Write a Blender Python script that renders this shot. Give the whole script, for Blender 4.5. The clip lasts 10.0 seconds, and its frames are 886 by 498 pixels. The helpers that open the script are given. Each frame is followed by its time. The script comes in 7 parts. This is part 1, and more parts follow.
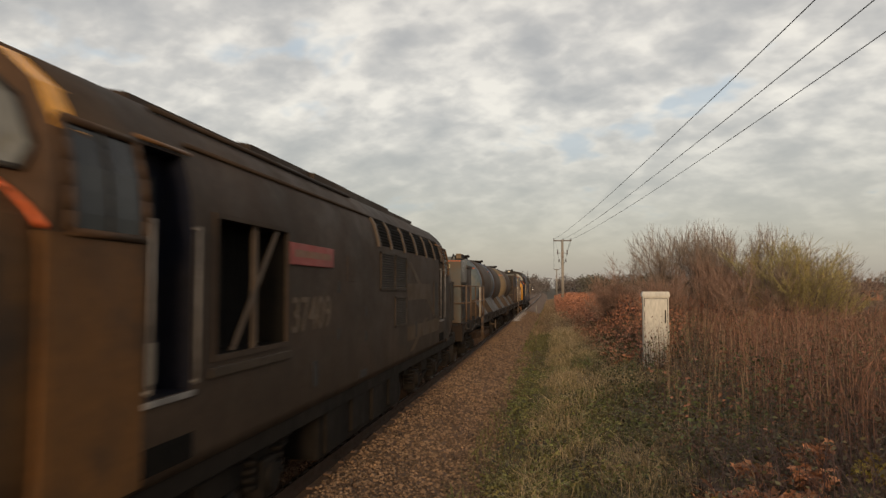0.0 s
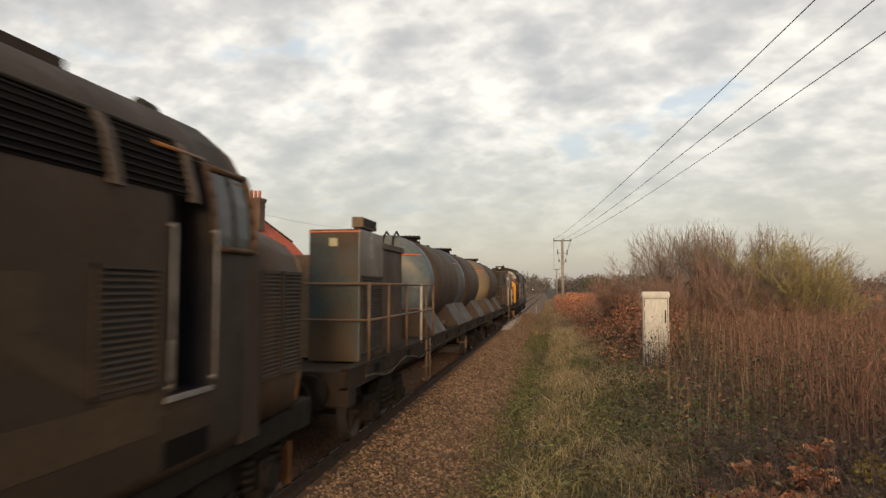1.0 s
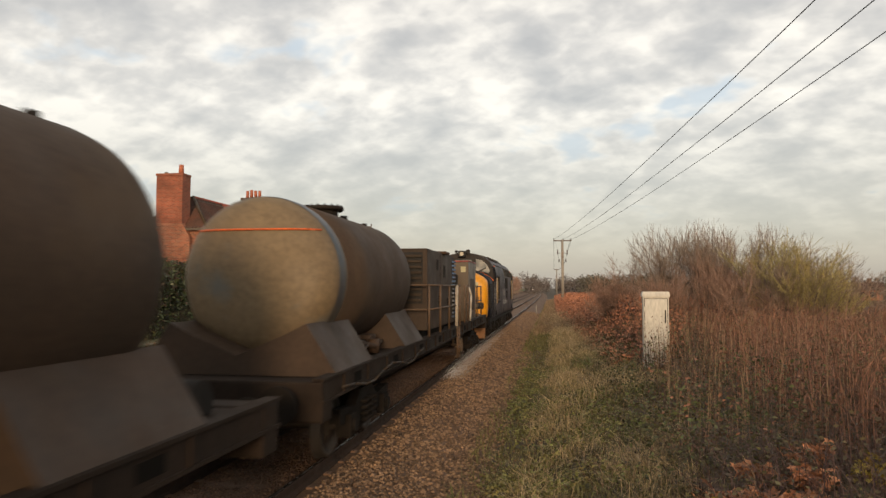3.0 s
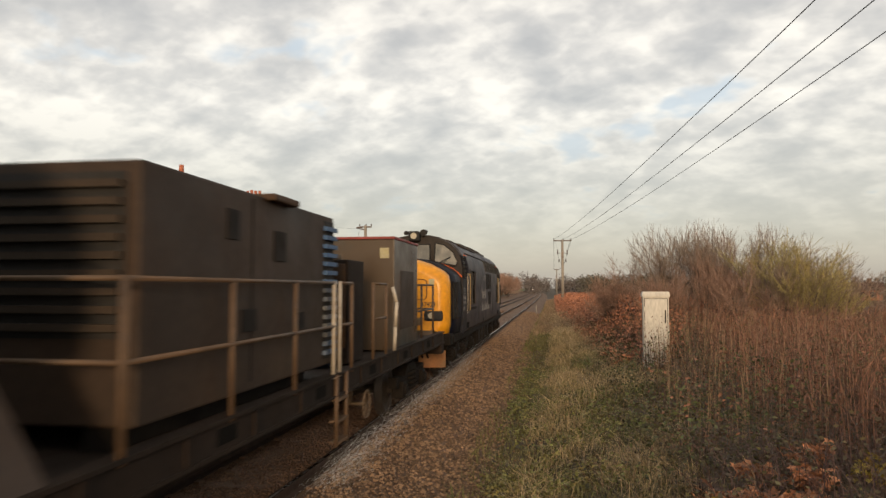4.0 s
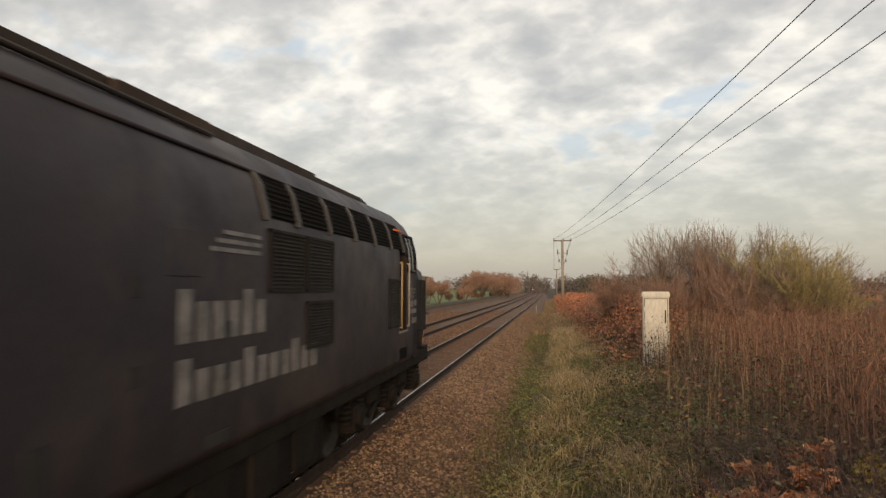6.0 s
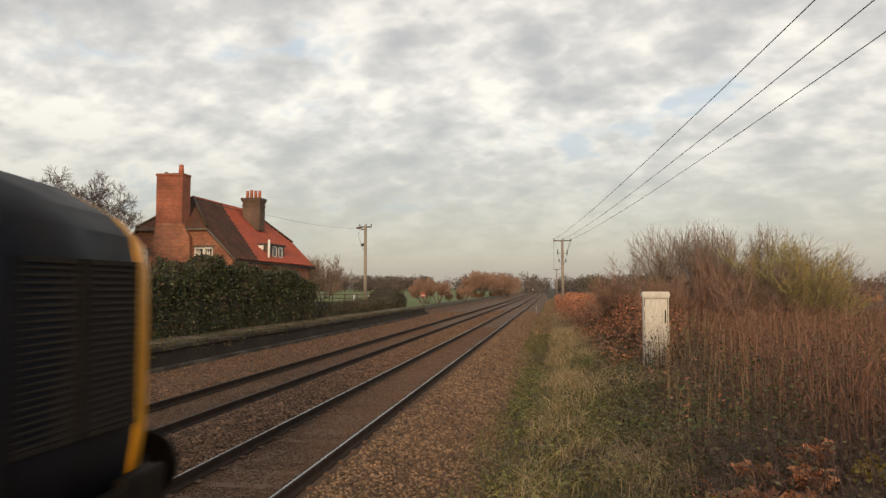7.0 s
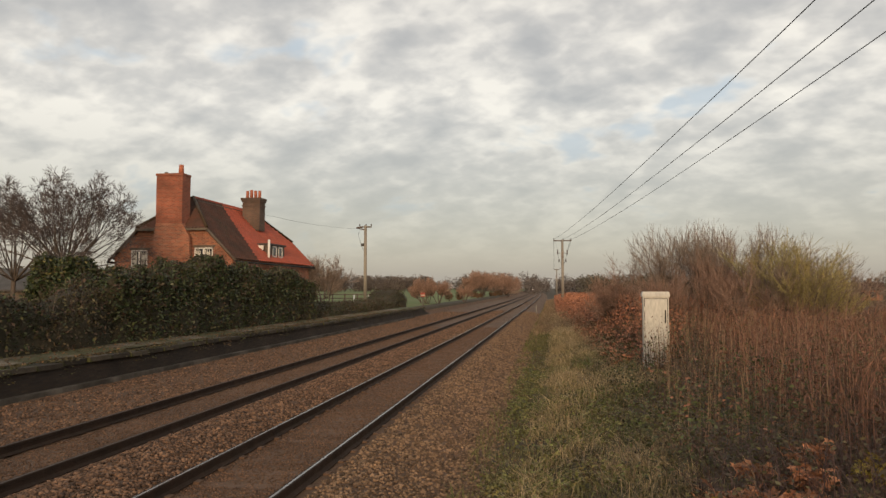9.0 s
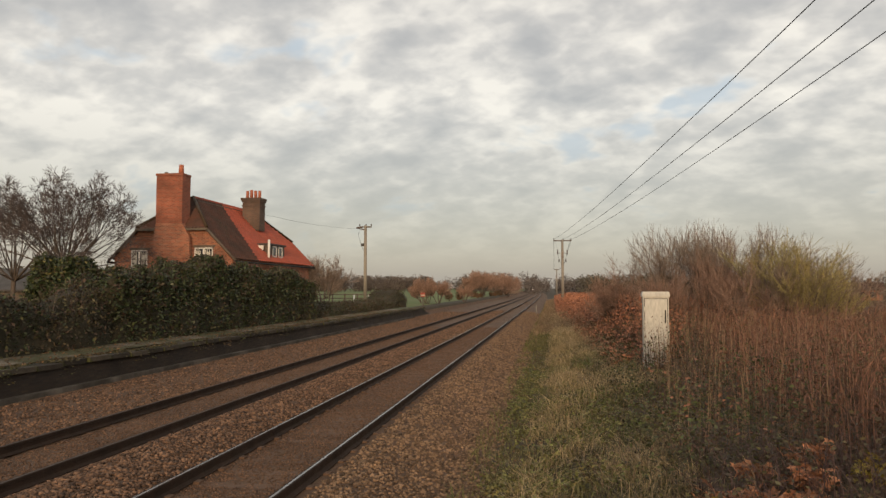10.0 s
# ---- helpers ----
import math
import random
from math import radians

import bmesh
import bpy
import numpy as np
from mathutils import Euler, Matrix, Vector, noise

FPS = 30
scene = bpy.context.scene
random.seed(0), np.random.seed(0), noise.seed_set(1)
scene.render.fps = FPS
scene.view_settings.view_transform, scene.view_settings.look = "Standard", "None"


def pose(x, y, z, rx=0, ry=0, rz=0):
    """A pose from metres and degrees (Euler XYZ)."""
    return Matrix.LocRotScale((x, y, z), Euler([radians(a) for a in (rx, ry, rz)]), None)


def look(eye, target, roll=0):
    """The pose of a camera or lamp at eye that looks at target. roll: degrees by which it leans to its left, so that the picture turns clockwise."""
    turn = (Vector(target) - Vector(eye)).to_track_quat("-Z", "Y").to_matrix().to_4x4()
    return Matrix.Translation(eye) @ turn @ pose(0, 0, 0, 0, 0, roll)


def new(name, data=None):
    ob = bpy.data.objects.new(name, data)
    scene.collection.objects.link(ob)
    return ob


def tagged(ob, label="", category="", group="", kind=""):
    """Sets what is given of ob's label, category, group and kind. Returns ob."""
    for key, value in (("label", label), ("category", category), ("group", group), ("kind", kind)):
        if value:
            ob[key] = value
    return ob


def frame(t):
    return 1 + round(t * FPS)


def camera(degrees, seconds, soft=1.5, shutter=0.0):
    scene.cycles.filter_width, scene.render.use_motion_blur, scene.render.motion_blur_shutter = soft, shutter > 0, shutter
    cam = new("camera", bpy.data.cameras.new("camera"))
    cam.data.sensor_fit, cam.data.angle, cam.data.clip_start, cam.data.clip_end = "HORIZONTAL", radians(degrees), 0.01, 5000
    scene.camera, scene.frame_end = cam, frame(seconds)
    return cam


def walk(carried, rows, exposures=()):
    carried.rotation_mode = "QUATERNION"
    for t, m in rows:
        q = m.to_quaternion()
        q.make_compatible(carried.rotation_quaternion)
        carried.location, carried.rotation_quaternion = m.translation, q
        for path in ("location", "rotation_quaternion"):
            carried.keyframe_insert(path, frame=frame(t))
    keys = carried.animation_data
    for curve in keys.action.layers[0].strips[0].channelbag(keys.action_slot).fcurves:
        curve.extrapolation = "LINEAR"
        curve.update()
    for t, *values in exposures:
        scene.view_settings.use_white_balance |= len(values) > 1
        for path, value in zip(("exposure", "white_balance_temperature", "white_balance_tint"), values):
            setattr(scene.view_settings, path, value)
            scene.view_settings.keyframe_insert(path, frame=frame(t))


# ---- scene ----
# the camera stands still beside the line, 2.33 m above the rails
EYE_Z, YAW, PITCH = 2.338, 8.91, 3.18
cam = camera(64.5, 10.0, soft=1.4, shutter=0.35)
_p = pose(0, 0, EYE_Z, 90 + PITCH, 0, YAW)
walk(cam, [(0, _p), (10, _p)], exposures=[(0, -0.1, 6820, 10), (0.5, 0.17, 6820, 10), (1, 0.2, 6820, 10), (4.5, 0.2, 6820, 10), (5.5, 0.15, 6820, 10), (7, 0.12, 6820, 10), (7.6, 0.04, 6820, 10), (8.2, 0.0, 6820, 10), (10, 0.0, 6820, 10)])

SPEED, SLOWING = 10.402, -0.205     # metres a second at 5 s, and its change each second
TRACK_X, TRACK2_X = -3.894, -7.323   # centres of the two tracks; rail heads at z = 0



def run(t):
    """Metres that the train has gone at t, counted from 5 s."""
    return SPEED * (t - 5) + 0.5 * SLOWING * (t - 5) ** 2


# ---------------------------------------------------------------- world and sun
SUN_EL, SUN_AZ = radians(9), radians(171)   # azimuth from +y towards +x: low behind the camera, a little to the right


def make_world():
    w = bpy.data.worlds.new("world")
    scene.world = w
    w.use_nodes = True
    nt = w.node_tree
    nt.nodes.clear()
    N, L = nt.nodes.new, nt.links.new
    out, bg = N("ShaderNodeOutputWorld"), N("ShaderNodeBackground")
    L(bg.outputs[0], out.inputs[0])
    sky = N("ShaderNodeTexSky")
    sky.sky_type = "NISHITA"
    sky.sun_disc = False
    sky.sun_elevation, sky.sun_rotation = SUN_EL, SUN_AZ
    sky.air_density, sky.dust_density = 1.0, 1.5
    tc = N("ShaderNodeTexCoord")
    sep = N("ShaderNodeSeparateXYZ")
    L(tc.outputs["Generated"], sep.inputs[0])

    def m(op, a, b=None, clamp=False):
        n = N("ShaderNodeMath")
        n.operation, n.use_clamp = op, clamp
        for i, v in enumerate((a, b)):
            if v is None:
                continue
            if isinstance(v, (int, float)):
                n.inputs[i].default_value = v
            else:
                L(v, n.inputs[i])
        return n.outputs[0]

    # the cloud deck: a flat layer seen in perspective, curving down to the horizon
    z = m("ADD", m("MAXIMUM", sep.outputs["Z"], 0.0), 0.40)
    px, py = m("DIVIDE", sep.outputs["X"], z), m("DIVIDE", sep.outputs["Y"], z)
    comb = N("ShaderNodeCombineXYZ")
    L(px, comb.inputs[0]), L(py, comb.inputs[1])

    def noise_tex(scale, detail, rough, off, dist=0.0):
        mp = N("ShaderNodeMapping")
        mp.inputs["Location"].default_value = off
        mp.inputs["Rotation"].default_value = (0, 0, 0.5)
        mp.inputs["Scale"].default_value = (0.85, 1.0, 1.0)
        L(comb.outputs[0], mp.inputs[0])
        n = N("ShaderNodeTexNoise")
        n.inputs["Scale"].default_value, n.inputs["Detail"].default_value = scale, detail
        n.inputs["Roughness"].default_value, n.inputs["Distortion"].default_value = rough, dist
        L(mp.outputs[0], n.inputs["Vector"])
        return n.outputs["Fac"]

    big = noise_tex(1.5, 2, 0.5, (1.3, 4.9, 0))
    mid = noise_tex(7.6, 3, 0.5, (7.3, 2.2, 0), 0.15)
    fine = noise_tex(19.0, 3, 0.55, (1.2, 9.4, 0), 0.2)
    dens = m("ADD", m("ADD", m("MULTIPLY", big, 0.55), m("MULTIPLY", mid, 1.0)), m("MULTIPLY", fine, 0.45))
    ramp = N("ShaderNodeValToRGB")
    L(m("MULTIPLY", dens, 0.482), ramp.inputs[0])
    cr = ramp.color_ramp
    cr.elements[0].position, cr.elements[0].color = 0.39, (0.96, 0.915, 0.84, 1)
    cr.elements[1].position, cr.elements[1].color = 0.62, (0.475, 0.465, 0.46, 1)
    for pos, col in ((0.45, (0.80, 0.765, 0.715, 1)), (0.50, (0.655, 0.63, 0.60, 1)), (0.56, (0.55, 0.535, 0.52, 1))):
        e = cr.elements.new(pos)
        e.color = col
    # thin places where blue shows through
    gap = N("ShaderNodeMapRange")
    gap.interpolation_type = "SMOOTHSTEP"
    L(m("ADD", m("MULTIPLY", noise_tex(3.4, 4, 0.55, (4.4, 8.1, 0), 0.3), 0.7), m("MULTIPLY", mid, 0.3)), gap.inputs[0])
    for i, v in enumerate((0.35, 0.43, 0.8, 0.0)):
        gap.inputs[i + 1].default_value = v
    blue = N("ShaderNodeMix")
    blue.data_type = "RGBA"
    L(gap.outputs[0], blue.inputs[0]), L(ramp.outputs[0], blue.inputs[6])
    blue.inputs[7].default_value = (0.50, 0.585, 0.675, 1)
    # low down the layers run together into even warm grey
    hz = N("ShaderNodeMapRange")
    L(sep.outputs["Z"], hz.inputs[0])
    hz.inputs[1].default_value, hz.inputs[2].default_value = 0.02, 0.24
    mixh = N("ShaderNodeMix")
    mixh.data_type = "RGBA"
    L(hz.outputs[0], mixh.inputs[0])
    mixh.inputs[6].default_value = (0.405, 0.388, 0.372, 1)
    L(blue.outputs[2], mixh.inputs[7])
    add = N("ShaderNodeMix")
    add.data_type, add.blend_type = "RGBA", "ADD"
    add.inputs[0].default_value = 1.0
    sk = N("ShaderNodeMix")
    sk.data_type, sk.blend_type = "RGBA", "MULTIPLY"
    sk.inputs[0].default_value = 1.0
    L(sky.outputs[0], sk.inputs[6])
    sk.inputs[7].default_value = (0.035, 0.035, 0.035, 1)
    L(mixh.outputs[2], add.inputs[6]), L(sk.outputs[2], add.inputs[7])
    L(add.outputs[2], bg.inputs[0])
    bg.inputs[1].default_value = 0.87


make_world()
sun = new("sun", bpy.data.lights.new("sun", "SUN"))
sun.data.energy, sun.data.angle, sun.data.color = 2.3, radians(10), (1.0, 0.72, 0.46)
_d = Vector((math.sin(SUN_AZ) * math.cos(SUN_EL), math.cos(SUN_AZ) * math.cos(SUN_EL), math.sin(SUN_EL)))
sun.matrix_world = look((0, 0, 60), Vector((0, 0, 60)) - _d)
# ---------------------------------------------------------------- materials
def material(name, c1, c2=None, rough=0.8, metal=0.0, scale=6.0, fine=60.0, bump=0.0, bump_scale=None, c3=None, c3_at=0.62,
             c3_scale=1.5, stretch=(1, 1, 1), island=0.0, obj_random=0.0, spec=0.4, world=False):
    """Two scales of colour noise, a third colour in patches, relief from noise; island / obj_random vary the value piece by piece."""
    mt = bpy.data.materials.new(name)
    mt.use_nodes = True
    nt = mt.node_tree
    N, L = nt.nodes.new, nt.links.new
    b = nt.nodes["Principled BSDF"]
    b.inputs["Roughness"].default_value, b.inputs["Metallic"].default_value = rough, metal
    b.inputs["Specular IOR Level"].default_value = spec
    c2 = c2 or tuple(v * 0.75 for v in c1)
    if world:
        src = N("ShaderNodeNewGeometry").outputs["Position"]
    else:
        src = N("ShaderNodeTexCoord").outputs["Object"]
    mp = N("ShaderNodeMapping")
    mp.inputs["Scale"].default_value = stretch
    L(src, mp.inputs[0])

    def tex(s, d=4):
        n = N("ShaderNodeTexNoise")
        n.inputs["Scale"].default_value, n.inputs["Detail"].default_value = s, d
        n.inputs["Roughness"].default_value = 0.6
        L(mp.outputs[0], n.inputs["Vector"])
        return n.outputs["Fac"]

    def mix(f, a, bb, mode="MIX"):
        n = N("ShaderNodeMix")
        n.data_type, n.blend_type = "RGBA", mode
        for i, v in ((0, f), (6, a), (7, bb)):
            if isinstance(v, (int, float)):
                n.inputs[i].default_value = v
            elif isinstance(v, tuple):
                n.inputs[i].default_value = (*v, 1)
            else:
                L(v, n.inputs[i])
        return n.outputs[2]

    def rng(v, a, bb, c=0.0, d=1.0):
        n = N("ShaderNodeMapRange")
        L(v, n.inputs[0])
        for i, x in enumerate((a, bb, c, d)):
            n.inputs[i + 1].default_value = x
        return n.outputs[0]

    col = mix(rng(tex(scale), 0.33, 0.67), c1, c2)
    fn = tex(fine, 3)
    col = mix(1.0, col, mix(rng(fn, 0.3, 0.7), (0.8, 0.8, 0.8), (1.15, 1.15, 1.15)), "MULTIPLY")
    if c3:
        col = mix(rng(tex(c3_scale, 6), c3_at - 0.06, c3_at + 0.06), col, c3)
    if island or obj_random:
        if island:
            r = N("ShaderNodeNewGeometry").outputs["Random Per Island"]
            k = island
        else:
            r = N("ShaderNodeObjectInfo").outputs["Random"]
            k = obj_random
        n = N("ShaderNodeCombineColor")
        v = rng(r, 0, 1, 1 - k, 1 + k)
        for i in range(3):
            L(v, n.inputs[i])
        col = mix(1.0, col, n.outputs[0], "MULTIPLY")
    L(col, b.inputs["Base Color"])
    if bump:
        bp = N("ShaderNodeBump")
        bp.inputs["Strength"].default_value, bp.inputs["Distance"].default_value = bump, 0.02
        L(tex(bump_scale or fine, 4), bp.inputs["Height"])
        L(bp.outputs[0], b.inputs["Normal"])
    L(rng(tex(scale * 2.3), 0.3, 0.7, max(rough - 0.12, 0.02), min(rough + 0.1, 1)), b.inputs["Roughness"])
    return mt


M = {}
M["ground"] = material("earth_and_grass", (0.05, 0.034, 0.02), (0.034, 0.030, 0.014), 0.95, scale=0.8, fine=14, bump=0.6, c3=(0.07, 0.044, 0.027), c3_scale=0.3)
M["ballast"] = material("ballast_stone", (0.135, 0.078, 0.046), (0.08, 0.047, 0.030), 0.95, scale=0.6, fine=18, bump=1.0, bump_scale=22)
M["stone"] = material("ballast_chips", (0.235, 0.148, 0.087), (0.125, 0.078, 0.048), 0.9, scale=3, fine=40, island=0.7)
M["stone_dark"] = material("darker_ballast_chips", (0.19, 0.108, 0.064), (0.09, 0.052, 0.034), 0.92, scale=3, fine=40, island=0.7)
M["rail_side"] = material("rusty_rail", (0.042, 0.026, 0.019), (0.026, 0.018, 0.014), 0.85, scale=3, fine=60, bump=0.2, spec=0.2)
M["deck"] = material("grimy_wet_deck", (0.016, 0.012, 0.010), (0.028, 0.021, 0.016), 0.9, scale=2, fine=20, bump=0.2, spec=0.08)
M["rail_top"] = material("polished_rail_head", (0.30, 0.285, 0.275), (0.20, 0.19, 0.18), 0.30, 1.0, scale=2, fine=30)
M["rail_dull"] = material("dull_rail_head", (0.085, 0.055, 0.042), (0.06, 0.042, 0.032), 0.6, 0.4, scale=2, fine=30)
M["sleeper"] = material("dusty_sleeper", (0.135, 0.079, 0.050), (0.10, 0.060, 0.040), 0.92, scale=2, fine=25, bump=0.4, obj_random=0.1, c3=(0.14, 0.085, 0.055), c3_scale=2.0)
# brown tile; on the cottage this colour stands in for shade
M["roof_dark"] = material("brown_and_shaded_tile", (0.11, 0.045, 0.03), (0.055, 0.032, 0.023), 0.9, scale=1.0, fine=16, bump=0.4, c3=(0.045, 0.036, 0.022), c3_scale=0.6)
M["roof_tile"] = material("red_clay_tile", (0.43, 0.095, 0.055), (0.29, 0.075, 0.045), 0.85, scale=1.2, fine=20, bump=0.3, obj_random=0.3)
M["concrete"] = material("stained_concrete", (0.20, 0.175, 0.14), (0.09, 0.076, 0.054), 0.9, scale=1.2, fine=20, bump=0.4, c3=(0.055, 0.058, 0.022), c3_scale=0.55, c3_at=0.47)
M["loco_blue"] = material("grimy_dark_blue", (0.006, 0.008, 0.017), (0.011, 0.010, 0.012), 0.55, scale=1.0, fine=14, spec=0.12, c3=(0.018, 0.015, 0.014), c3_scale=0.6, bump=0.05)
M["loco_brown"] = material("brake_dust_brown", (0.044, 0.029, 0.020), (0.031, 0.022, 0.016), 0.72, scale=0.8, fine=14, c3=(0.056, 0.038, 0.026), c3_scale=0.5, spec=0.18, bump=0.05)
M["loco_side"] = material("dusty_purple_blue", (0.021, 0.018, 0.026), (0.032, 0.026, 0.029), 0.55, scale=0.7, fine=14, spec=0.22, c3=(0.050, 0.039, 0.037), c3_scale=0.5, c3_at=0.56, bump=0.05)
M["yellow"] = material("warning_yellow", (0.62, 0.275, 0.013), (0.54, 0.23, 0.014), 0.4, scale=0.7, fine=9)
M["under"] = material("oily_underframe", (0.007, 0.006, 0.005), (0.014, 0.011, 0.009), 0.85, spec=0.12, scale=2, fine=20, bump=0.2)
M["tank"] = material("dusty_blue_tank", (0.062, 0.040, 0.027), (0.045, 0.031, 0.022), 0.75, scale=0.7, fine=16, spec=0.18, c3=(0.07, 0.047, 0.03), c3_scale=0.5)
M["tank_blue"] = material("blue_tank_end", (0.028, 0.085, 0.20), (0.045, 0.085, 0.14), 0.5, scale=0.9, fine=12, c3=(0.10, 0.095, 0.08), c3_scale=0.8)
M["hedge"] = material("ivy_leaf", (0.025, 0.04, 0.014), (0.045, 0.055, 0.02), 0.6, scale=0.6, fine=9, island=0.6)
M["hedge_brown"] = material("dead_hedge_leaf", (0.075, 0.048, 0.032), (0.045, 0.03, 0.022), 0.8, scale=0.8, fine=9, island=0.5)
M["cabinet"] = material("grey_white_paint", (0.52, 0.505, 0.46), (0.45, 0.435, 0.39), 0.55, scale=1.5, fine=24, stretch=(1, 1, 0.25), c3=(0.36, 0.34, 0.29), c3_scale=2.5, c3_at=0.62)
M["pole_wood"] = material("weathered_pole", (0.30, 0.27, 0.23), (0.20, 0.17, 0.14), 0.9, scale=3, fine=40, stretch=(1, 1, 0.1), bump=0.3)
M["twig"] = material("bare_twig", (0.30, 0.23, 0.18), (0.19, 0.145, 0.12), 0.9, scale=2, fine=20, island=0.35)
M["glass"] = material("dark_cab_glass", (0.03, 0.032, 0.032), (0.018, 0.018, 0.018), 0.14, scale=1, fine=10, spec=0.22)
# opaque pale glass; the light seen through it is in the colour
M["glass_light"] = material("pale_windscreen", (0.12, 0.115, 0.095), (0.085, 0.083, 0.07), 0.2, scale=1.5, fine=12, spec=0.8)
# black parts, and the painted shade behind slats and in holes
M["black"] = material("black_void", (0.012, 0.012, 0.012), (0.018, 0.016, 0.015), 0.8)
M["louvre"] = material("grimy_louvre", (0.014, 0.012, 0.011), (0.022, 0.018, 0.015), 0.8, scale=2, fine=20, spec=0.15)
M["louvre_brown"] = material("dusty_louvre", (0.042, 0.03, 0.021), (0.03, 0.022, 0.016), 0.7, spec=0.2, scale=2, fine=20)
M["red"] = material("red_buffer_paint", (0.32, 0.03, 0.02), (0.2, 0.03, 0.02), 0.55, scale=3, fine=30)
M["plate_red"] = material("dirty_red_nameplate", (0.24, 0.035, 0.03), (0.17, 0.03, 0.025), 0.55, scale=3, fine=30)
M["white"] = material("worn_white_paint", (0.46, 0.41, 0.34), (0.30, 0.26, 0.21), 0.55, scale=4, fine=30)
M["letter_white"] = material("dirty_white_lettering", (0.20, 0.19, 0.185), (0.09, 0.085, 0.083), 0.6, scale=5, fine=30)
M["letter_tan"] = material("tan_lettering", (0.15, 0.105, 0.066), (0.11, 0.078, 0.05), 0.65, scale=4, fine=30)
M["letter_faint"] = material("faded_tan_number", (0.10, 0.072, 0.047), (0.06, 0.043, 0.03), 0.7, scale=6, fine=30)
M["band_tan"] = material("faded_tan_band", (0.062, 0.04, 0.022), (0.048, 0.032, 0.019), 0.65, spec=0.2, scale=1.2, fine=14)
M["rail_yellow"] = material("yellowed_handrail", (0.48, 0.33, 0.12), (0.36, 0.25, 0.12), 0.5, scale=4, fine=30)
M["post"] = material("rusty_handrail", (0.12, 0.072, 0.04), (0.075, 0.048, 0.03), 0.6, scale=4, fine=30)
M["post_dark"] = material("dark_rusty_tube", (0.055, 0.036, 0.025), (0.035, 0.025, 0.02), 0.6, scale=4, fine=30)
M["tank_rim"] = material("blue_tank_shoulder", (0.045, 0.085, 0.14), (0.07, 0.095, 0.115), 0.5, scale=0.9, fine=12, c3=(0.11, 0.10, 0.085), c3_scale=0.9, c3_at=0.58)
M["drum_blue"] = material("dark_blue_drum", (0.012, 0.026, 0.05), (0.018, 0.022, 0.03), 0.5, scale=1.5, fine=14, spec=0.2)
M["orange"] = material("orange_cantrail_line", (0.75, 0.14, 0.03), (0.5, 0.10, 0.03), 0.45, scale=3, fine=30)
M["steel"] = material("dull_wheel_steel", (0.05, 0.04, 0.033), (0.03, 0.025, 0.021), 0.7, 0.2, scale=3, fine=30, bump=0.2)
M["lamp_glass"] = material("lamp_lens", (0.42, 0.38, 0.30), (0.3, 0.28, 0.22), 0.25, scale=8, fine=30, spec=0.8)
M["yellow_dim"] = material("filthy_yellow", (0.25, 0.095, 0.02), (0.13, 0.06, 0.02), 0.55, scale=0.9, fine=14, c3=(0.11, 0.06, 0.026), c3_scale=0.8, c3_at=0.55)
M["wagon_blue"] = material("dusty_blue_module", (0.022, 0.042, 0.052), (0.036, 0.036, 0.031), 0.38, scale=0.8, fine=14, c3=(0.052, 0.034, 0.020), c3_scale=0.6, c3_at=0.46, bump=0.05)
M["frame_dark"] = material("grimy_wagon_frame", (0.024, 0.0155, 0.011), (0.013, 0.0095, 0.0075), 0.78, scale=0.8, fine=14, spec=0.15, bump=0.1)
M["wagon_brown"] = material("brown_dusty_module", (0.046, 0.028, 0.018), (0.03, 0.02, 0.014), 0.62, scale=0.8, fine=14, spec=0.25, c3=(0.058, 0.039, 0.025), c3_scale=0.5, bump=0.05)
M["tan"] = material("dusty_tan", (0.15, 0.10, 0.055), (0.11, 0.075, 0.045), 0.65, scale=1.2, fine=14)
M["sticker"] = material("warning_sticker", (0.36, 0.33, 0.24), (0.30, 0.27, 0.12), 0.5, scale=30, fine=60)
M["tank_dust"] = material("dust_film_tank", (0.16, 0.115, 0.065), (0.115, 0.083, 0.052), 0.6, scale=0.6, fine=12, c3=(0.10, 0.10, 0.09), c3_scale=0.9)
M["tank_grey"] = material("grey_blue_tank_end", (0.085, 0.11, 0.125), (0.075, 0.083, 0.08), 0.5, scale=0.7, fine=12, c3=(0.14, 0.12, 0.085), c3_scale=0.9, c3_at=0.58)
M["field"] = material("green_winter_field", (0.085, 0.125, 0.028), (0.115, 0.135, 0.045), 0.9, scale=0.05, fine=1.0)
M["grass_pale"] = material("pale_dead_grass", (0.46, 0.34, 0.19), (0.31, 0.235, 0.125), 0.8, scale=1.5, fine=12, island=0.45)
M["grass_green"] = material("green_weeds", (0.12, 0.125, 0.04), (0.15, 0.125, 0.05), 0.75, scale=1.5, fine=12, island=0.5)
M["stem_brown"] = material("dead_stems", (0.25, 0.125, 0.082), (0.12, 0.066, 0.047), 0.85, scale=0.5, fine=12, island=0.6)
M["stem_tan"] = material("dry_tan_stems", (0.30, 0.205, 0.125), (0.18, 0.12, 0.072), 0.85, scale=0.8, fine=12, island=0.45)
M["bracken"] = material("rust_red_bracken", (0.46, 0.19, 0.105), (0.29, 0.125, 0.073), 0.85, scale=0.5, fine=6, island=0.6)
M["bramble"] = material("dark_bramble_leaf", (0.045, 0.055, 0.022), (0.075, 0.05, 0.028), 0.7, scale=0.6, fine=9, island=0.6)
M["dead_leaf"] = material("shrivelled_dead_leaf", (0.23, 0.108, 0.068), (0.12, 0.06, 0.041), 0.85, scale=0.7, fine=10, island=0.6)
M["cane"] = material("dark_cane", (0.09, 0.05, 0.045), (0.05, 0.03, 0.026), 0.8, scale=0.8, fine=12, island=0.5)
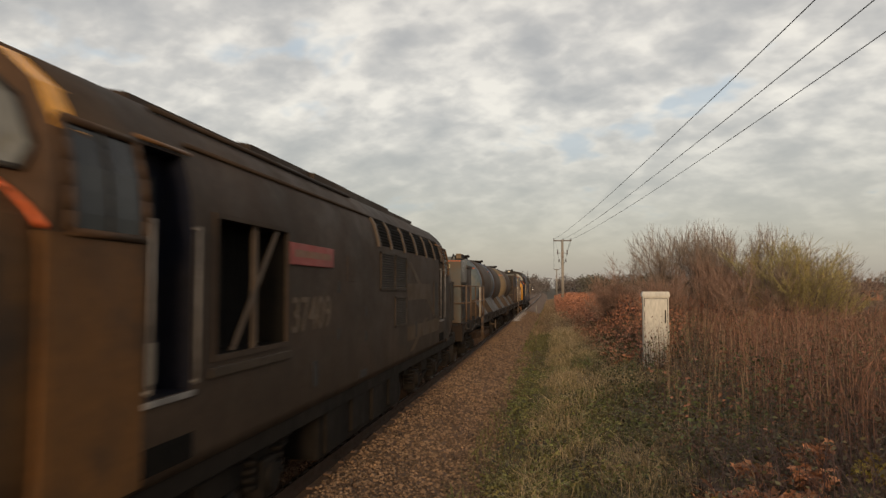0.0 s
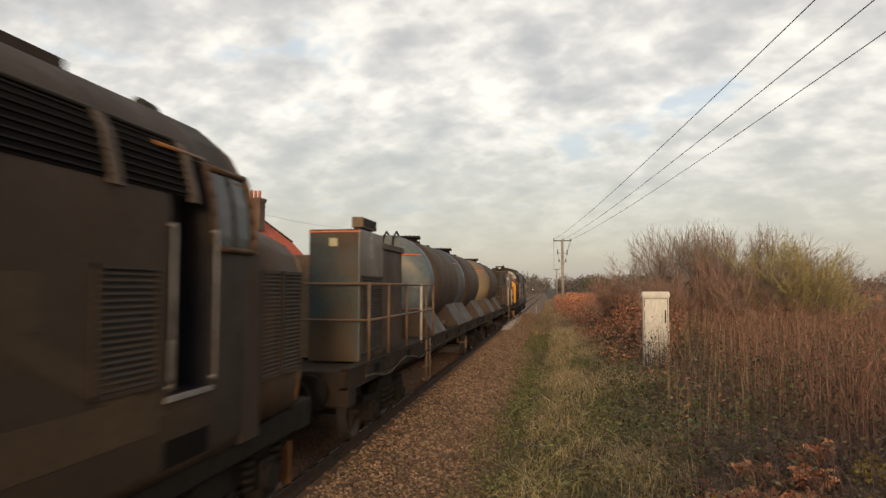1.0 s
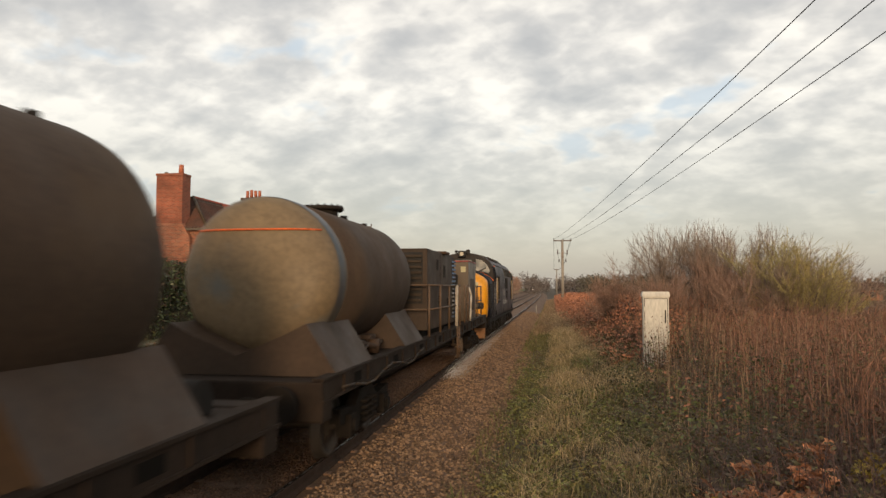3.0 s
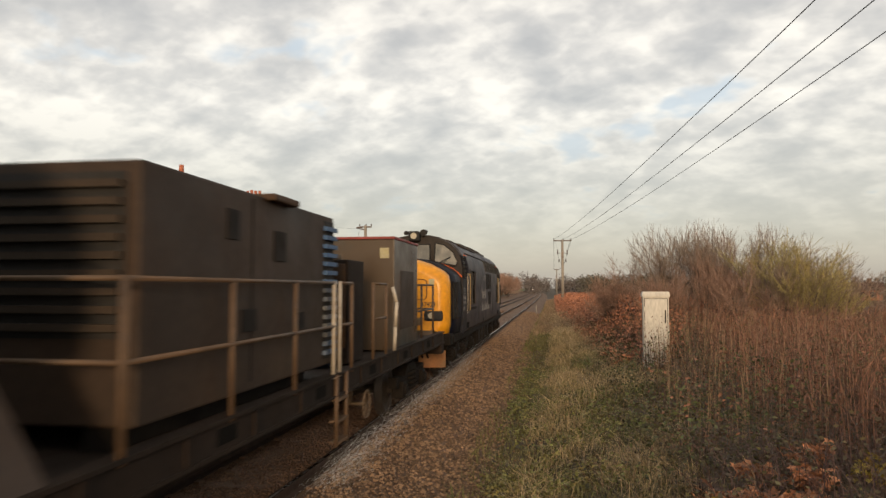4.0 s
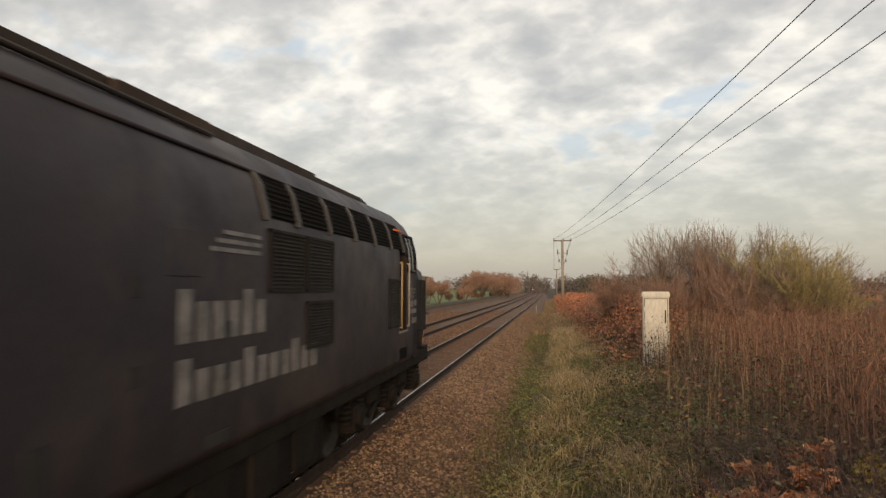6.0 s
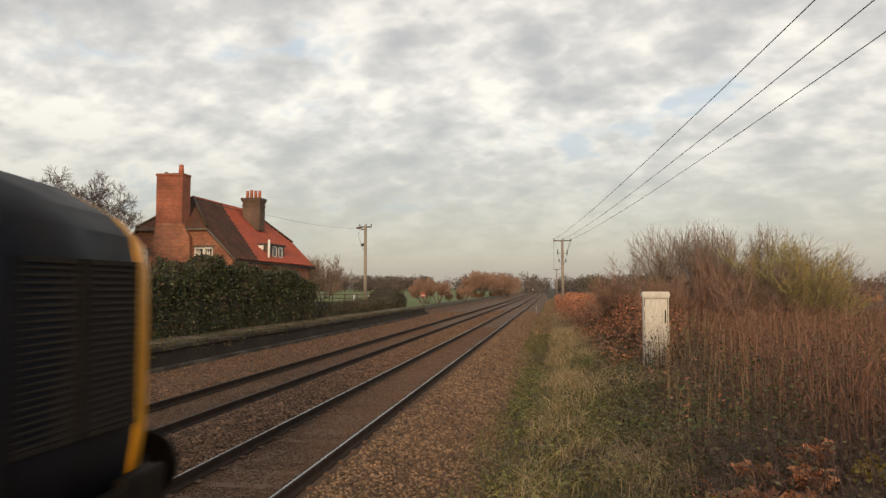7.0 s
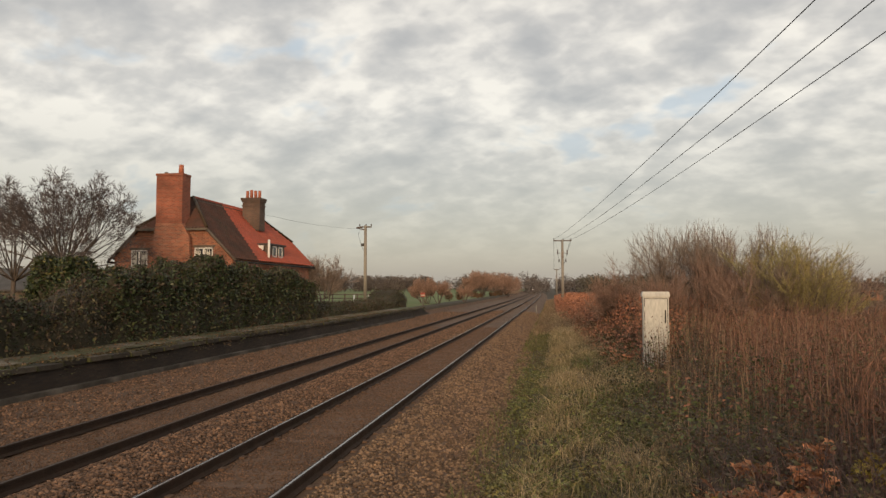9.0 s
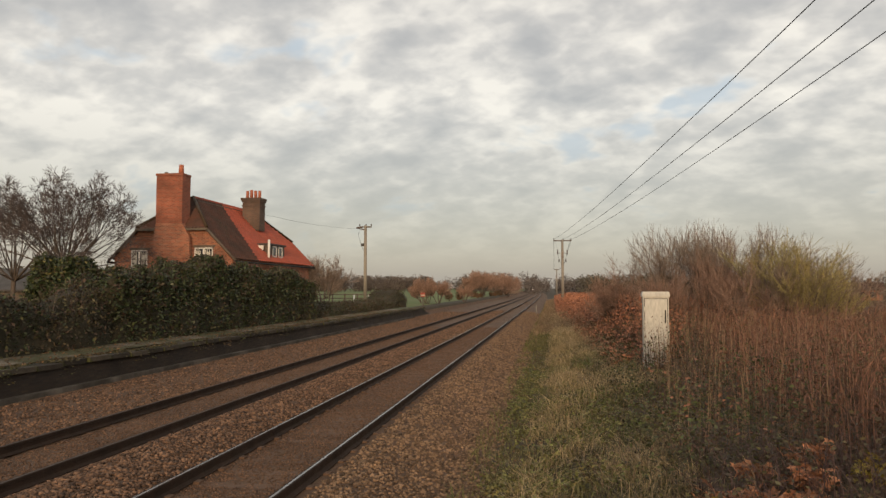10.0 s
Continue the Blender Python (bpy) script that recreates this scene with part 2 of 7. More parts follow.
M["bramble_green"] = material("green_bramble_leaf", (0.05, 0.07, 0.024), (0.075, 0.08, 0.03), 0.7, scale=0.8, fine=9, island=0.6)
M["leaf_orange"] = material("orange_autumn_leaf", (0.46, 0.215, 0.105), (0.32, 0.14, 0.075), 0.7, scale=2, fine=30, obj_random=0.45)
M["leaf_yellow"] = material("yellow_green_leaf", (0.36, 0.27, 0.04), (0.22, 0.2, 0.04), 0.7, scale=2, fine=30, island=0.35)
M["twig_yellow"] = material("lichen_yellow_twig", (0.36, 0.30, 0.12), (0.25, 0.205, 0.095), 0.85, scale=1, fine=14, island=0.35)
M["twig_red"] = material("reddish_twig", (0.34, 0.215, 0.16), (0.24, 0.155, 0.12), 0.9, scale=0.8, fine=14, island=0.35)
# far trees: the distance haze is put into this grey-brown
M["far_wood"] = material("far_bare_wood", (0.155, 0.132, 0.122), (0.12, 0.102, 0.094), 0.95, scale=0.05, fine=0.8, island=0.3)
M["far_dark"] = material("far_evergreen", (0.085, 0.085, 0.06), (0.11, 0.10, 0.075), 0.95, scale=0.1, fine=0.8, island=0.35)
M["bark"] = material("grey_brown_bark", (0.13, 0.10, 0.08), (0.08, 0.065, 0.055), 0.95, scale=3, fine=20, bump=0.5, stretch=(1, 1, 0.2))
# hedge insides: the shade among the leaves is in this colour
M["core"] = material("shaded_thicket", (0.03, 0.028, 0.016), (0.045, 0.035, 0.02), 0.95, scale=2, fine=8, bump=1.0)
M["wire"] = material("dark_cable", (0.05, 0.05, 0.05), (0.04, 0.04, 0.04), 0.6)
M["insulator"] = material("brown_insulator", (0.10, 0.07, 0.06), (0.07, 0.05, 0.045), 0.3)
M["slate"] = material("grey_shed_roof", (0.085, 0.078, 0.075), (0.06, 0.055, 0.052), 0.85, scale=1, fine=12)
M["timber"] = material("weathered_fence", (0.14, 0.11, 0.085), (0.09, 0.07, 0.055), 0.9, scale=3, fine=30)
M["twig_dark"] = material("dark_grey_twig", (0.125, 0.098, 0.09), (0.08, 0.063, 0.058), 0.9, scale=2, fine=20, island=0.3)
M["litter"] = material("brown_leaf_litter", (0.15, 0.085, 0.045), (0.075, 0.05, 0.028), 0.9, scale=1.0, fine=12, island=0.6)
M["pot"] = material("clay_pot", (0.40, 0.13, 0.07), (0.30, 0.10, 0.06), 0.8, scale=3, fine=30)
M["frame_white"] = material("white_window_paint", (0.75, 0.74, 0.70), (0.65, 0.63, 0.6), 0.5, scale=3, fine=30)
M["window_glass"] = material("dark_house_glass", (0.03, 0.035, 0.04), (0.02, 0.02, 0.025), 0.08, scale=1, fine=5, spec=0.8)
M["curtain"] = material("pale_curtain", (0.62, 0.60, 0.54), (0.5, 0.48, 0.43), 0.9, scale=4, fine=30, stretch=(6, 6, 1))
M["sign_red"] = material("red_sign", (0.35, 0.07, 0.045), (0.28, 0.06, 0.04), 0.5)


def brick_material(name, c1, c2, mortar):
    """Brickwork at true size on walls that face along x or y."""
    mt = bpy.data.materials.new(name)
    mt.use_nodes = True
    nt = mt.node_tree
    N, L = nt.nodes.new, nt.links.new
    b = nt.nodes["Principled BSDF"]
    b.inputs["Roughness"].default_value = 0.9
    tc, sep, add, comb = N("ShaderNodeTexCoord"), N("ShaderNodeSeparateXYZ"), N("ShaderNodeMath"), N("ShaderNodeCombineXYZ")
    L(tc.outputs["Object"], sep.inputs[0])
    L(sep.outputs[0], add.inputs[0]), L(sep.outputs[1], add.inputs[1])
    L(add.outputs[0], comb.inputs[0]), L(sep.outputs[2], comb.inputs[1])
    br = N("ShaderNodeTexBrick")
    L(comb.outputs[0], br.inputs["Vector"])
    for k, v in (("Scale", 1.0), ("Mortar Size", 0.013), ("Brick Width", 0.225), ("Row Height", 0.075), ("Bias", 0.0)):
        br.inputs[k].default_value = v
    br.inputs["Color1"].default_value, br.inputs["Color2"].default_value, br.inputs["Mortar"].default_value = (*c1, 1), (*c2, 1), (*mortar, 1)
    nz = N("ShaderNodeTexNoise")
    nz.inputs["Scale"].default_value, nz.inputs["Detail"].default_value = 0.9, 6
    L(tc.outputs["Object"], nz.inputs["Vector"])
    mr = N("ShaderNodeMapRange")
    L(nz.outputs["Fac"], mr.inputs[0])
    for i, x in enumerate((0.3, 0.7, 0.6, 1.3)):
        mr.inputs[i + 1].default_value = x
    mx = N("ShaderNodeMix")
    mx.data_type, mx.blend_type = "RGBA", "MULTIPLY"
    mx.inputs[0].default_value = 1.0
    cc = N("ShaderNodeCombineColor")
    for i in range(3):
        L(mr.outputs[0], cc.inputs[i])
    L(br.outputs["Color"], mx.inputs[6]), L(cc.outputs[0], mx.inputs[7])
    L(mx.outputs[2], b.inputs["Base Color"])
    bp = N("ShaderNodeBump")
    bp.inputs["Strength"].default_value, bp.inputs["Distance"].default_value = 0.6, 0.01
    bp.invert = True
    L(br.outputs["Fac"], bp.inputs["Height"])
    L(bp.outputs[0], b.inputs["Normal"])
    return mt


M["house_brick"] = brick_material("house_brickwork", (0.42, 0.115, 0.055), (0.17, 0.055, 0.034), (0.38, 0.23, 0.155))
M["chimney_brick"] = brick_material("plain_red_brickwork", (0.33, 0.085, 0.045), (0.20, 0.058, 0.034), (0.27, 0.13, 0.085))
M["dark_brick"] = brick_material("dark_brickwork", (0.15, 0.085, 0.06), (0.10, 0.065, 0.05), (0.12, 0.09, 0.07))
M["platform_brick"] = brick_material("black_stained_brickwork", (0.034, 0.022, 0.015), (0.014, 0.010, 0.008), (0.022, 0.017, 0.014))
M["stone_dust"] = material("dusty_chips", (0.15, 0.086, 0.053), (0.10, 0.058, 0.038), 0.95, scale=3, fine=40, island=0.4)


def lamp_material(name, col, strength):
    mt = bpy.data.materials.new(name)
    mt.use_nodes = True
    b = mt.node_tree.nodes["Principled BSDF"]
    b.inputs["Base Color"].default_value = (*col, 1)
    b.inputs["Emission Color"].default_value, b.inputs["Emission Strength"].default_value = (*col, 1), strength
    return mt


M["lamp_on"] = lamp_material("lit_white_lamp", (1.0, 0.95, 0.85), 1.2)
M["weed_leaf"] = material("green_weed_leaf", (0.12, 0.15, 0.04), (0.17, 0.14, 0.045), 0.65, scale=1.5, fine=12, island=0.6)
M["tank_bluegrey"] = material("blue_grey_tank_end", (0.038, 0.056, 0.078), (0.05, 0.05, 0.05), 0.5, scale=0.7, fine=12, c3=(0.075, 0.06, 0.045), c3_scale=0.9, c3_at=0.58)
M["yellow_filthy"] = material("soot_covered_yellow", (0.125, 0.058, 0.019), (0.075, 0.039, 0.017), 0.62, scale=0.9, fine=14, c3=(0.05, 0.03, 0.018), c3_scale=0.8, c3_at=0.52, spec=0.2)
M["number_dark"] = material("dark_number_paint", (0.05, 0.028, 0.012), (0.08, 0.04, 0.012), 0.6)
# ---------------------------------------------------------------- mesh helpers
def mesh_ob(name, bm, mat, smooth=False):
    me = bpy.data.meshes.new(name)
    bm.to_mesh(me)
    bm.free()
    for m in (mat if isinstance(mat, (list, tuple)) else [mat]):
        me.materials.append(m)
    if smooth:
        me.polygons.foreach_set("use_smooth", [True] * len(me.polygons))
    return new(name, me)


def part(name, bm, mat, parent, label="", smooth=False, at=None):
    ob = mesh_ob(name, bm, mat, smooth)
    ob.parent = parent
    if at is not None:
        ob.matrix_basis = at
    if label:
        ob["label"] = label
    return ob


def thing(name, label, category, group="", at=None, kind=""):
    ob = new(name)
    ob.empty_display_size = 0.3
    if at is not None:
        ob.matrix_basis = at
    return tagged(ob, label, category, group, kind)


def add_box(bm, x0, x1, y0, y1, z0, z1, bevel=0.0, m=None, mi=0):
    vs = [bm.verts.new((x, y, z)) for x in (x0, x1) for y in (y0, y1) for z in (z0, z1)]
    fs = [bm.faces.new([vs[i] for i in q]) for q in ((0, 1, 3, 2), (4, 6, 7, 5), (0, 4, 5, 1), (2, 3, 7, 6), (0, 2, 6, 4), (1, 5, 7, 3))]
    for f in fs:
        f.material_index = mi
    if bevel:
        es = list({e for f in fs for e in f.edges})
        r = bmesh.ops.bevel(bm, geom=es, offset=bevel, segments=2, affect="EDGES", profile=0.6)
        vs = list({v for f in r["faces"] for v in f.verts} | {v for v in vs if v.is_valid})
    if m is not None:
        bmesh.ops.transform(bm, matrix=m, verts=[v for v in vs if v.is_valid])
    return vs


def box(x0, x1, y0, y1, z0, z1, bevel=0.0, m=None):
    bm = bmesh.new()
    add_box(bm, x0, x1, y0, y1, z0, z1, bevel, m)
    return bm


def add_tube(bm, a, b, r0, r1=None, seg=8, caps=True, mi=0):
    """A tapered round bar from a to b."""
    a, b = Vector(a), Vector(b)
    r1 = r0 if r1 is None else r1
    q = (b - a).to_track_quat("Z", "Y").to_matrix()
    ring = [[bm.verts.new(p + q @ Vector((math.cos(2 * math.pi * i / seg) * r, math.sin(2 * math.pi * i / seg) * r, 0))) for i in range(seg)] for p, r in ((a, r0), (b, r1))]
    for i in range(seg):
        f = bm.faces.new((ring[0][i], ring[0][(i + 1) % seg], ring[1][(i + 1) % seg], ring[1][i]))
        f.smooth = True
        f.material_index = mi
    if caps:
        bm.faces.new(ring[0][::-1]).material_index = mi
        bm.faces.new(ring[1]).material_index = mi


def tube(a, b, r0, r1=None, seg=8):
    bm = bmesh.new()
    add_tube(bm, a, b, r0, r1, seg)
    return bm


def add_loft(bm, rings, mi=0, caps=True, smooth=True):
    """Skin a list of closed rings (lists of points, equal counts)."""
    vr = [[bm.verts.new(p) for p in r] for r in rings]
    n = len(vr[0])
    for a, b in zip(vr, vr[1:]):
        for i in range(n):
            f = bm.faces.new((a[i], a[(i + 1) % n], b[(i + 1) % n], b[i]))
            f.smooth, f.material_index = smooth, mi
    if caps:
        bm.faces.new(vr[0][::-1]).material_index = mi
        bm.faces.new(vr[-1]).material_index = mi
    return vr


def raw_ob(name, verts, faces, mat, parent=None, smooth=False):
    me = bpy.data.meshes.new(name)
    me.from_pydata(verts, [], faces)
    for m in (mat if isinstance(mat, (list, tuple)) else [mat]):
        me.materials.append(m)
    if smooth:
        me.polygons.foreach_set("use_smooth", [True] * len(me.polygons))
    ob = new(name, me)
    ob.parent = parent
    return ob


# ---------------------------------------------------------------- lie of the land
BEND_Y, BEND_K = 80.0, -0.00004


def bend(y):
    return BEND_K * max(0.0, y - BEND_Y) ** 2 if y < 360 else BEND_K * 300 ** 2 + 2 * BEND_K * 300 * (y - 360)


def sstep(a, b, v):
    t = min(1.0, max(0.0, (v - a) / (b - a)))
    return t * t * (3 - 2 * t)


LAND = [(-400, 0.2), (-60, 0.3), (-14, 0.45), (-12.2, 0.42), (-12.05, -0.22), (-9.2, -0.24), (-8.6, -0.16), (-8.1, -0.17), (-8.0, -0.182), (-6.65, -0.182),
        (-6.5, -0.16), (-6.2, -0.10), (-5.6, -0.04), (-5.1, -0.09), (-4.7, -0.17), (-4.6, -0.178), (-3.2, -0.178), (-3.05, -0.17), (-2.5, -0.13), (-2.1, -0.20),
        (-1.5, -0.36), (-1.0, -0.38), (-0.4, -0.30), (0.6, -0.02), (1.4, 0.16), (2.6, 0.46), (5.0, 0.55), (12, 0.5), (60, 0.2), (400, 0.1)]


def ground_z(x, y):
    """Height of the ground sheet: the trackbed section, the cess, and the low bank."""
    u = x - bend(y)
    z = float(np.interp(u, [p[0] for p in LAND], [p[1] for p in LAND]))
    z -= 0.30 * sstep(40, 110, y) * sstep(1.0, 4, u)
    rough = 0.05 if u > -0.8 or u < -12.3 else 0.012
    return z + rough * noise.noise((x * 0.9, y * 0.9, 0)) + (0.03 * noise.noise((x * 3, y * 3, 5)) if rough > 0.02 else 0)


def spaced(a, b, d0, g, flip=False):
    """Steps that grow with distance."""
    v, d, out = a, d0, []
    while v < b:
        out.append(v)
        v += d
        d *= g
    return out + [b]


def build_ground():
    xs = sorted(set([-v for v in spaced(12.3, 3000, 0.8, 1.3)] + [round(-12.3 + 0.15 * i, 3) for i in range(1, 90)] + [round(1.1 + 0.5 * i, 2) for i in range(1, 32)] + spaced(17, 3000, 1.0, 1.35)))
    ys = sorted(set([-v for v in spaced(6, 1500, 2.0, 1.5)] + [-6 + 0.8 * i for i in range(1, 60)] + spaced(42, 4500, 1.2, 1.12)))
    verts = []
    for y in ys:
        for x in xs:
            xx = x + bend(y)
            verts.append((xx, y, ground_z(xx, y)))
    n = len(xs)
    faces, mats = [], []
    for j in range(len(ys) - 1):
        for i in range(n - 1):
            faces.append((j * n + i, j * n + i + 1, (j + 1) * n + i + 1, (j + 1) * n + i))
            mats.append(1 if -12.2 < xs[i] < -1.05 else (2 if xs[i] < -15 and ys[j] > 55 else 0))
    ob = raw_ob("ground", verts, faces, [M["ground"], M["ballast"], M["field"]], smooth=True)
    ob.data.polygons.foreach_set("material_index", mats)
    return tagged(ob, "dry grass and earth with brown ballast under the tracks", "ground", kind="structure")


ground = build_ground()

RAIL_PROFILE = [(-0.035, 0), (-0.037, -0.012), (-0.034, -0.04), (-0.010, -0.05), (-0.009, -0.12), (-0.07, -0.145), (-0.07, -0.158),
                (0.07, -0.158), (0.07, -0.145), (0.009, -0.12), (0.010, -0.05), (0.034, -0.04), (0.037, -0.012), (0.035, 0), (0.016, 0.001), (-0.016, 0.001)]


def build_rail(x, top):
    ys = [-160, -80, -20, 0, 20, 40, 60] + [60 + 10 * i for i in range(1, 64)]
    bm = bmesh.new()
    vr = add_loft(bm, [[(x + bend(y) + a, y, z) for a, z in RAIL_PROFILE] for y in ys], smooth=False)
    for f in bm.faces:
        if f.calc_center_median().z > 0.0008:
            f.material_index = 1
    bmesh.ops.recalc_face_normals(bm, faces=bm.faces[:])
    ob = mesh_ob("rail", bm, [M["rail_side"], top])
    return ob


tracks = {}
for cx, top, lab in ((TRACK_X, M["rail_top"], "railway track with polished rails on dusty sleepers"), (TRACK2_X, M["rail_dull"], "railway track with rust-brown rails on buried sleepers")):
    tr = tracks[cx] = thing("railway_track", lab, "railway track", "tracks", kind="structure")
    for s in (-1, 1):
        build_rail(cx + s * 0.7525, top).parent = tr
# ---------------------------------------------------------------- the train
def louvre(name, mat, parent, s, y0, y1, z0, z1, n, x=1.35, depth=0.03, label=""):
    """A framed panel of slats on the side s (+1 or -1)."""
    bm = bmesh.new()
    f = 0.03
    X0, X1 = sorted((s * (x - 0.02), s * (x + 0.008)))
    for a, b, c, d in ((y0, y1, z0, z0 + f), (y0, y1, z1 - f, z1), (y0, y0 + f, z0, z1), (y1 - f, y1, z0, z1)):
        A, B = sorted((s * (x - 0.02), s * (x + 0.022)))
        add_box(bm, A, B, a, b, c, d)
    h = (z1 - z0 - 2 * f) / n
    for i in range(n):
        z = z0 + f + i * h
        vs = [(s * (x + 0.018), z + h * 0.12), (s * (x + 0.018), z + h * 0.3), (s * (x - 0.012), z + h * 0.95), (s * (x - 0.012), z + h * 0.8)]
        r = [[bm.verts.new((a, yy, c)) for a, c in vs] for yy in (y0 + f, y1 - f)]
        for k in range(4):
            bm.faces.new((r[0][k], r[0][(k + 1) % 4], r[1][(k + 1) % 4], r[1][k]))
    bmesh.ops.recalc_face_normals(bm, faces=bm.faces[:])
    # black sheet between the slats, standing in for their shade
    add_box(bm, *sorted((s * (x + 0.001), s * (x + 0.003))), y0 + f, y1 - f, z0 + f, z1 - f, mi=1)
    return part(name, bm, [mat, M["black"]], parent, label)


def sbox(s, x0, x1, y0, y1, z0, z1, bevel=0.0):
    a, b = sorted((s * x0, s * x1))
    return box(a, b, y0, y1, z0, z1, bevel)


HALF = [(1.32, 1.06), (1.35, 1.16), (1.3515, 1.62), (1.352, 1.82), (1.352, 2.0), (1.35, 2.75), (1.341, 2.88), (1.325, 3.02), (1.255, 3.28), (1.12, 3.50), (0.92, 3.68), (0.62, 3.82), (0.30, 3.885), (0.0, 3.90)]


def full(half):
    return half + [(-a, b) for a, b in half[-2::-1]]


def side_x(z):
    """Half width of the locomotive body at the height z."""
    return float(np.interp(z, [b for a, b in HALF], [a for a, b in HALF]))


def add_shell(bm, ys, openings):
    """The body skin, left open at the openings (y0, y1, z0, z1) on both sides."""
    ring = full(HALF)
    rows = [[bm.verts.new((a, y, b)) for a, b in ring] for y in ys]
    n = len(ring)
    for j in range(len(ys) - 1):
        ym = (ys[j] + ys[j + 1]) / 2
        for i in range(n):
            k = (i + 1) % n
            zm = (ring[i][1] + ring[k][1]) / 2
            if i < n - 1 and any(y0 < ym < y1 and z0 < zm < z1 for y0, y1, z0, z1 in openings):
                continue
            f = bm.faces.new((rows[j][i], rows[j][k], rows[j + 1][k], rows[j + 1][i]))
            f.smooth = True
    bm.faces.new(rows[0][::-1])
    bm.faces.new(rows[-1])


def recess(s, y0, y1, z0, z1, depth):
    """The lining of an opening in the body side: two reveals, floor, head and back."""
    bm = bmesh.new()
    zs = [z0] + [b for a, b in HALF if z0 + 0.01 < b < z1 - 0.01] + [z1]
    xb = side_x(z1) - depth
    for y in (y0, y1):
        bm.faces.new([bm.verts.new((s * side_x(z), y, z)) for z in zs] + [bm.verts.new((s * xb, y, z)) for z in (z1, z0)])
    for z in (z0, z1):
        bm.faces.new([bm.verts.new((s * x, y, z)) for x, y in ((side_x(z), y0), (side_x(z), y1), (xb, y1), (xb, y0))])
    bm.faces.new([bm.verts.new((s * xb, y, z)) for y, z in ((y0, z0), (y1, z0), (y1, z1), (y0, z1))])
    return bm


FAR_CAB = 0.40
DOOR_Y, DOOR_Z = (2.93, 3.48), (1.62, 3.28)
GRILLE_Y, GRILLE_Z = (3.84, 5.28), (1.82, 2.88)


def wheelset(parent, y, r):
    """Two wheels on an axle, free to turn about it."""
    bm = bmesh.new()
    add_tube(bm, (-0.95, 0, 0), (0.95, 0, 0), 0.085, seg=10)
    for s in (-1, 1):
        prof = [(0.68, r + 0.028), (0.71, r + 0.028), (0.72, r), (0.82, r - 0.006), (0.82, r - 0.075), (0.79, r - 0.09), (0.78, 0.2), (0.83, 0.17), (0.83, 0.09)]
        rings = []
        for x, rr in prof:
            rings.append([(s * x, rr * math.cos(2 * math.pi * k / 28), rr * math.sin(2 * math.pi * k / 28)) for k in range(28)])
        add_loft(bm, rings, caps=True)
        for k in range(3):      # balance and bolt marks that show the turning
            a = k * 2.094
            add_box(bm, *sorted((s * 0.78, s * 0.80)), r * 0.45 * math.cos(a) - 0.05, r * 0.45 * math.cos(a) + 0.05, r * 0.45 * math.sin(a) - 0.05, r * 0.45 * math.sin(a) + 0.05)
    bmesh.ops.recalc_face_normals(bm, faces=bm.faces[:])
    return part("wheelset", bm, M["steel"], parent, "steel wheels on an axle", at=pose(0, y, r))


def loco_bogie(parent, yc):
    bm = bmesh.new()
    for s in (-1, 1):
        ring = [(s * 1.02, 0), (s * 1.16, 0)]
        prof = [(-2.75, 0.72), (-2.75, 0.95), (-1.3, 0.98), (1.3, 0.98), (2.75, 0.95), (2.75, 0.72), (2.1, 0.66), (1.3, 0.55), (0.7, 0.55), (-0.7, 0.55), (-1.3, 0.55), (-2.1, 0.66)]
        add_loft(bm, [[(s * x, yc + a, b) for a, b in prof] for x in (1.0, 1.14)], smooth=False)
        for ax in (-2.06, 0, 2.06):
            add_box(bm, *sorted((s * 1.0, s * 1.24)), yc + ax - 0.17, yc + ax + 0.17, 0.38, 0.74, 0.03)
            add_tube(bm, (s * 1.2, yc + ax, 0.57), (s * 1.29, yc + ax, 0.57), 0.13, seg=12)
            for d in (-0.32, 0.32):     # coil springs
                for k in range(5):
                    add_tube(bm, (s * 1.15, yc + ax + d, 0.52 + k * 0.075), (s * 1.15, yc + ax + d, 0.565 + k * 0.075), 0.085, seg=10)
        for ax in (-1.03, 1.03):
            add_box(bm, *sorted((s * 1.05, s * 1.2)), yc + ax - 0.3, yc + ax + 0.3, 0.62, 0.86, 0.02)
            add_tube(bm, (s * 1.17, yc + ax - 0.25, 0.45), (s * 1.17, yc + ax + 0.35, 0.6), 0.035, seg=8)
        add_tube(bm, (s * 1.22, yc - 2.6, 0.86), (s * 1.22, yc + 2.6, 0.86), 0.022, seg=6)
        add_box(bm, *sorted((s * 0.72, s * 0.98)), yc - 2.9, yc - 2.8, 0.2, 0.7)
    for y in (-1.0, 1.0):
        add_box(bm, -1.0, 1.0, yc + y - 0.2, yc + y + 0.2, 0.6, 0.92)
    bmesh.ops.recalc_face_normals(bm, faces=bm.faces[:])
    bogie = part("bogie", bm, M["under"], parent, "oily three-axle bogie with coil springs")
    return bogie, [wheelset(bogie, yc + ax, 0.57) for ax in (-2.06, 0, 2.06)]


def text_part(body, size, mat, parent, m, label=""):
    cu = bpy.data.curves.new("fleet_number", "FONT")
    cu.body, cu.size, cu.extrude = body, size, 0.002
    cu.align_x, cu.align_y = "LEFT", "BOTTOM"
    cu.offset = 0.003
    cu.materials.append(mat)
    ob = new("fleet_number", cu)
    ob.parent, ob.matrix_basis = parent, m
    if label:
        ob["label"] = label
    return ob


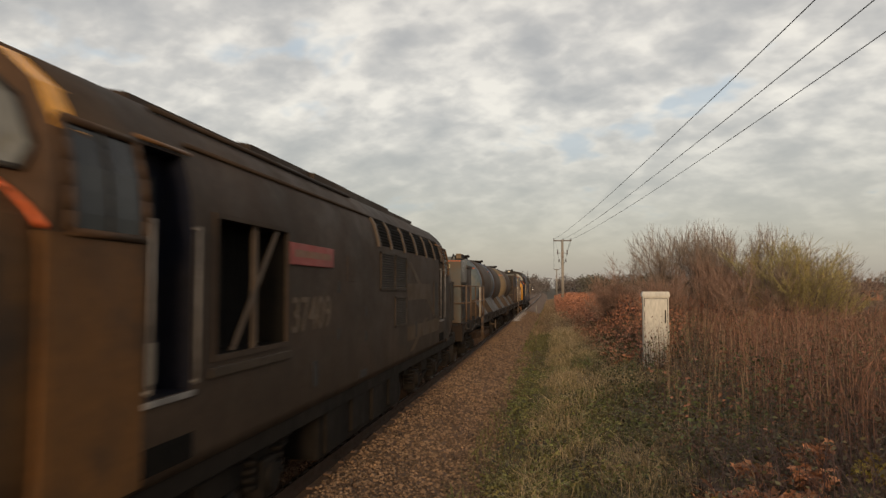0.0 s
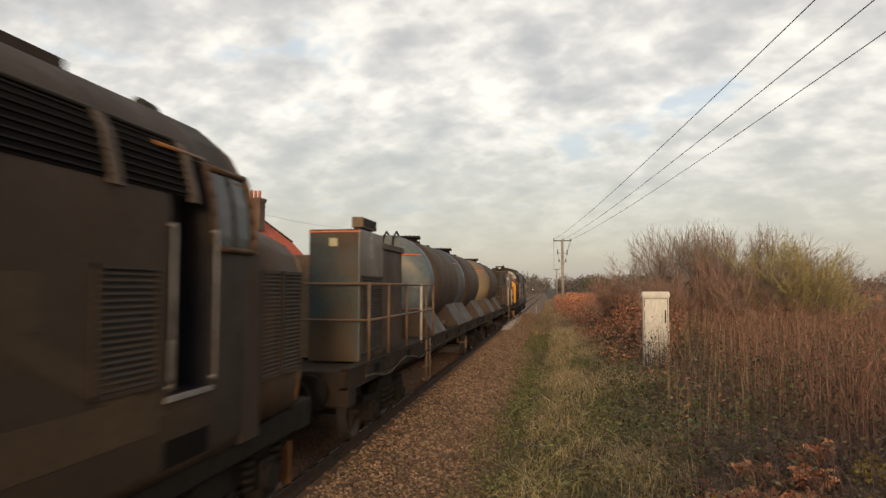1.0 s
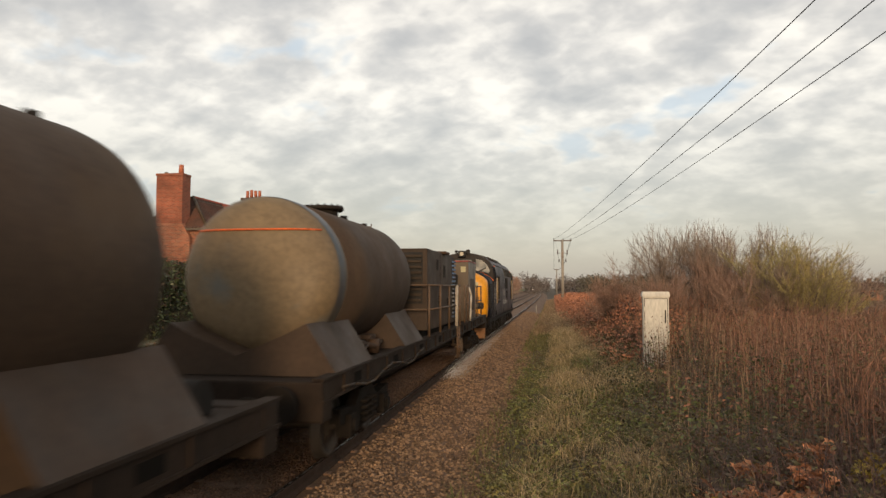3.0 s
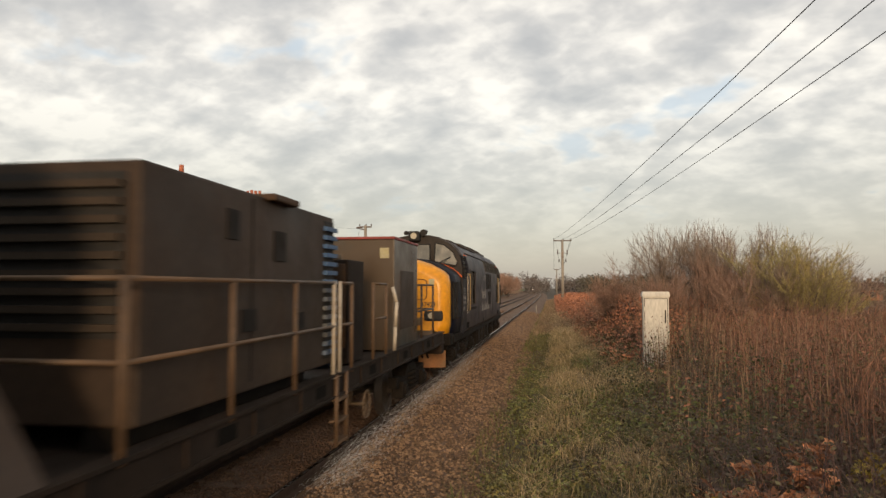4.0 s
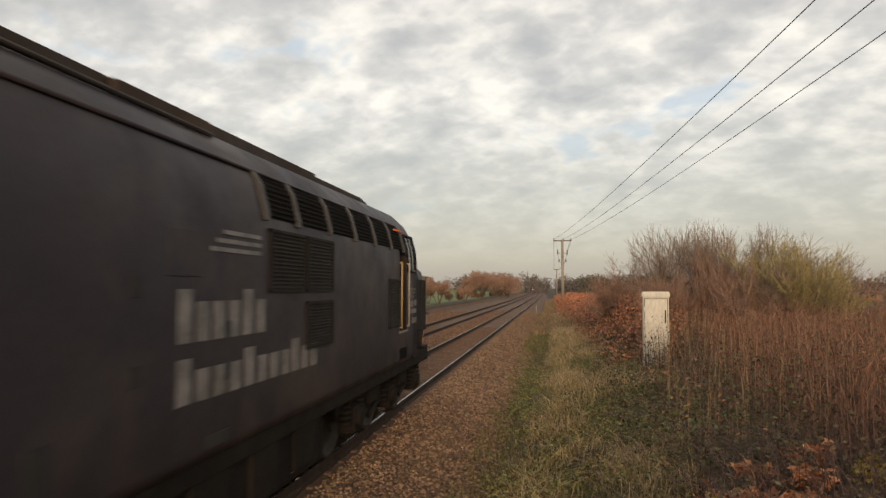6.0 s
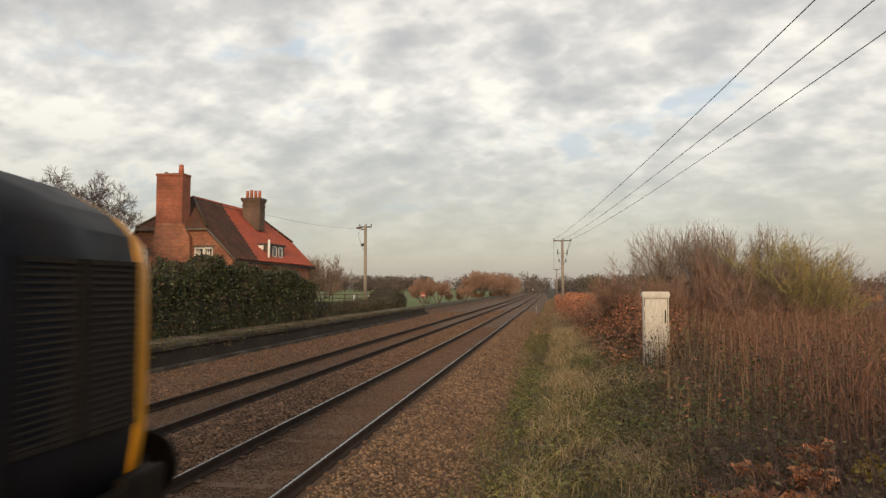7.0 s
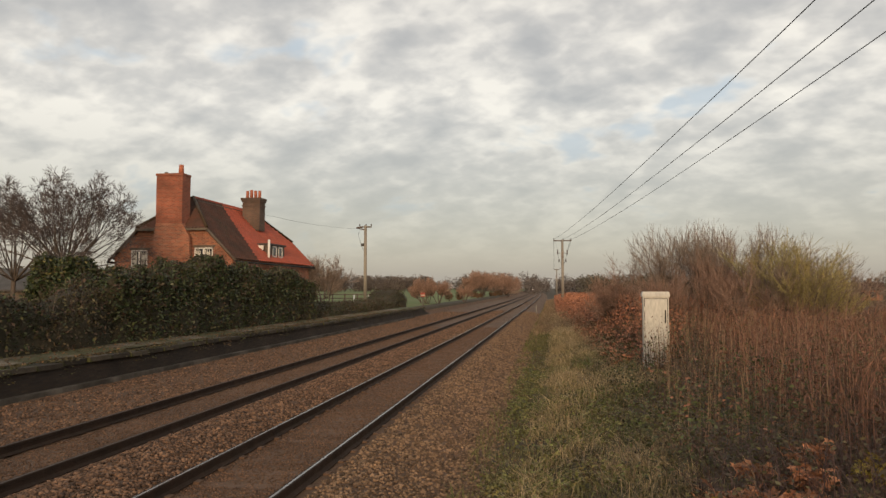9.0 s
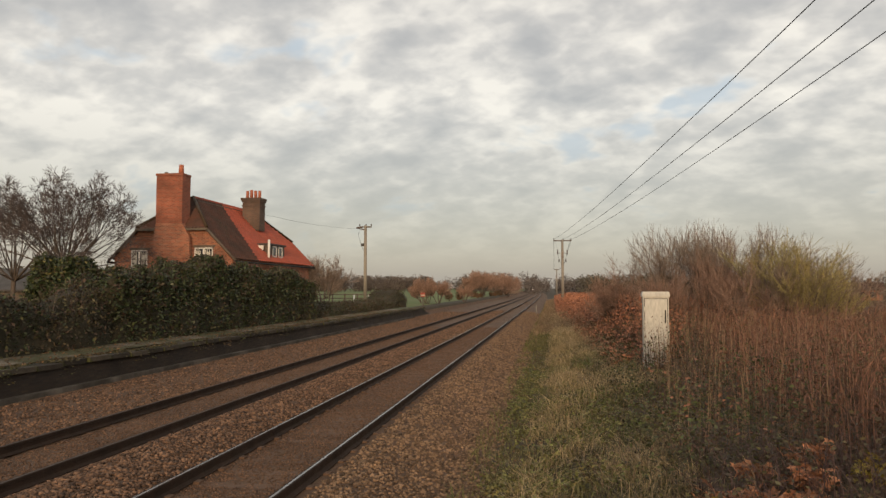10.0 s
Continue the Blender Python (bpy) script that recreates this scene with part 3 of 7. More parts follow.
def nose_ring(y, k, kz, zb=1.12):
    """One rounded section of the bonnet, narrowed by k and lowered by kz."""
    half = [(1.20, zb), (1.245, zb + 0.3), (1.25, 2.05), (1.245, 2.46), (1.20, 2.66), (1.06, 2.80), (0.72, 2.98), (0.36, 3.09), (0.0, 3.12)]
    return [(a * k, y, zb + (b - zb) * kz) for a, b in full(half)]


def loco_end(L, e, livery, length):
    """One end of a locomotive: bonnet, cab front, buffers; e = 0 the near end, 1 the far end (turned round)."""
    T = Matrix.Identity(4) if e == 0 else Matrix.Translation((0, length, 0)) @ Matrix.Rotation(math.pi, 4, "Z")
    side, front = livery["side"], livery["front"]

    def put(name, bm, mat, label="", parent=L, smooth=False):
        if e == 1 and sum(v.co.y for v in bm.verts) / len(bm.verts) > 1.8:      # this cab sits closer to its nose
            bmesh.ops.translate(bm, vec=(0, -FAR_CAB, 0), verts=bm.verts[:])
        bmesh.ops.transform(bm, matrix=T, verts=bm.verts[:])
        return part(name, bm, mat, parent, label, smooth)

    bm = bmesh.new()
    add_loft(bm, [nose_ring(0.385, 1.0, 1.0), nose_ring(1.1, 1.035, 1.02), nose_ring(2.05, 1.06, 1.03)])
    put("bonnet", bm, livery["bonnet"][e], "", smooth=False)
    bm = bmesh.new()
    add_loft(bm, [nose_ring(0.0, 0.78, 0.86), nose_ring(0.03, 0.86, 0.91), nose_ring(0.09, 0.92, 0.945), nose_ring(0.17, 0.963, 0.972), nose_ring(0.27, 0.99, 0.99), nose_ring(0.39, 1.0, 1.0)])
    nose = put("nose_front", bm, front, "rounded warning-yellow nose")
    # gangway panel seam
    bm = bmesh.new()
    cx, cz, hw, hh, r = 0.05, 2.30, 0.62, 0.26, 0.09
    pts = [(cx + sx * (hw - r) + r * math.cos(a), cz + sz * (hh - r) + r * math.sin(a)) for sx, sz, a0 in ((1, 1, 0), (-1, 1, 1.571), (-1, -1, 3.142), (1, -1, 4.712)) for a in (a0, a0 + 0.52, a0 + 1.05, a0 + 1.57)]
    for i in range(len(pts)):
        a, b = pts[i], pts[(i + 1) % len(pts)]
        add_tube(bm, (a[0], -0.004, a[1]), (b[0], -0.004, b[1]), 0.014, seg=6)
    put("panel_seam", bm, livery["front_dark"], parent=nose)
    for s in (-1, 1):
        lb = bmesh.new()
        add_box(lb, s * 0.84 - 0.25, s * 0.84 + 0.25, -0.05, 0.3, 1.48, 1.76, 0.08)
        light = put("headlight_unit", lb, M["black"], "black oval headlight unit with a clear lens")
        lb = bmesh.new()
        add_tube(lb, (s * 0.84 - 0.05, -0.065, 1.63), (s * 0.84 - 0.05, -0.03, 1.63), 0.075, seg=16)
        put("lens", lb, M["lamp_glass"], parent=light)
        lb = bmesh.new()
        add_box(lb, s * 0.80 - 0.07, s * 0.80 + 0.07, -0.008, 0.06, 2.40, 2.57)
        put("warning_sticker", lb, M["sticker"], "small white and green warning sticker", parent=nose)
        # buffer
        bm = bmesh.new()
        add_tube(bm, (s * 0.87, 0.25, 1.03), (s * 0.87, -0.12, 1.03), 0.15, 0.13, seg=16)
        add_box(bm, s * 0.87 - 0.2, s * 0.87 + 0.2, 0.1, 0.2, 0.85, 1.2)
        buf = put("buffer", bm, M["red"], "red buffer stock with a black head")
        bm = bmesh.new()
        add_tube(bm, (s * 0.87, -0.1, 1.03), (s * 0.87, -0.36, 1.03), 0.085, seg=14)
        add_tube(bm, (s * 0.87, -0.36, 1.03), (s * 0.87, -0.42, 1.03), 0.25, 0.24, seg=24)
        put("buffer_head", bm, M["under"], parent=buf)
        # plough blade under the beam
        bm = bmesh.new()
        add_box(bm, *sorted((s * 0.45, s * 1.15)), 0.1, 0.14, 0.28, 0.72, 0.01, m=Matrix.Rotation(0.12 * s, 4, "Z"))
        put("plough_blade", bm, M["yellow_dim"], "rusty orange plough blade")
        # pipes hanging from the beam
        bm = bmesh.new()
        for x0 in (0.3, 0.52, 0.66):
            add_tube(bm, (s * x0, 0.05, 1.05), (s * x0, -0.12, 0.8), 0.025, seg=6)
            add_tube(bm, (s * x0, -0.12, 0.8), (s * x0 + 0.05, -0.02, 0.55), 0.025, seg=6)
        put("brake_pipe", bm, M["under"])
        # bonnet grilles
    bm = bmesh.new()
    add_box(bm, -1.28, 1.28, 0.05, 0.5, 0.86, 1.16, 0.03)
    put("buffer_beam", bm, M["under"], "grimy buffer beam")
    bm = bmesh.new()
    add_box(bm, 0.32, 0.56, -0.07, 0.1, 1.38, 1.58, 0.02)
    add_tube(bm, (0.44, -0.09, 1.5), (0.44, -0.06, 1.5), 0.07, seg=12, mi=0)
    put("lamp_bracket", bm, M["letter_tan"], "grimy pale lamp on a bracket")
    bm = bmesh.new()
    add_box(bm, -0.36, -0.16, -0.03, 0.06, 1.62, 1.86, 0.03)
    put("socket_box", bm, M["yellow_dim"], "rusty jumper socket box", parent=nose)
    bm = bmesh.new()
    add_box(bm, -0.08, 0.08, -0.25, 0.1, 0.95, 1.1, 0.02)
    add_tube(bm, (0, -0.25, 1.0), (0, -0.32, 0.7), 0.04, seg=8)
    put("coupling_hook", bm, M["under"])
    # cab front with three windscreens, leaning back
    top = [(1.325, 2.60), (1.325, 2.90), (1.27, 3.20), (1.13, 3.46), (0.90, 3.66), (0.58, 3.80), (0.28, 3.865), (0, 3.88)]
    bm = bmesh.new()
    add_loft(bm, [[(a, 1.93 + 0.24 * (b - 2.6) / 1.3 + 0.10 * (abs(a) / 1.3) ** 2, b) for a, b in full(top)],
                  [(a * 1.005, 2.13 + 0.12 * (b - 2.6) / 1.3, b + 0.01) for a, b in full(top)],
                  [(a * 1.008, 2.40, b + 0.01) for a, b in full(top)]], smooth=False)
    for f in bm.faces:      # the brow over the windscreens
        f.material_index = 1 if f.calc_center_median().z > 3.22 and len(f.verts) == 4 else 0
    front_ob = put("cab_front", bm, livery["cab"][e])

    def yf(a, b):
        return 1.93 + 0.24 * (b - 2.6) / 1.3 + 0.10 * (abs(a) / 1.3) ** 2 - 0.012

    panes = [[(-0.40, 3.13), (0.40, 3.13), (0.38, 3.60), (-0.38, 3.60)],
             [(0.52, 3.10), (1.14, 2.97), (1.19, 3.10), (1.05, 3.38), (0.80, 3.58), (0.54, 3.64)],
             [(-0.52, 3.10), (-0.54, 3.64), (-0.80, 3.58), (-1.05, 3.38), (-1.19, 3.10), (-1.14, 2.97)]]
    for k, pn in enumerate(panes):
        bm = bmesh.new()
        add_loft(bm, [[(a, yf(a, b), b) for a, b in pn], [(a, yf(a, b) + 0.03, b) for a, b in pn]], smooth=False)
        bmesh.ops.recalc_face_normals(bm, faces=bm.faces[:])
        w = put("windscreen", bm, M["glass_light"], "pale windscreen pane", parent=front_ob)
        bm = bmesh.new()
        for i in range(len(pn)):
            a, b = pn[i], pn[(i + 1) % len(pn)]
            add_tube(bm, (a[0], yf(*a) - 0.004, a[1]), (b[0], yf(*b) - 0.004, b[1]), 0.018, seg=6)
        put("rubber_seal", bm, M["black"], parent=front_ob)
    bm = bmesh.new()
    add_tube(bm, (0.55, 1.86, 2.98), (0.85, 1.90, 3.0), 0.012, seg=6)
    add_tube(bm, (0.62, 1.9, 3.03), (1.0, 1.97, 3.22), 0.016, seg=6)
    put("wiper", bm, M["black"], parent=front_ob)
    bm = bmesh.new()
    for i in range(8):
        a0, a1 = 0.45 + i * 0.11, 0.45 + (i + 1) * 0.11
        zf = lambda a: float(np.interp(a, (0.366, 0.73, 1.045, 1.22, 1.34), (3.09, 3.035, 2.90, 2.76, 2.64)))
        add_tube(bm, (a0, yf(a0, zf(a0)) - 0.02, zf(a0)), (a1, yf(a1, zf(a1)) - 0.02, zf(a1)), 0.02, seg=6)
    put("orange_line", bm, M["orange"], "thin orange line below the windscreen", parent=front_ob)
    bm = bmesh.new()
    add_box(bm, -0.21, 0.11, 1.86, 2.2, 3.69, 3.97, 0.04)
    add_tube(bm, (0.2, 2.05, 3.93), (0.2, 2.4, 3.98), 0.07, seg=12)
    add_tube(bm, (0.2, 2.03, 3.93), (0.2, 2.05, 3.93), 0.10, seg=12)
    add_tube(bm, (-0.32, 2.05, 3.93), (-0.32, 2.3, 3.95), 0.06, seg=12)
    hl = put("headlamp_box", bm, M["black"], "black roof headlamp with horns beside it")
    bm = bmesh.new()
    add_tube(bm, (-0.05, 1.85, 3.83), (-0.05, 1.88, 3.83), 0.09, seg=18)
    put("lens", bm, M["lamp_glass"], parent=hl)
    # sides of this end
    for s in (-1, 1):
        for y0, y1 in (((0.50, 1.08), (1.14, 1.74)) if e == 0 else ((0.46, 0.96), (1.0, 1.5))):
            o = louvre("bonnet_grille", livery["louvre"], L, s, y0, y1, 1.5, 2.5, 24, x=1.29)
            o.data.transform(T)
        zs = (2.64, 2.75, 2.88, 3.02, 3.15, 3.27)
        bm = bmesh.new()
        add_loft(bm, [[(s * (side_x(z) + 0.004), y, z) for z in zs] + [(s * (side_x(z) - 0.03), y, z) for z in zs[::-1]] for y in (2.20, 2.86)], smooth=False)
        bmesh.ops.recalc_face_normals(bm, faces=bm.faces[:])
        win = put("cab_window", bm, M["glass"], "dark sliding cab side window")
        bm = bmesh.new()
        loop = [(2.18, z) for z in zs] + [(2.88, z) for z in zs[::-1]]
        for (ya, za), (yb, zb) in zip(loop, loop[1:] + loop[:1]):
            add_tube(bm, (s * (side_x(za) + 0.01), ya, za), (s * (side_x(zb) + 0.01), yb, zb), 0.026, seg=6)
        put("window_frame", bm, livery["frame"], parent=win)
        bm = bmesh.new()
        for za, zb in zip(zs, zs[1:]):
            add_tube(bm, (s * (side_x(za) + 0.008), 2.53, za), (s * (side_x(zb) + 0.008), 2.53, zb), 0.014, seg=6)
        put("sliding_bar", bm, M["black"], parent=win)
        put("cab_side", sbox(s, 1.20, 1.350, 2.0, 2.36, 1.06, 2.63), livery["low"][e], "grimy cab side below the window")
        door = put("cab_door", recess(s, *DOOR_Y, *DOOR_Z, 0.16), livery["door"], "deeply recessed cab door between bright handrails")
        xb = side_x(DOOR_Z[1]) - 0.16
        put("door_window", sbox(s, xb, xb + 0.012, 3.02, 3.38, 2.55, 3.12, 0.004), M["glass"], parent=door)
        put("kick_plate", sbox(s, xb, xb + 0.015, 2.98, 3.43, 1.66, 1.95, 0.004), M["white"], "scuffed pale kick plate", parent=door)
        for y, m in ((2.905, livery["rails"][0]), (3.505, livery["rails"][1])):
            bm = bmesh.new()
            add_tube(bm, (s * 1.39, y, 1.66), (s * 1.39, y, 2.78), 0.012, seg=8)
            for z in (1.68, 2.76):
                add_tube(bm, (s * 1.33, y, z), (s * 1.39, y, z), 0.012, seg=8)
            put("door_handrail", bm, m, "painted vertical grab rail")
        # pale paint stands in for light catching the step plate
        put("door_sill", sbox(s, 1.20, 1.375, 2.90, 3.52, 1.575, 1.615, 0.006), M["letter_white"], "pale door sill, bright as if lit")
        # flat dark box drawn for the shaded step recess
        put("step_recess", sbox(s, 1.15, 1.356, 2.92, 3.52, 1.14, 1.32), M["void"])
        bm = bmesh.new()
        add_tube(bm, (s * 1.262, 2.9, 3.315), (s * 1.262, 3.56, 3.315), 0.016, seg=6)
        put("gutter_strip", bm, M["yellow_dim"] if livery["plate"] else M["orange"], "orange gutter strip above the cab door")
        if e == 0:
            put("cab_side_panel", sbox(s, 1.345, 1.357, 2.04, 2.89, 1.10, 2.61), livery["low"][0], "filthy yellow cab side below the window" if livery["plate"] else "dark blue cab side below the window")
        if livery["cab_bars"]:
            for z0, z1, a, b in ((2.30, 2.335, 2.18, 2.62), (2.24, 2.27, 2.24, 2.66), (2.16, 2.2, 2.34, 2.62), (2.02, 2.12, 2.1, 2.34), (2.0, 2.1, 2.4, 2.76), (1.88, 1.96, 2.12, 2.78), (1.70, 1.80, 2.12, 2.5)):
                put("emblem_bar", sbox(s, 1.356, 1.361, a, b, z0, z1), M["letter_white"], "worn white bar below the cab window")
    return nose


def build_loco(label, livery, number):
    length = 17.6
    L = thing("locomotive", label, "locomotive")
    nose = [loco_end(L, e, livery, length) for e in (0, 1)]
    # body shell
    bm = bmesh.new()
    far = (length - DOOR_Y[1] + FAR_CAB, length - DOOR_Y[0] + FAR_CAB)
    add_shell(bm, (2.35, DOOR_Y[0], DOOR_Y[1], GRILLE_Y[0], GRILLE_Y[1], 8.8, 12.0, far[0], far[1], 15.25 + FAR_CAB), [(*DOOR_Y, *DOOR_Z), (*far, *DOOR_Z), (*GRILLE_Y, *GRILLE_Z)])
    body = part("body", bm, livery["side"], L)
    bm = bmesh.new()
    add_box(bm, -1.30, 1.30, 0.5, 17.1, 0.90, 1.10)
    part("sole_bar", bm, M["under"], L, "grimy underframe beam")
    # roof: raised hatches, walkway edges and exhaust
    bm = bmesh.new()
    for y0, y1, hw, z in ((3.6, 5.6, 0.72, 3.89), (5.62, 7.4, 0.80, 3.90), (7.44, 8.8, 0.86, 3.89), (8.84, 11.8, 0.80, 3.91), (11.84, 14.2, 0.76, 3.895)):
        add_loft(bm, [[(hw * a, y, zz) for a, zz in ((-1, 3.72), (-1, z - 0.07), (-0.5, z), (0.5, z), (1, z - 0.07), (1, 3.72))] for y in (y0, y1)], smooth=False)
    bmesh.ops.recalc_face_normals(bm, faces=bm.faces[:])
    part("roof_hatch", bm, livery["roof"], L, "raised roof hatches")
    for s in (-1, 1):
        part("roof_rail", tube((s * 0.98, 3.5, 3.66), (s * 0.98, 8.6, 3.66), 0.022, seg=6), livery["roof"], L)
    part("exhaust", tube((0, 9.6, 3.9), (0, 9.6, 4.0), 0.16, seg=14), M["under"], L)
    part("roof_hatch", tube((0.0, 6.4, 3.9), (0, 6.4, 3.97), 0.3, seg=18), M["under"], L)
    for s in (-1, 1):
        # large bodyside grille opening with a brace, its lining near-black for shade
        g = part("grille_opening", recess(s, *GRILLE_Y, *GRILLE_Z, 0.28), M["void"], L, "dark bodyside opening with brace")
        bm = bmesh.new()
        for a, b, c, d in ((3.80, 5.32, 1.78, 1.825), (3.80, 5.32, 2.875, 2.915), (3.80, 3.845, 1.825, 2.875), (5.275, 5.32, 1.825, 2.875)):
            add_box(bm, *sorted((s * 1.335, s * 1.368)), a, b, c, d)
        part("grille_frame", bm, livery["side"], g)
        part("mullion", sbox(s, 1.30, 1.335, 4.58, 4.64, 1.82, 2.88), livery["brace"], g)
        bm = bmesh.new()
        add_loft(bm, [[(s * x, 4.12, 1.84), (s * x, 4.20, 1.84), (s * x, 5.10, 2.87), (s * x, 5.02, 2.87)] for x in (1.337, 1.345)], smooth=False)
        bmesh.ops.recalc_face_normals(bm, faces=bm.faces[:])
        part("brace", bm, livery["brace"], g)
        bm = bmesh.new()
        for k in range(15):
            add_box(bm, *sorted((s * 1.16, s * 1.165)), 3.9 + k * 0.095, 3.908 + k * 0.095, 1.83, 2.87)
        part("mesh_bar", bm, M["under"], g)["kind"] = "stuff"
        bm = sbox(s, 1.34, 1.38, 3.75, 5.35, 1.66, 1.74, 0.01)
        part("ledge", bm, livery["louvre"], L)
        # louvres
        louvre("body_louvre", livery["louvre"], L, s, 9.0, 9.92, 2.30, 2.88, 14, label="slatted bodyside louvre")
        louvre("body_louvre", livery["louvre"], L, s, 9.98, 10.86, 2.30, 2.88, 14)
        louvre("body_louvre", livery["louvre"], L, s, 9.98, 10.86, 1.70, 2.20, 13)
        louvre("body_louvre", livery["louvre"], L, s, 13.72, 14.38, 1.70, 2.48, 18)
        # windows under the cantrail, their unlit depth painted as near-black panels
        edges = (8.95, 9.75, 10.78, 11.84, 12.88, 13.90, 14.82)
        for k in range(6):
            y0, y1 = edges[k] + 0.05, edges[k + 1] - 0.05
            bm = bmesh.new()
            prof = [(side_x(z), z) for z in (2.98, 3.08, 3.18, 3.28, 3.38)]
            add_loft(bm, [[(s * (a + 0.006), y, b) for a, b in prof] + [(s * (a - 0.03), y, b) for a, b in prof[::-1]] for y in (y0, y1)], smooth=False)
            bmesh.ops.recalc_face_normals(bm, faces=bm.faces[:])
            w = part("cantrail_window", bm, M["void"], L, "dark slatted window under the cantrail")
            bm = bmesh.new()
            for j in range(8):
                b = 3.01 + 0.05 * j
                a = side_x(b)
                add_box(bm, *sorted((s * (a + 0.002), s * (a + 0.02))), y0, y1, b - 0.006, b + 0.006)
            part("slat", bm, M["slat_dark"], w)["kind"] = "stuff"
        for y in edges:
            bm = bmesh.new()
            prof = [(side_x(z), z) for z in (2.95, 3.02, 3.10, 3.20, 3.28, 3.36, 3.41)]
            add_loft(bm, [[(s * (a + 0.035), y + d, b) for a, b in prof] + [(s * (a - 0.01), y + d, b) for a, b in prof[::-1]] for d in (-0.045, 0.045)], smooth=False)
            bmesh.ops.recalc_face_normals(bm, faces=bm.faces[:])
            part("cantrail_rib", bm, livery["brace"], L, "curved rib between the cantrail windows")
        bm = bmesh.new()
        add_tube(bm, (s * 1.20, 3.6, 3.40), (s * 1.20, 14.9, 3.40), 0.018, seg=6)
        part("gutter", bm, livery["side"], L)
        # hatches; lifting holes are plates coloured black for their shade
        for y0, y1, z0, z1, m in ((7.3, 7.75, 2.42, 2.75, livery["side"]), (6.9, 7.0, 2.28, 2.42, M["black"]), (6.9, 7.0, 1.72, 1.86, M["black"]), (8.15, 8.25, 1.95, 2.08, M["black"]),
                                  (8.15, 8.25, 1.62, 1.75, M["black"]), (6.05, 6.22, 1.28, 1.55, M["black"]), (7.9, 8.25, 1.14, 1.24, M["black"]), (11.7, 11.85, 1.42, 1.72, M["black"])):
            part("access_panel", sbox(s, 1.34, 1.358, y0, y1, z0, z1, 0.004), m, L)
        if livery["plate"]:
            part("nameplate", sbox(s, 1.35, 1.372, 5.32, 6.68, 2.57, 2.79, 0.006), M["plate_red"], L, "dirty red cast nameplate")
            for k in range(8):
                part("lettering_bar", sbox(s, 1.37, 1.376, 5.45 + k * 0.145, 5.54 + k * 0.145, 2.65, 2.72), M["letter_tan"], L)
            # old band livery and arrow shape, faded
            X = sorted((s * 1.352, s * 1.3565))
            for a, b, z0, z1 in ((11.0, 13.3, 2.12, 2.42), (11.0, 14.4, 1.40, 1.66)):
                part("faded_band", box(*X, a, b, z0, z1), M["band_tan"], L, "faded tan band")
            for (ya, za), (yb, zb) in (((10.95, 2.80), (12.7, 2.12)), ((11.2, 1.20), (12.7, 1.74)), ((12.5, 2.28), (14.2, 1.50))):
                bm = bmesh.new()
                v = [bm.verts.new((xx, y, z)) for xx in X for y, z in ((ya, za), (yb, zb), (yb + 0.35, zb), (ya + 0.35, za))]
                for q in ((0, 1, 2, 3), (7, 6, 5, 4), (0, 4, 5, 1), (1, 5, 6, 2), (2, 6, 7, 3), (3, 7, 4, 0)):
                    bm.faces.new([v[i] for i in q])
                bmesh.ops.recalc_face_normals(bm, faces=bm.faces[:])
                part("faded_stripe", bm, M["band_tan"], L, "faded tan slanting stripe")
        else:
            # worn white lettering, as plain bars
            for z0, z1, a, b, n in ((1.95, 2.33, 7.45, 9.0, 6), (1.52, 1.84, 7.45, 10.4, 11)):
                st = (b - a) / n
                for k in range(n):
                    h = z1 - (0 if k % 4 == 0 else 0.09)
                    part("lettering_bar", sbox(s, 1.352, 1.357, a + k * st, a + k * st + st * 0.68, z0, h), M["letter_white"], L)
            for k in range(3):
                part("lettering_bar", sbox(s, 1.352, 1.357, 7.9 + k * 0.1, 8.8, 2.62 + k * 0.07, 2.655 + k * 0.07), M["letter_white"], L)
        # tank and equipment between the bogies
        bm = sbox(s, 0.85, 1.24, 6.6, 10.9, 0.36, 0.98, 0.06)
        part("fuel_tank", bm, M["under"], L, "oily fuel tank")
        for k in range(4):
            bm = bmesh.new()
            add_box(bm, *sorted((s * 1.2, s * 1.29)), 6.75 + k * 1.05, 7.35 + k * 1.05, 0.42 + 0.05 * (k % 2), 0.9, 0.02)
            part("battery_box", bm, M["under"], L)
    bm = bmesh.new()
    add_box(bm, -0.9, 0.9, 6.6, 10.9, 0.4, 0.98)
    part("underframe_tank", bm, M["under"], L)
    wheels = []
    for yc in (3.15, 14.45):
        wheels += loco_bogie(L, yc)[1]
    if livery["plate"]:
        text_part(number, 0.50, M["letter_faint"], L, Matrix.Translation((1.357, 5.40, 1.80)) @ Euler((radians(90), 0, radians(90))).to_matrix().to_4x4(), "faded fleet number on the side")
    else:
        text_part(number, 0.155, M["number_dark"], L, Matrix.Translation((0.52, -0.006, 1.83)) @ Euler((radians(90), 0, 0)).to_matrix().to_4x4(), "black fleet number above the light cluster")
    return L, wheels


# near-black colour that puts the shade inside openings into the surface
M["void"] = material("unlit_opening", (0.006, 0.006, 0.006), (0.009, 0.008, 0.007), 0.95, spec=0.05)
M["slat_dark"] = material("dark_slat", (0.016, 0.013, 0.011), (0.010, 0.009, 0.008), 0.85, spec=0.15)
M["loco_rust"] = material("rust_brown_cab", (0.075, 0.04, 0.02), (0.045, 0.027, 0.017), 0.65, scale=0.9, fine=14, c3=(0.10, 0.052, 0.02), c3_scale=0.8, spec=0.2, bump=0.05)
M["rib_brown"] = material("dusty_rib", (0.085, 0.062, 0.045), (0.06, 0.044, 0.033), 0.65, scale=2, fine=20, spec=0.25)
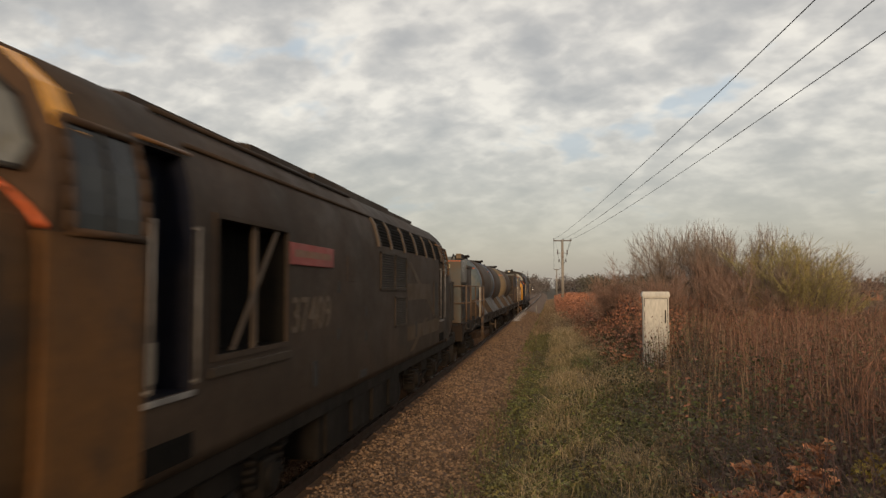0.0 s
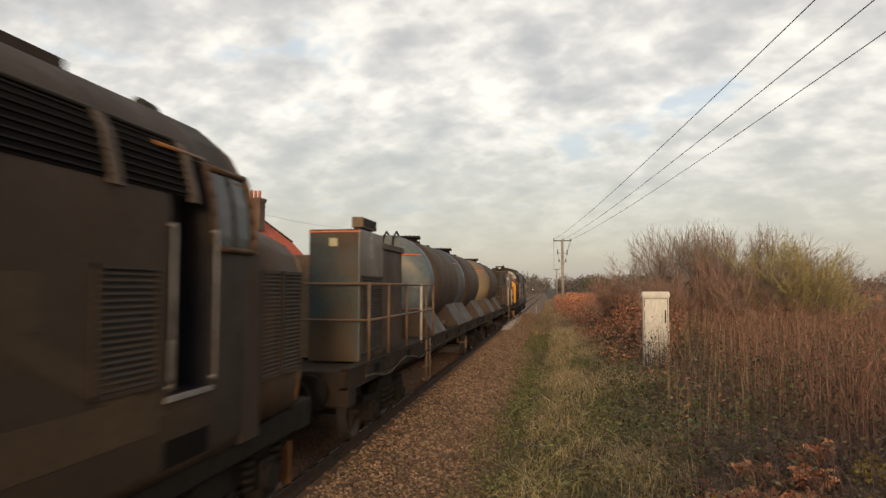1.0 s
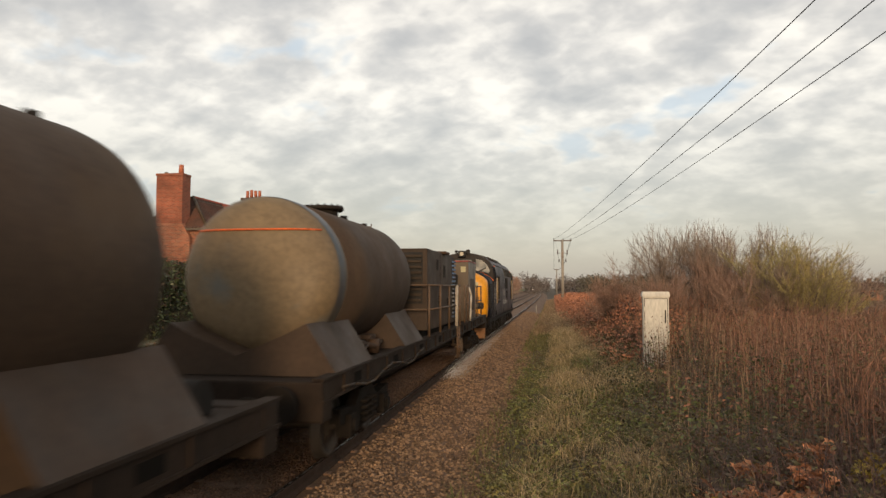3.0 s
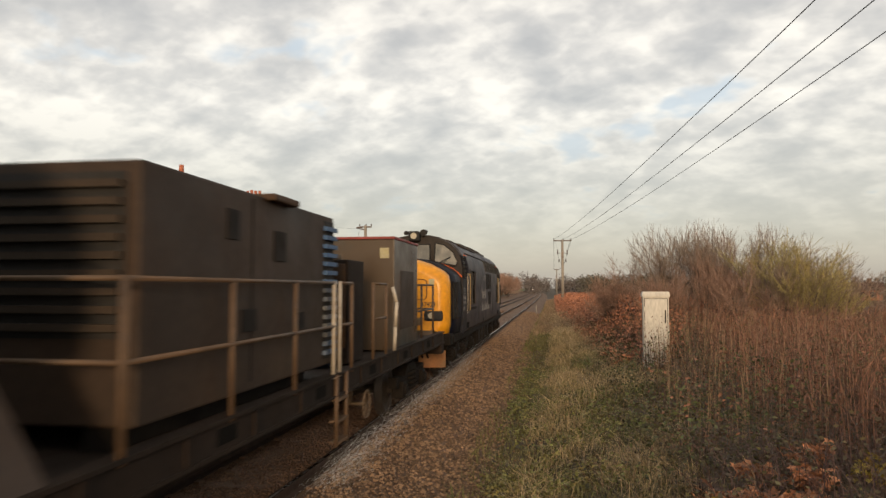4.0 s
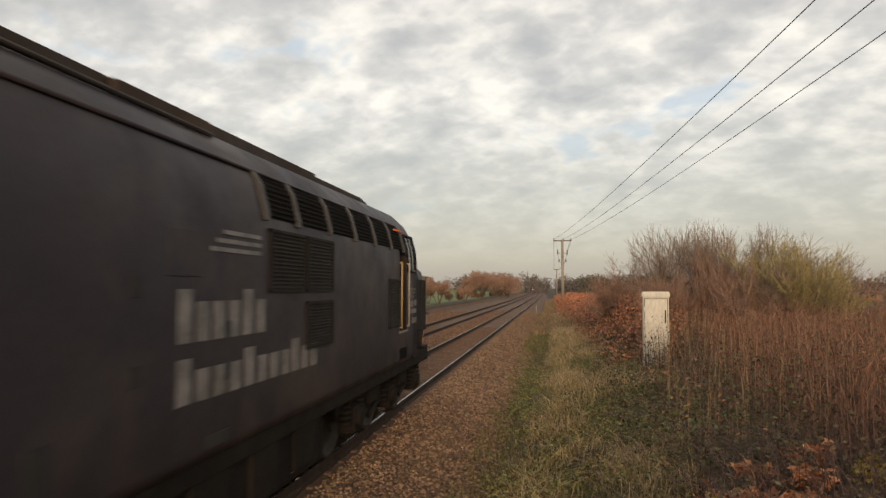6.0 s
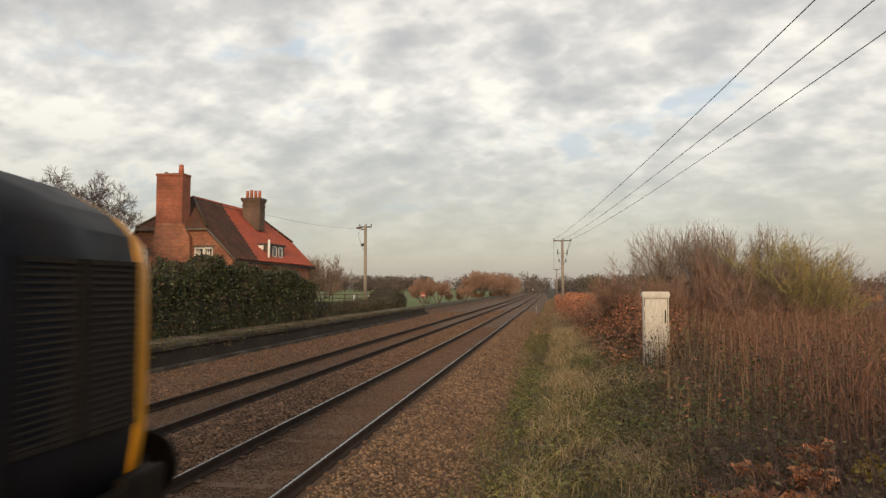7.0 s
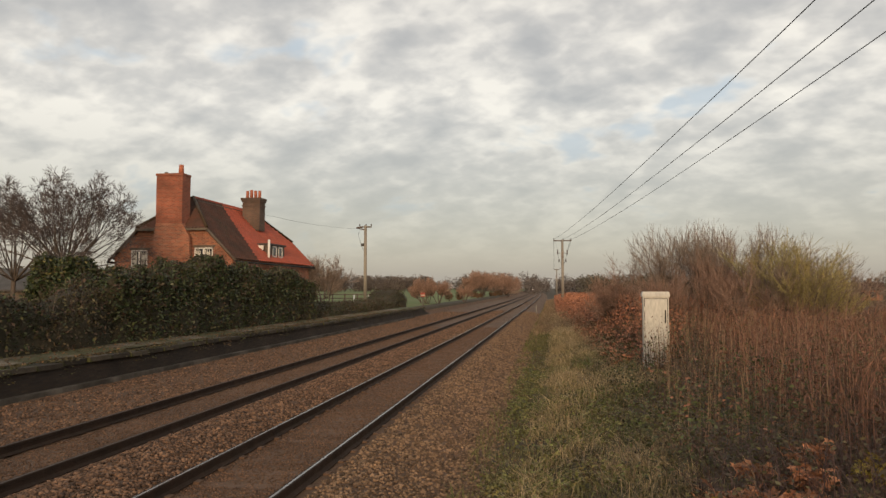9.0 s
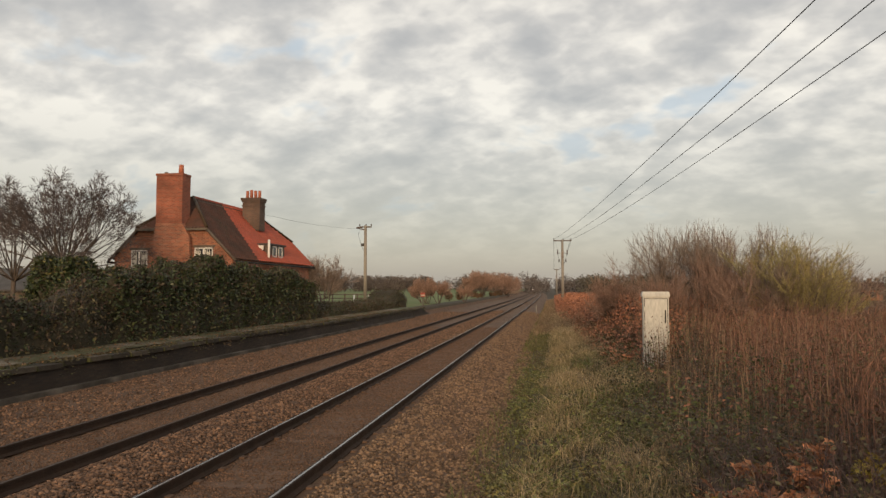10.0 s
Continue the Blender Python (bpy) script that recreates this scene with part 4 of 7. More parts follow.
M["rib_grey"] = material("dusty_grey_rib", (0.05, 0.048, 0.046), (0.035, 0.033, 0.031), 0.6, scale=2, fine=20, spec=0.25)
M["cab_grime"] = material("grey_brown_cab_grime", (0.034, 0.028, 0.025), (0.022, 0.019, 0.018), 0.65, scale=0.9, fine=14, spec=0.18, bump=0.05)
LIVERY_LEAD = dict(side=M["loco_brown"], front=M["yellow_dim"], front_dark=M["band_tan"], cab=([M["loco_rust"], M["yellow"]], M["loco_rust"]), bonnet=(M["yellow_filthy"], M["loco_rust"]), low=(M["yellow_filthy"], M["loco_brown"]), frame=M["loco_rust"], brace=M["rib_brown"], door=M["loco_blue"], louvre=M["louvre_brown"], roof=M["loco_brown"], step=M["loco_brown"], rails=(M["letter_white"], M["letter_white"]), cab_bars=False, plate=True)
LIVERY_REAR = dict(side=M["loco_side"], front=M["yellow"], front_dark=M["yellow_dim"], cab=(M["cab_grime"], M["cab_grime"]), bonnet=(M["loco_blue"], M["loco_blue"]), low=(M["loco_blue"], M["loco_blue"]), frame=M["loco_blue"], brace=M["rib_grey"], door=M["loco_blue"], louvre=M["louvre"], roof=M["loco_brown"], step=M["tan"], rails=(M["white"], M["rail_yellow"]), cab_bars=True, plate=False)
lead_loco, lead_wheels = build_loco("grimy brown diesel locomotive with faded tan bands, leading", LIVERY_LEAD, "37409")
rear_loco, rear_wheels = build_loco("dark blue diesel locomotive with bright yellow nose, trailing", LIVERY_REAR, "37423")


# ---- the two tank wagons; y runs from the leading headstock
def wagon_bogie(parent, yc):
    bm = bmesh.new()
    for s in (-1, 1):
        prof = [(-1.35, 0.52), (-1.35, 0.72), (-0.6, 0.66), (-0.35, 0.86), (0.35, 0.86), (0.6, 0.66), (1.35, 0.72), (1.35, 0.52), (0.6, 0.42), (0.4, 0.32), (-0.4, 0.32), (-0.6, 0.42)]
        add_loft(bm, [[(s * x, yc + a, b) for a, b in prof] for x in (0.93, 1.08)], smooth=False)
        for ax in (-0.95, 0.95):
            add_box(bm, *sorted((s * 0.93, s * 1.16)), yc + ax - 0.15, yc + ax + 0.15, 0.30, 0.62, 0.03)
            add_tube(bm, (s * 1.14, yc + ax, 0.46), (s * 1.2, yc + ax, 0.46), 0.1, seg=12)
        for d in (-0.24, 0, 0.24):
            for k in range(4):
                add_tube(bm, (s * 1.09, yc + d, 0.38 + k * 0.09), (s * 1.09, yc + d, 0.43 + k * 0.09), 0.085, seg=10)
    add_box(bm, -1.0, 1.0, yc - 0.25, yc + 0.25, 0.55, 0.95)
    bmesh.ops.recalc_face_normals(bm, faces=bm.faces[:])
    b = part("bogie", bm, M["under"], parent, "rusty two-axle wagon bogie")
    return [wheelset(b, yc + ax, 0.46) for ax in (-0.95, 0.95)]


def wagon_deck(W, length):
    bm = bmesh.new()
    add_box(bm, -1.22, 1.22, 0.1, length - 0.1, 1.16, 1.25)
    for s in (-1, 1):      # channel-shaped side sills
        X = lambda a, b: sorted((s * a, s * b))
        add_box(bm, *X(1.27, 1.30), 0.0, length, 1.04, 1.30)
        add_box(bm, *X(1.18, 1.33), 0.0, length, 1.28, 1.31)
        add_box(bm, *X(1.18, 1.33), 0.0, length, 1.03, 1.06)
        for y in np.arange(0.8, length - 0.5, 1.15):
            add_box(bm, *X(1.21, 1.325), y, y + 0.05, 1.06, 1.28)
        # sill slots as near-black plates, shade painted instead of cut
        for y in np.arange(1.3, length - 1.0, 2.3):
            add_box(bm, *X(1.296, 1.303), y, y + 0.34, 1.10, 1.23, mi=1)
        add_loft(bm, [[(s * x, y, z) for y, z in ((4.2, 1.05), (length - 4.2, 1.05), (length - 5.6, 0.80), (5.6, 0.80))] for x in (0.85, 0.93)], smooth=False)
    for y in (0.0, length - 0.35):
        add_box(bm, -1.31, 1.31, y, y + 0.35, 0.80, 1.27, 0.03)
    bmesh.ops.recalc_face_normals(bm, faces=bm.faces[:])
    part("underframe", bm, [M["frame_dark"], M["void"]], W, "dusty brown flat-wagon underframe")
    for y, d in ((0, -1), (length, 1)):
        for s in (-1, 1):
            bm = bmesh.new()
            add_tube(bm, (s * 0.87, y, 1.03), (s * 0.87, y + d * 0.22, 1.03), 0.12, seg=14)
            add_tube(bm, (s * 0.87, y + d * 0.22, 1.03), (s * 0.87, y + d * 0.27, 1.03), 0.22, seg=20)
            part("buffer", bm, M["under"], W)
    # air pipe swinging along the sill
    for s in (-1, 1):
        bm = bmesh.new()
        pts = [(s * (1.36 + 0.02 * math.sin(k)), k * 0.55, 1.08 + 0.07 * math.sin(k * 1.3)) for k in range(1, 12)]
        for a, b in zip(pts, pts[1:]):
            add_tube(bm, a, b, 0.017, seg=6)
        part("air_pipe", bm, M["louvre_brown"], W, "loose air pipe along the sill")
    for s in (-1, 1):
        bm = bmesh.new()
        c = Vector((s * 1.2, 13.0, 0.66))
        for k in range(16):
            a0, a1 = k * math.pi / 8, (k + 1) * math.pi / 8
            add_tube(bm, c + Vector((0, 0.19 * math.cos(a0), 0.19 * math.sin(a0))), c + Vector((0, 0.19 * math.cos(a1), 0.19 * math.sin(a1))), 0.016, seg=5)
        for k in range(3):
            a0 = k * 2.09
            add_tube(bm, c, c + Vector((0, 0.19 * math.cos(a0), 0.19 * math.sin(a0))), 0.012, seg=5)
        add_tube(bm, c, c + Vector((-s * 0.3, 0, 0)), 0.03, seg=6)
        add_tube(bm, c + Vector((-s * 0.25, 0, 0)), c + Vector((-s * 0.25, 0, 0.45)), 0.04, seg=6)
        part("brake_wheel", bm, M["letter_tan"], W, "pale handbrake wheel")


def tank(W, y0, end_mat, band):
    """A cylindrical tank on two wedge saddles; y0 is where the barrel starts."""
    R, zc, ln = 1.10, 2.49, 4.5
    def ring(y, r):
        return [(r * math.cos(a), y, zc + r * math.sin(a)) for a in np.linspace(0, 2 * math.pi, 49)[:-1]]
    bm = bmesh.new()
    add_loft(bm, [ring(y0 + 0.22, R), ring(y0 + 1.6, R), ring(y0 + ln, R), ring(y0 + ln + 0.14, R * 0.985), ring(y0 + ln + 0.27, R * 0.9), ring(y0 + ln + 0.36, R * 0.72), ring(y0 + ln + 0.41, R * 0.4), ring(y0 + ln + 0.42, 0.05)])
    T = part("tank", bm, M["tank"], W, "dust-brown cylindrical water tank")
    bm = bmesh.new()
    add_loft(bm, [ring(y0 - 0.42, 0.05), ring(y0 - 0.41, R * 0.4), ring(y0 - 0.36, R * 0.72), ring(y0 - 0.27, R * 0.9), ring(y0 - 0.14, R * 0.985), ring(y0, R), ring(y0 + 0.221, R + 0.001)])
    part("tank_end", bm, end_mat, T, "domed tank end")
    if band is not None:
        bm = bmesh.new()
        add_loft(bm, [ring(y0 - 0.10, R * 0.992 + 0.004), ring(y0, R + 0.005), ring(y0 + 0.13, R + 0.006), ring(y0 + 0.135, R - 0.01), ring(y0 - 0.10, R * 0.97)], caps=False)
        part("blue_band", bm, band, T, "blue band round the tank shoulder")
    # orange line high on the domed end
    bm = bmesh.new()
    hs = 0.62
    pts = []
    for k in range(15):
        x = -0.86 + 1.72 * k / 14
        rr = min(math.hypot(x, hs) / R, 0.985)
        y = y0 - float(np.interp(rr, (0, 0.4, 0.72, 0.9, 0.985), (0.42, 0.41, 0.36, 0.27, 0.14))) - 0.015
        pts.append((x, y, zc + hs))
    for a, b in zip(pts, pts[1:]):
        add_tube(bm, a, b, 0.014, seg=5)
    part("orange_line", bm, M["orange"], T)
    # manhole with bolted flange
    bm = bmesh.new()
    yh = y0 + 2.45
    add_tube(bm, (0, yh, zc + R - 0.05), (0, yh, 3.67), 0.25, seg=24)
    add_tube(bm, (0, yh, 3.67), (0, yh, 3.73), 0.35, 0.34, seg=28)
    for k in range(16):
        a = k * math.pi / 8
        add_tube(bm, (0.31 * math.cos(a), yh + 0.31 * math.sin(a), 3.645), (0.31 * math.cos(a), yh + 0.31 * math.sin(a), 3.755), 0.016, seg=6)
    add_tube(bm, (0.1, yh + 0.85, zc + R - 0.05), (0.1, yh + 0.85, 3.66), 0.07, seg=12)
    add_tube(bm, (0.2, yh + 1.9, zc + R - 0.08), (0.2, yh + 1.9, 3.61), 0.06, seg=12)
    part("manhole", bm, M["louvre"], T, "bolted manhole on the tank top")
    for ys in (y0 - 0.85, y0 + 3.2):
        bm = bmesh.new()
        h = [(1.30, 1.27), (1.28, 1.31), (0.90, 1.90), (0.6, 1.75), (0, 1.5)]
        add_loft(bm, [[(a, y, b) for a, b in full(h)] + [(-1.28, y, 1.26), (1.28, y, 1.26)] for y in (ys, ys + 1.75)], smooth=False)
        bmesh.ops.recalc_face_normals(bm, faces=bm.faces[:])
        part("saddle", bm, M["wagon_brown"], W, "wedge-shaped tank saddle")
    bm = bmesh.new()      # pipework under the barrel
    for s in (-1, 1):
        add_tube(bm, (s * 0.7, y0 + 1.1, 1.45), (s * 0.75, y0 + 2.9, 1.4), 0.07, seg=10)
        add_tube(bm, (s * 0.5, y0 + 1.8, 1.5), (s * 1.0, y0 + 2.2, 1.38), 0.05, seg=8)
        add_tube(bm, (s * 0.95, y0 + 2.25, 1.27), (s * 0.95, y0 + 2.25, 1.5), 0.1, seg=12)
        add_box(bm, *sorted((s * 0.5, s * 0.85)), y0 + 2.4, y0 + 2.8, 1.26, 1.55, 0.02)
        for a, b in zip([(s * 0.9, y0 + 1.0 + 0.25 * k, 1.38 + 0.05 * math.sin(k * 1.7)) for k in range(8)], [(s * 0.9, y0 + 1.25 + 0.25 * k, 1.38 + 0.05 * math.sin((k + 1) * 1.7)) for k in range(8)]):
            add_tube(bm, a, b, 0.03, seg=6)
    part("pipework", bm, M["wagon_brown"], W)


def railing(W, ys, tall, x=1.3, whites=()):
    for s in (-1, 1):
        for z in (2.40, 1.88):
            part("handrail", tube((s * x, ys[0], z), (s * x, ys[-1], z), 0.02, seg=6), M["post"], W, "rusty tubular handrail")
        for y in ys:
            bm = bmesh.new()
            add_tube(bm, (s * x, y, 1.26), (s * x, y, 2.42), 0.025, seg=8)
            w = any(abs(y - q) < 0.05 for q in whites)
            part("rail_post", bm, M["white"] if w else M["post"], W, "white-painted rail post" if w else "")


def ladder(W, y):
    for s in (-1, 1):
        bm = bmesh.new()
        for d in (0, 0.4):
            add_tube(bm, (s * 1.33, y + d, 0.45), (s * 1.33, y + d, 1.3), 0.025, seg=6)
        for z in (0.5, 0.75, 1.0):
            add_box(bm, *sorted((s * 1.25, s * 1.36)), y, y + 0.4, z - 0.015, z + 0.015)
        part("step_ladder", bm, M["post"], W, "rusty step ladder below the deck")


def build_wagon_a():
    """Wagon behind the leading locomotive: pump module, then two tanks."""
    U = -34.5
    W = thing("tank_wagon", "dusty rail wagon with pump module and two water tanks", "tank wagon", "water wagons")
    wagon_deck(W, 19.7)
    wheels = wagon_bogie(W, 2.9) + wagon_bogie(W, 16.9)
    bm = bmesh.new()
    add_box(bm, 0.35, 1.12, -33.36 - U, -31.95 - U, 1.27, 3.20, 0.015)
    m1 = part("pump_module", bm, M["wagon_blue"], W, "dusty blue pump cabinet")
    bm = bmesh.new()
    add_box(bm, 0.1, 1.10, -31.94 - U, -30.4 - U, 1.27, 2.98, 0.015)
    part("engine_module", bm, M["wagon_brown"], W, "brown dust-covered engine cabinet")
    part("module_roof", box(0.06, 1.14, -31.9 - U, -30.36 - U, 2.98, 3.08, 0.01), M["wagon_brown"], W)
    part("rear_cabinet", box(-0.75, 0.34, -32.9 - U, -30.6 - U, 1.27, 2.85, 0.015), M["tan"], W, "tan side cabinet")
    louvre("module_louvre", M["louvre_brown"], W, 1, -33.25 - U, -32.05 - U, 1.36, 2.52, 26, x=1.12)
    rv = part("roof_vent", box(0.93, 1.10, -33.15 - U, -32.3 - U, 3.24, 3.40, 0.02), M["tan"], W, "tan vent box on the cabinet roof")
    part("vent_grille", box(1.098, 1.106, -33.08 - U, -32.36 - U, 3.265, 3.38), M["louvre"], rv, "dark grille on the side of the vent box")
    part("vent_foot", box(0.95, 1.06, -33.1 - U, -32.45 - U, 3.19, 3.25), M["black"], W)
    bm = bmesh.new()
    for a, b in (((0.8, -32.3, 3.2), (0.8, -32.2, 3.36)), ((0.8, -32.2, 3.36), (0.8, -32.0, 3.3)), ((0.8, -32.0, 3.3), (0.8, -31.95, 3.15))):
        add_tube(bm, (a[0], a[1] - U, a[2]), (b[0], b[1] - U, b[2]), 0.025, seg=6)
    part("exhaust_pipe", bm, M["louvre"], W)
    part("roof_edge", box(0.345, 1.125, -33.375 - U, -33.35 - U, 3.155, 3.175), M["orange"], m1)
    part("sticker", box(0.66, 0.78, -33.368 - U, -33.35 - U, 2.95, 3.07), M["sticker"], m1, "small warning sticker")
    railing(W, [y - U for y in (-33.5, -32.3, -30.9, -29.5, -28.95, -28.1)], True, whites=(-29.5 - U,))
    for z in (2.40, 1.88):
        part("handrail", tube((-1.3, -33.5 - U, z), (1.3, -33.5 - U, z), 0.02, seg=6), M["post"], W)
    for z in (2.40, 1.88):
        part("handrail", tube((0.5, -28.1 - U, z), (1.3, -28.1 - U, z), 0.02, seg=6), M["post"], W)
    ladder(W, -29.1 - U)
    tank(W, -27.0 - U, M["tank_grey"], M["tank_rim"])
    tank(W, -21.1 - U, M["tank_bluegrey"], M["tank_blue"])
    bm = bmesh.new()      # ladder over the leading tank end
    for s in (-0.12, 0.12):
        pts = [(0.1 + s, -27.45 - U, 1.4), (0.1 + s, -27.5 - U, 3.0), (0.1 + s, -27.3 - U, 3.52), (0.1 + s, -26.95 - U, 3.68), (0.1 + s, -26.65 - U, 3.58)]
        for a, b in zip(pts, pts[1:]):
            add_tube(bm, a, b, 0.026, seg=6)
    for k in range(6):
        add_tube(bm, (-0.02, -27.48 - U, 1.6 + 0.28 * k), (0.22, -27.48 - U, 1.6 + 0.28 * k), 0.02, seg=6)
    part("tank_ladder", bm, M["louvre"], W, "dark ladder over the tank end")
    part("label_plate", box(-0.98, -0.62, -27.4 - U, -27.3 - U, 2.35, 2.75), M["letter_tan"], W)
    part("cable_drum", tube((0.95, -15.6 - U, 1.36), (0.6, -15.6 - U, 1.36), 0.2, seg=16), M["louvre"], W)
    return W, wheels, U


def build_wagon_b():
    """Second wagon: one tank, power container, small cabinets and an open end platform."""
    U = -13.5
    W = thing("tank_wagon", "dusty rail wagon with one tank and power container", "tank wagon", "water wagons")
    wagon_deck(W, 19.6)
    wheels = wagon_bogie(W, 2.75) + wagon_bogie(W, 16.85)
    tank(W, -12.1 - U, M["tank_dust"], M["tank_bluegrey"])
    bm = bmesh.new()
    add_box(bm, -1.18, 1.20, -6.24 - U, -2.12 - U, 1.42, 3.20, 0.02)
    c = part("power_container", bm, M["wagon_brown"], W, "brown dust-covered power container with louvred ends")
    for x in (-0.9, 0.9):
        part("skid", box(x - 0.1, x + 0.1, -6.2 - U, -2.55 - U, 1.24, 1.43), M["under"], W)
    bm = bmesh.new()
    for k in range(9):     # end louvre
        z = 2.05 + k * 0.12
        add_box(bm, -1.0, 1.08, -6.30 - U, -6.23 - U, z, z + 0.05)
    part("end_louvre", bm, M["louvre_brown"], c, "horizontal louvre blades")
    # black backing drawn for the shadows between the end blades
    part("end_void", box(-1.02, 1.1, -6.252 - U, -6.235 - U, 2.0, 3.12), M["black"], c)
    bm = bmesh.new()
    for k in range(15):
        z = 1.55 + k * 0.105
        add_box(bm, 1.195, 1.25, -2.5 - U, -2.10 - U, z, z + 0.05)
    part("corner_louvre", bm, M["tank_blue"], c, "blue louvre blades at the corner")
    # black backing in place of shade behind the corner blades
    part("corner_void", box(1.19, 1.205, -2.48 - U, -2.13 - U, 1.5, 3.14), M["black"], c)
    part("roof_box", box(0.95, 1.30, -4.2 - U, -3.55 - U, 3.17, 3.24, 0.02), M["loco_rust"], c)
    for y, z, w, h in ((-5.0, 2.75, 0.22, 0.26), (-4.0, 2.6, 0.3, 0.3), (-4.7, 1.95, 0.3, 0.2), (-3.4, 1.9, 0.25, 0.18)):
        part("access_panel", box(1.19, 1.212, y - U, y + w - U, z, z + h, 0.004), M["louvre"], c)
    part("panel_seam", box(1.199, 1.206, -4.5 - U, -4.48 - U, 1.5, 3.15), M["louvre"], c)
    part("pump_cabinet", box(0.52, 1.04, -0.92 - U, -0.10 - U, 1.27, 2.74, 0.02), M["frame_dark"], W, "dark pump cabinet")
    part("cabinet_door", box(0.56, 1.0, -0.945 - U, -0.91 - U, 1.5, 2.68, 0.01), M["yellow_filthy"], W, "soot-stained yellow cabinet door")
    part("blue_drum", tube((0.72, -1.22 - U, 1.26), (0.72, -1.22 - U, 2.72), 0.17, seg=24), M["drum_blue"], W, "blue upright drum")
    bm = bmesh.new()
    add_tube(bm, (0.72, -0.5 - U, 2.73), (0.72, -0.5 - U, 2.84), 0.08, seg=12)
    part("filler_cap", bm, M["tan"], W)
    bm = bmesh.new()
    add_box(bm, -0.5, 1.2, 1.27 - U, 3.35 - U, 1.27, 3.18, 0.015)
    g = part("generator_module", bm, M["wagon_blue"], W, "glossy dusty blue-brown generator cabinet")
    part("roof_edge", box(-0.52, 1.215, 1.25 - U, 3.37 - U, 3.18, 3.225, 0.01), M["plate_red"], g, "red roof edge")
    for x in (-0.1, 0.95):
        part("sticker", box(x, x + 0.16, 1.255 - U, 1.275 - U, 2.85, 3.03), M["sticker"], g, "small warning sticker")
    part("side_panel", box(1.195, 1.206, 1.75 - U, 2.95 - U, 1.6, 2.65, 0.004), M["wagon_brown"], g, "shiny brown side panel")
    bm = bmesh.new()
    for k in range(4):
        add_box(bm, 1.196, 1.206, 2.75 - U, 3.25 - U, 2.78 + 0.075 * k, 2.82 + 0.075 * k)
    part("side_vent", bm, M["letter_white"], g)
    railing(W, [y - U for y in (-6.55, -5.07, -3.65, -2.38)], True, whites=(-2.38 - U,))
    railing(W, [y - U for y in (-2.15, -1.63)], True, whites=(-2.15 - U,))
    railing(W, [y - U for y in (-0.53, 0.28)], True)
    for z in (2.40, 1.88):
        part("handrail", tube((-1.3, -6.55 - U, z), (1.3, -6.55 - U, z), 0.02, seg=6), M["post"], W)
    bm = bmesh.new()
    for a, b in (((1.3, 0.88, 1.3), (1.32, 0.86, 1.7)), ((1.32, 0.86, 1.7), (1.33, 0.90, 2.1)), ((1.33, 0.90, 2.1), (1.25, 0.96, 2.35))):
        add_tube(bm, (a[0], a[1] - U, a[2]), (b[0], b[1] - U, b[2]), 0.03, seg=8)
    part("grab_bar", bm, M["white"], W, "white curved grab bar")
    ladder(W, -2.35 - U)
    # guard rail round the open end
    for x, y in ((1.2, 3.8), (1.2, 5.2), (0.15, 5.2), (-1.2, 5.2), (-1.2, 3.8)):
        part("rail_post", tube((x, y - U, 1.26), (x, y - U, 2.4), 0.024), M["post_dark"], W)
    for z in (2.4, 1.87):
        bm = bmesh.new()
        for a, b in (((1.2, 3.4), (1.2, 5.2)), ((1.2, 5.2), (-1.2, 5.2)), ((-1.2, 5.2), (-1.2, 3.4))):
            add_tube(bm, (a[0], a[1] - U, z), (b[0], b[1] - U, z), 0.022, seg=6)
        part("guard_rail", bm, M["post_dark"], W, "dark tubular guard rail")
    part("toe_board", box(-1.2, 1.2, 5.17 - U, 5.19 - U, 1.27, 1.38), M["post_dark"], W)
    part("deck_plate", box(-1.2, 1.2, 3.4 - U, 6.0 - U, 1.25, 1.275), M["deck"], W)
    return W, wheels, U


wagon_a, wheels_a, U_A = build_wagon_a()
wagon_b, wheels_b, U_B = build_wagon_b()
# ---------------------------------------------------------------- fast mesh makers for plants and stones
RNG = np.random.default_rng(7)


def poly_ob(name, V, F, mat, parent=None, smooth=False):
    """Mesh from arrays: V (n, 3), F (m, k) with k corners each."""
    V, F = np.asarray(V, dtype=np.float32), np.asarray(F, dtype=np.int32)
    me = bpy.data.meshes.new(name)
    k = F.shape[1]
    me.vertices.add(len(V)), me.loops.add(F.size), me.polygons.add(len(F))
    me.vertices.foreach_set("co", V.ravel())
    me.loops.foreach_set("vertex_index", F.ravel())
    me.polygons.foreach_set("loop_start", np.arange(0, F.size, k, dtype=np.int32))
    if smooth:
        me.polygons.foreach_set("use_smooth", np.ones(len(F), dtype=bool))
    me.update(calc_edges=True)
    for m in (mat if isinstance(mat, (list, tuple)) else [mat]):
        me.materials.append(m)
    ob = new(name, me)
    ob.parent = parent
    return ob


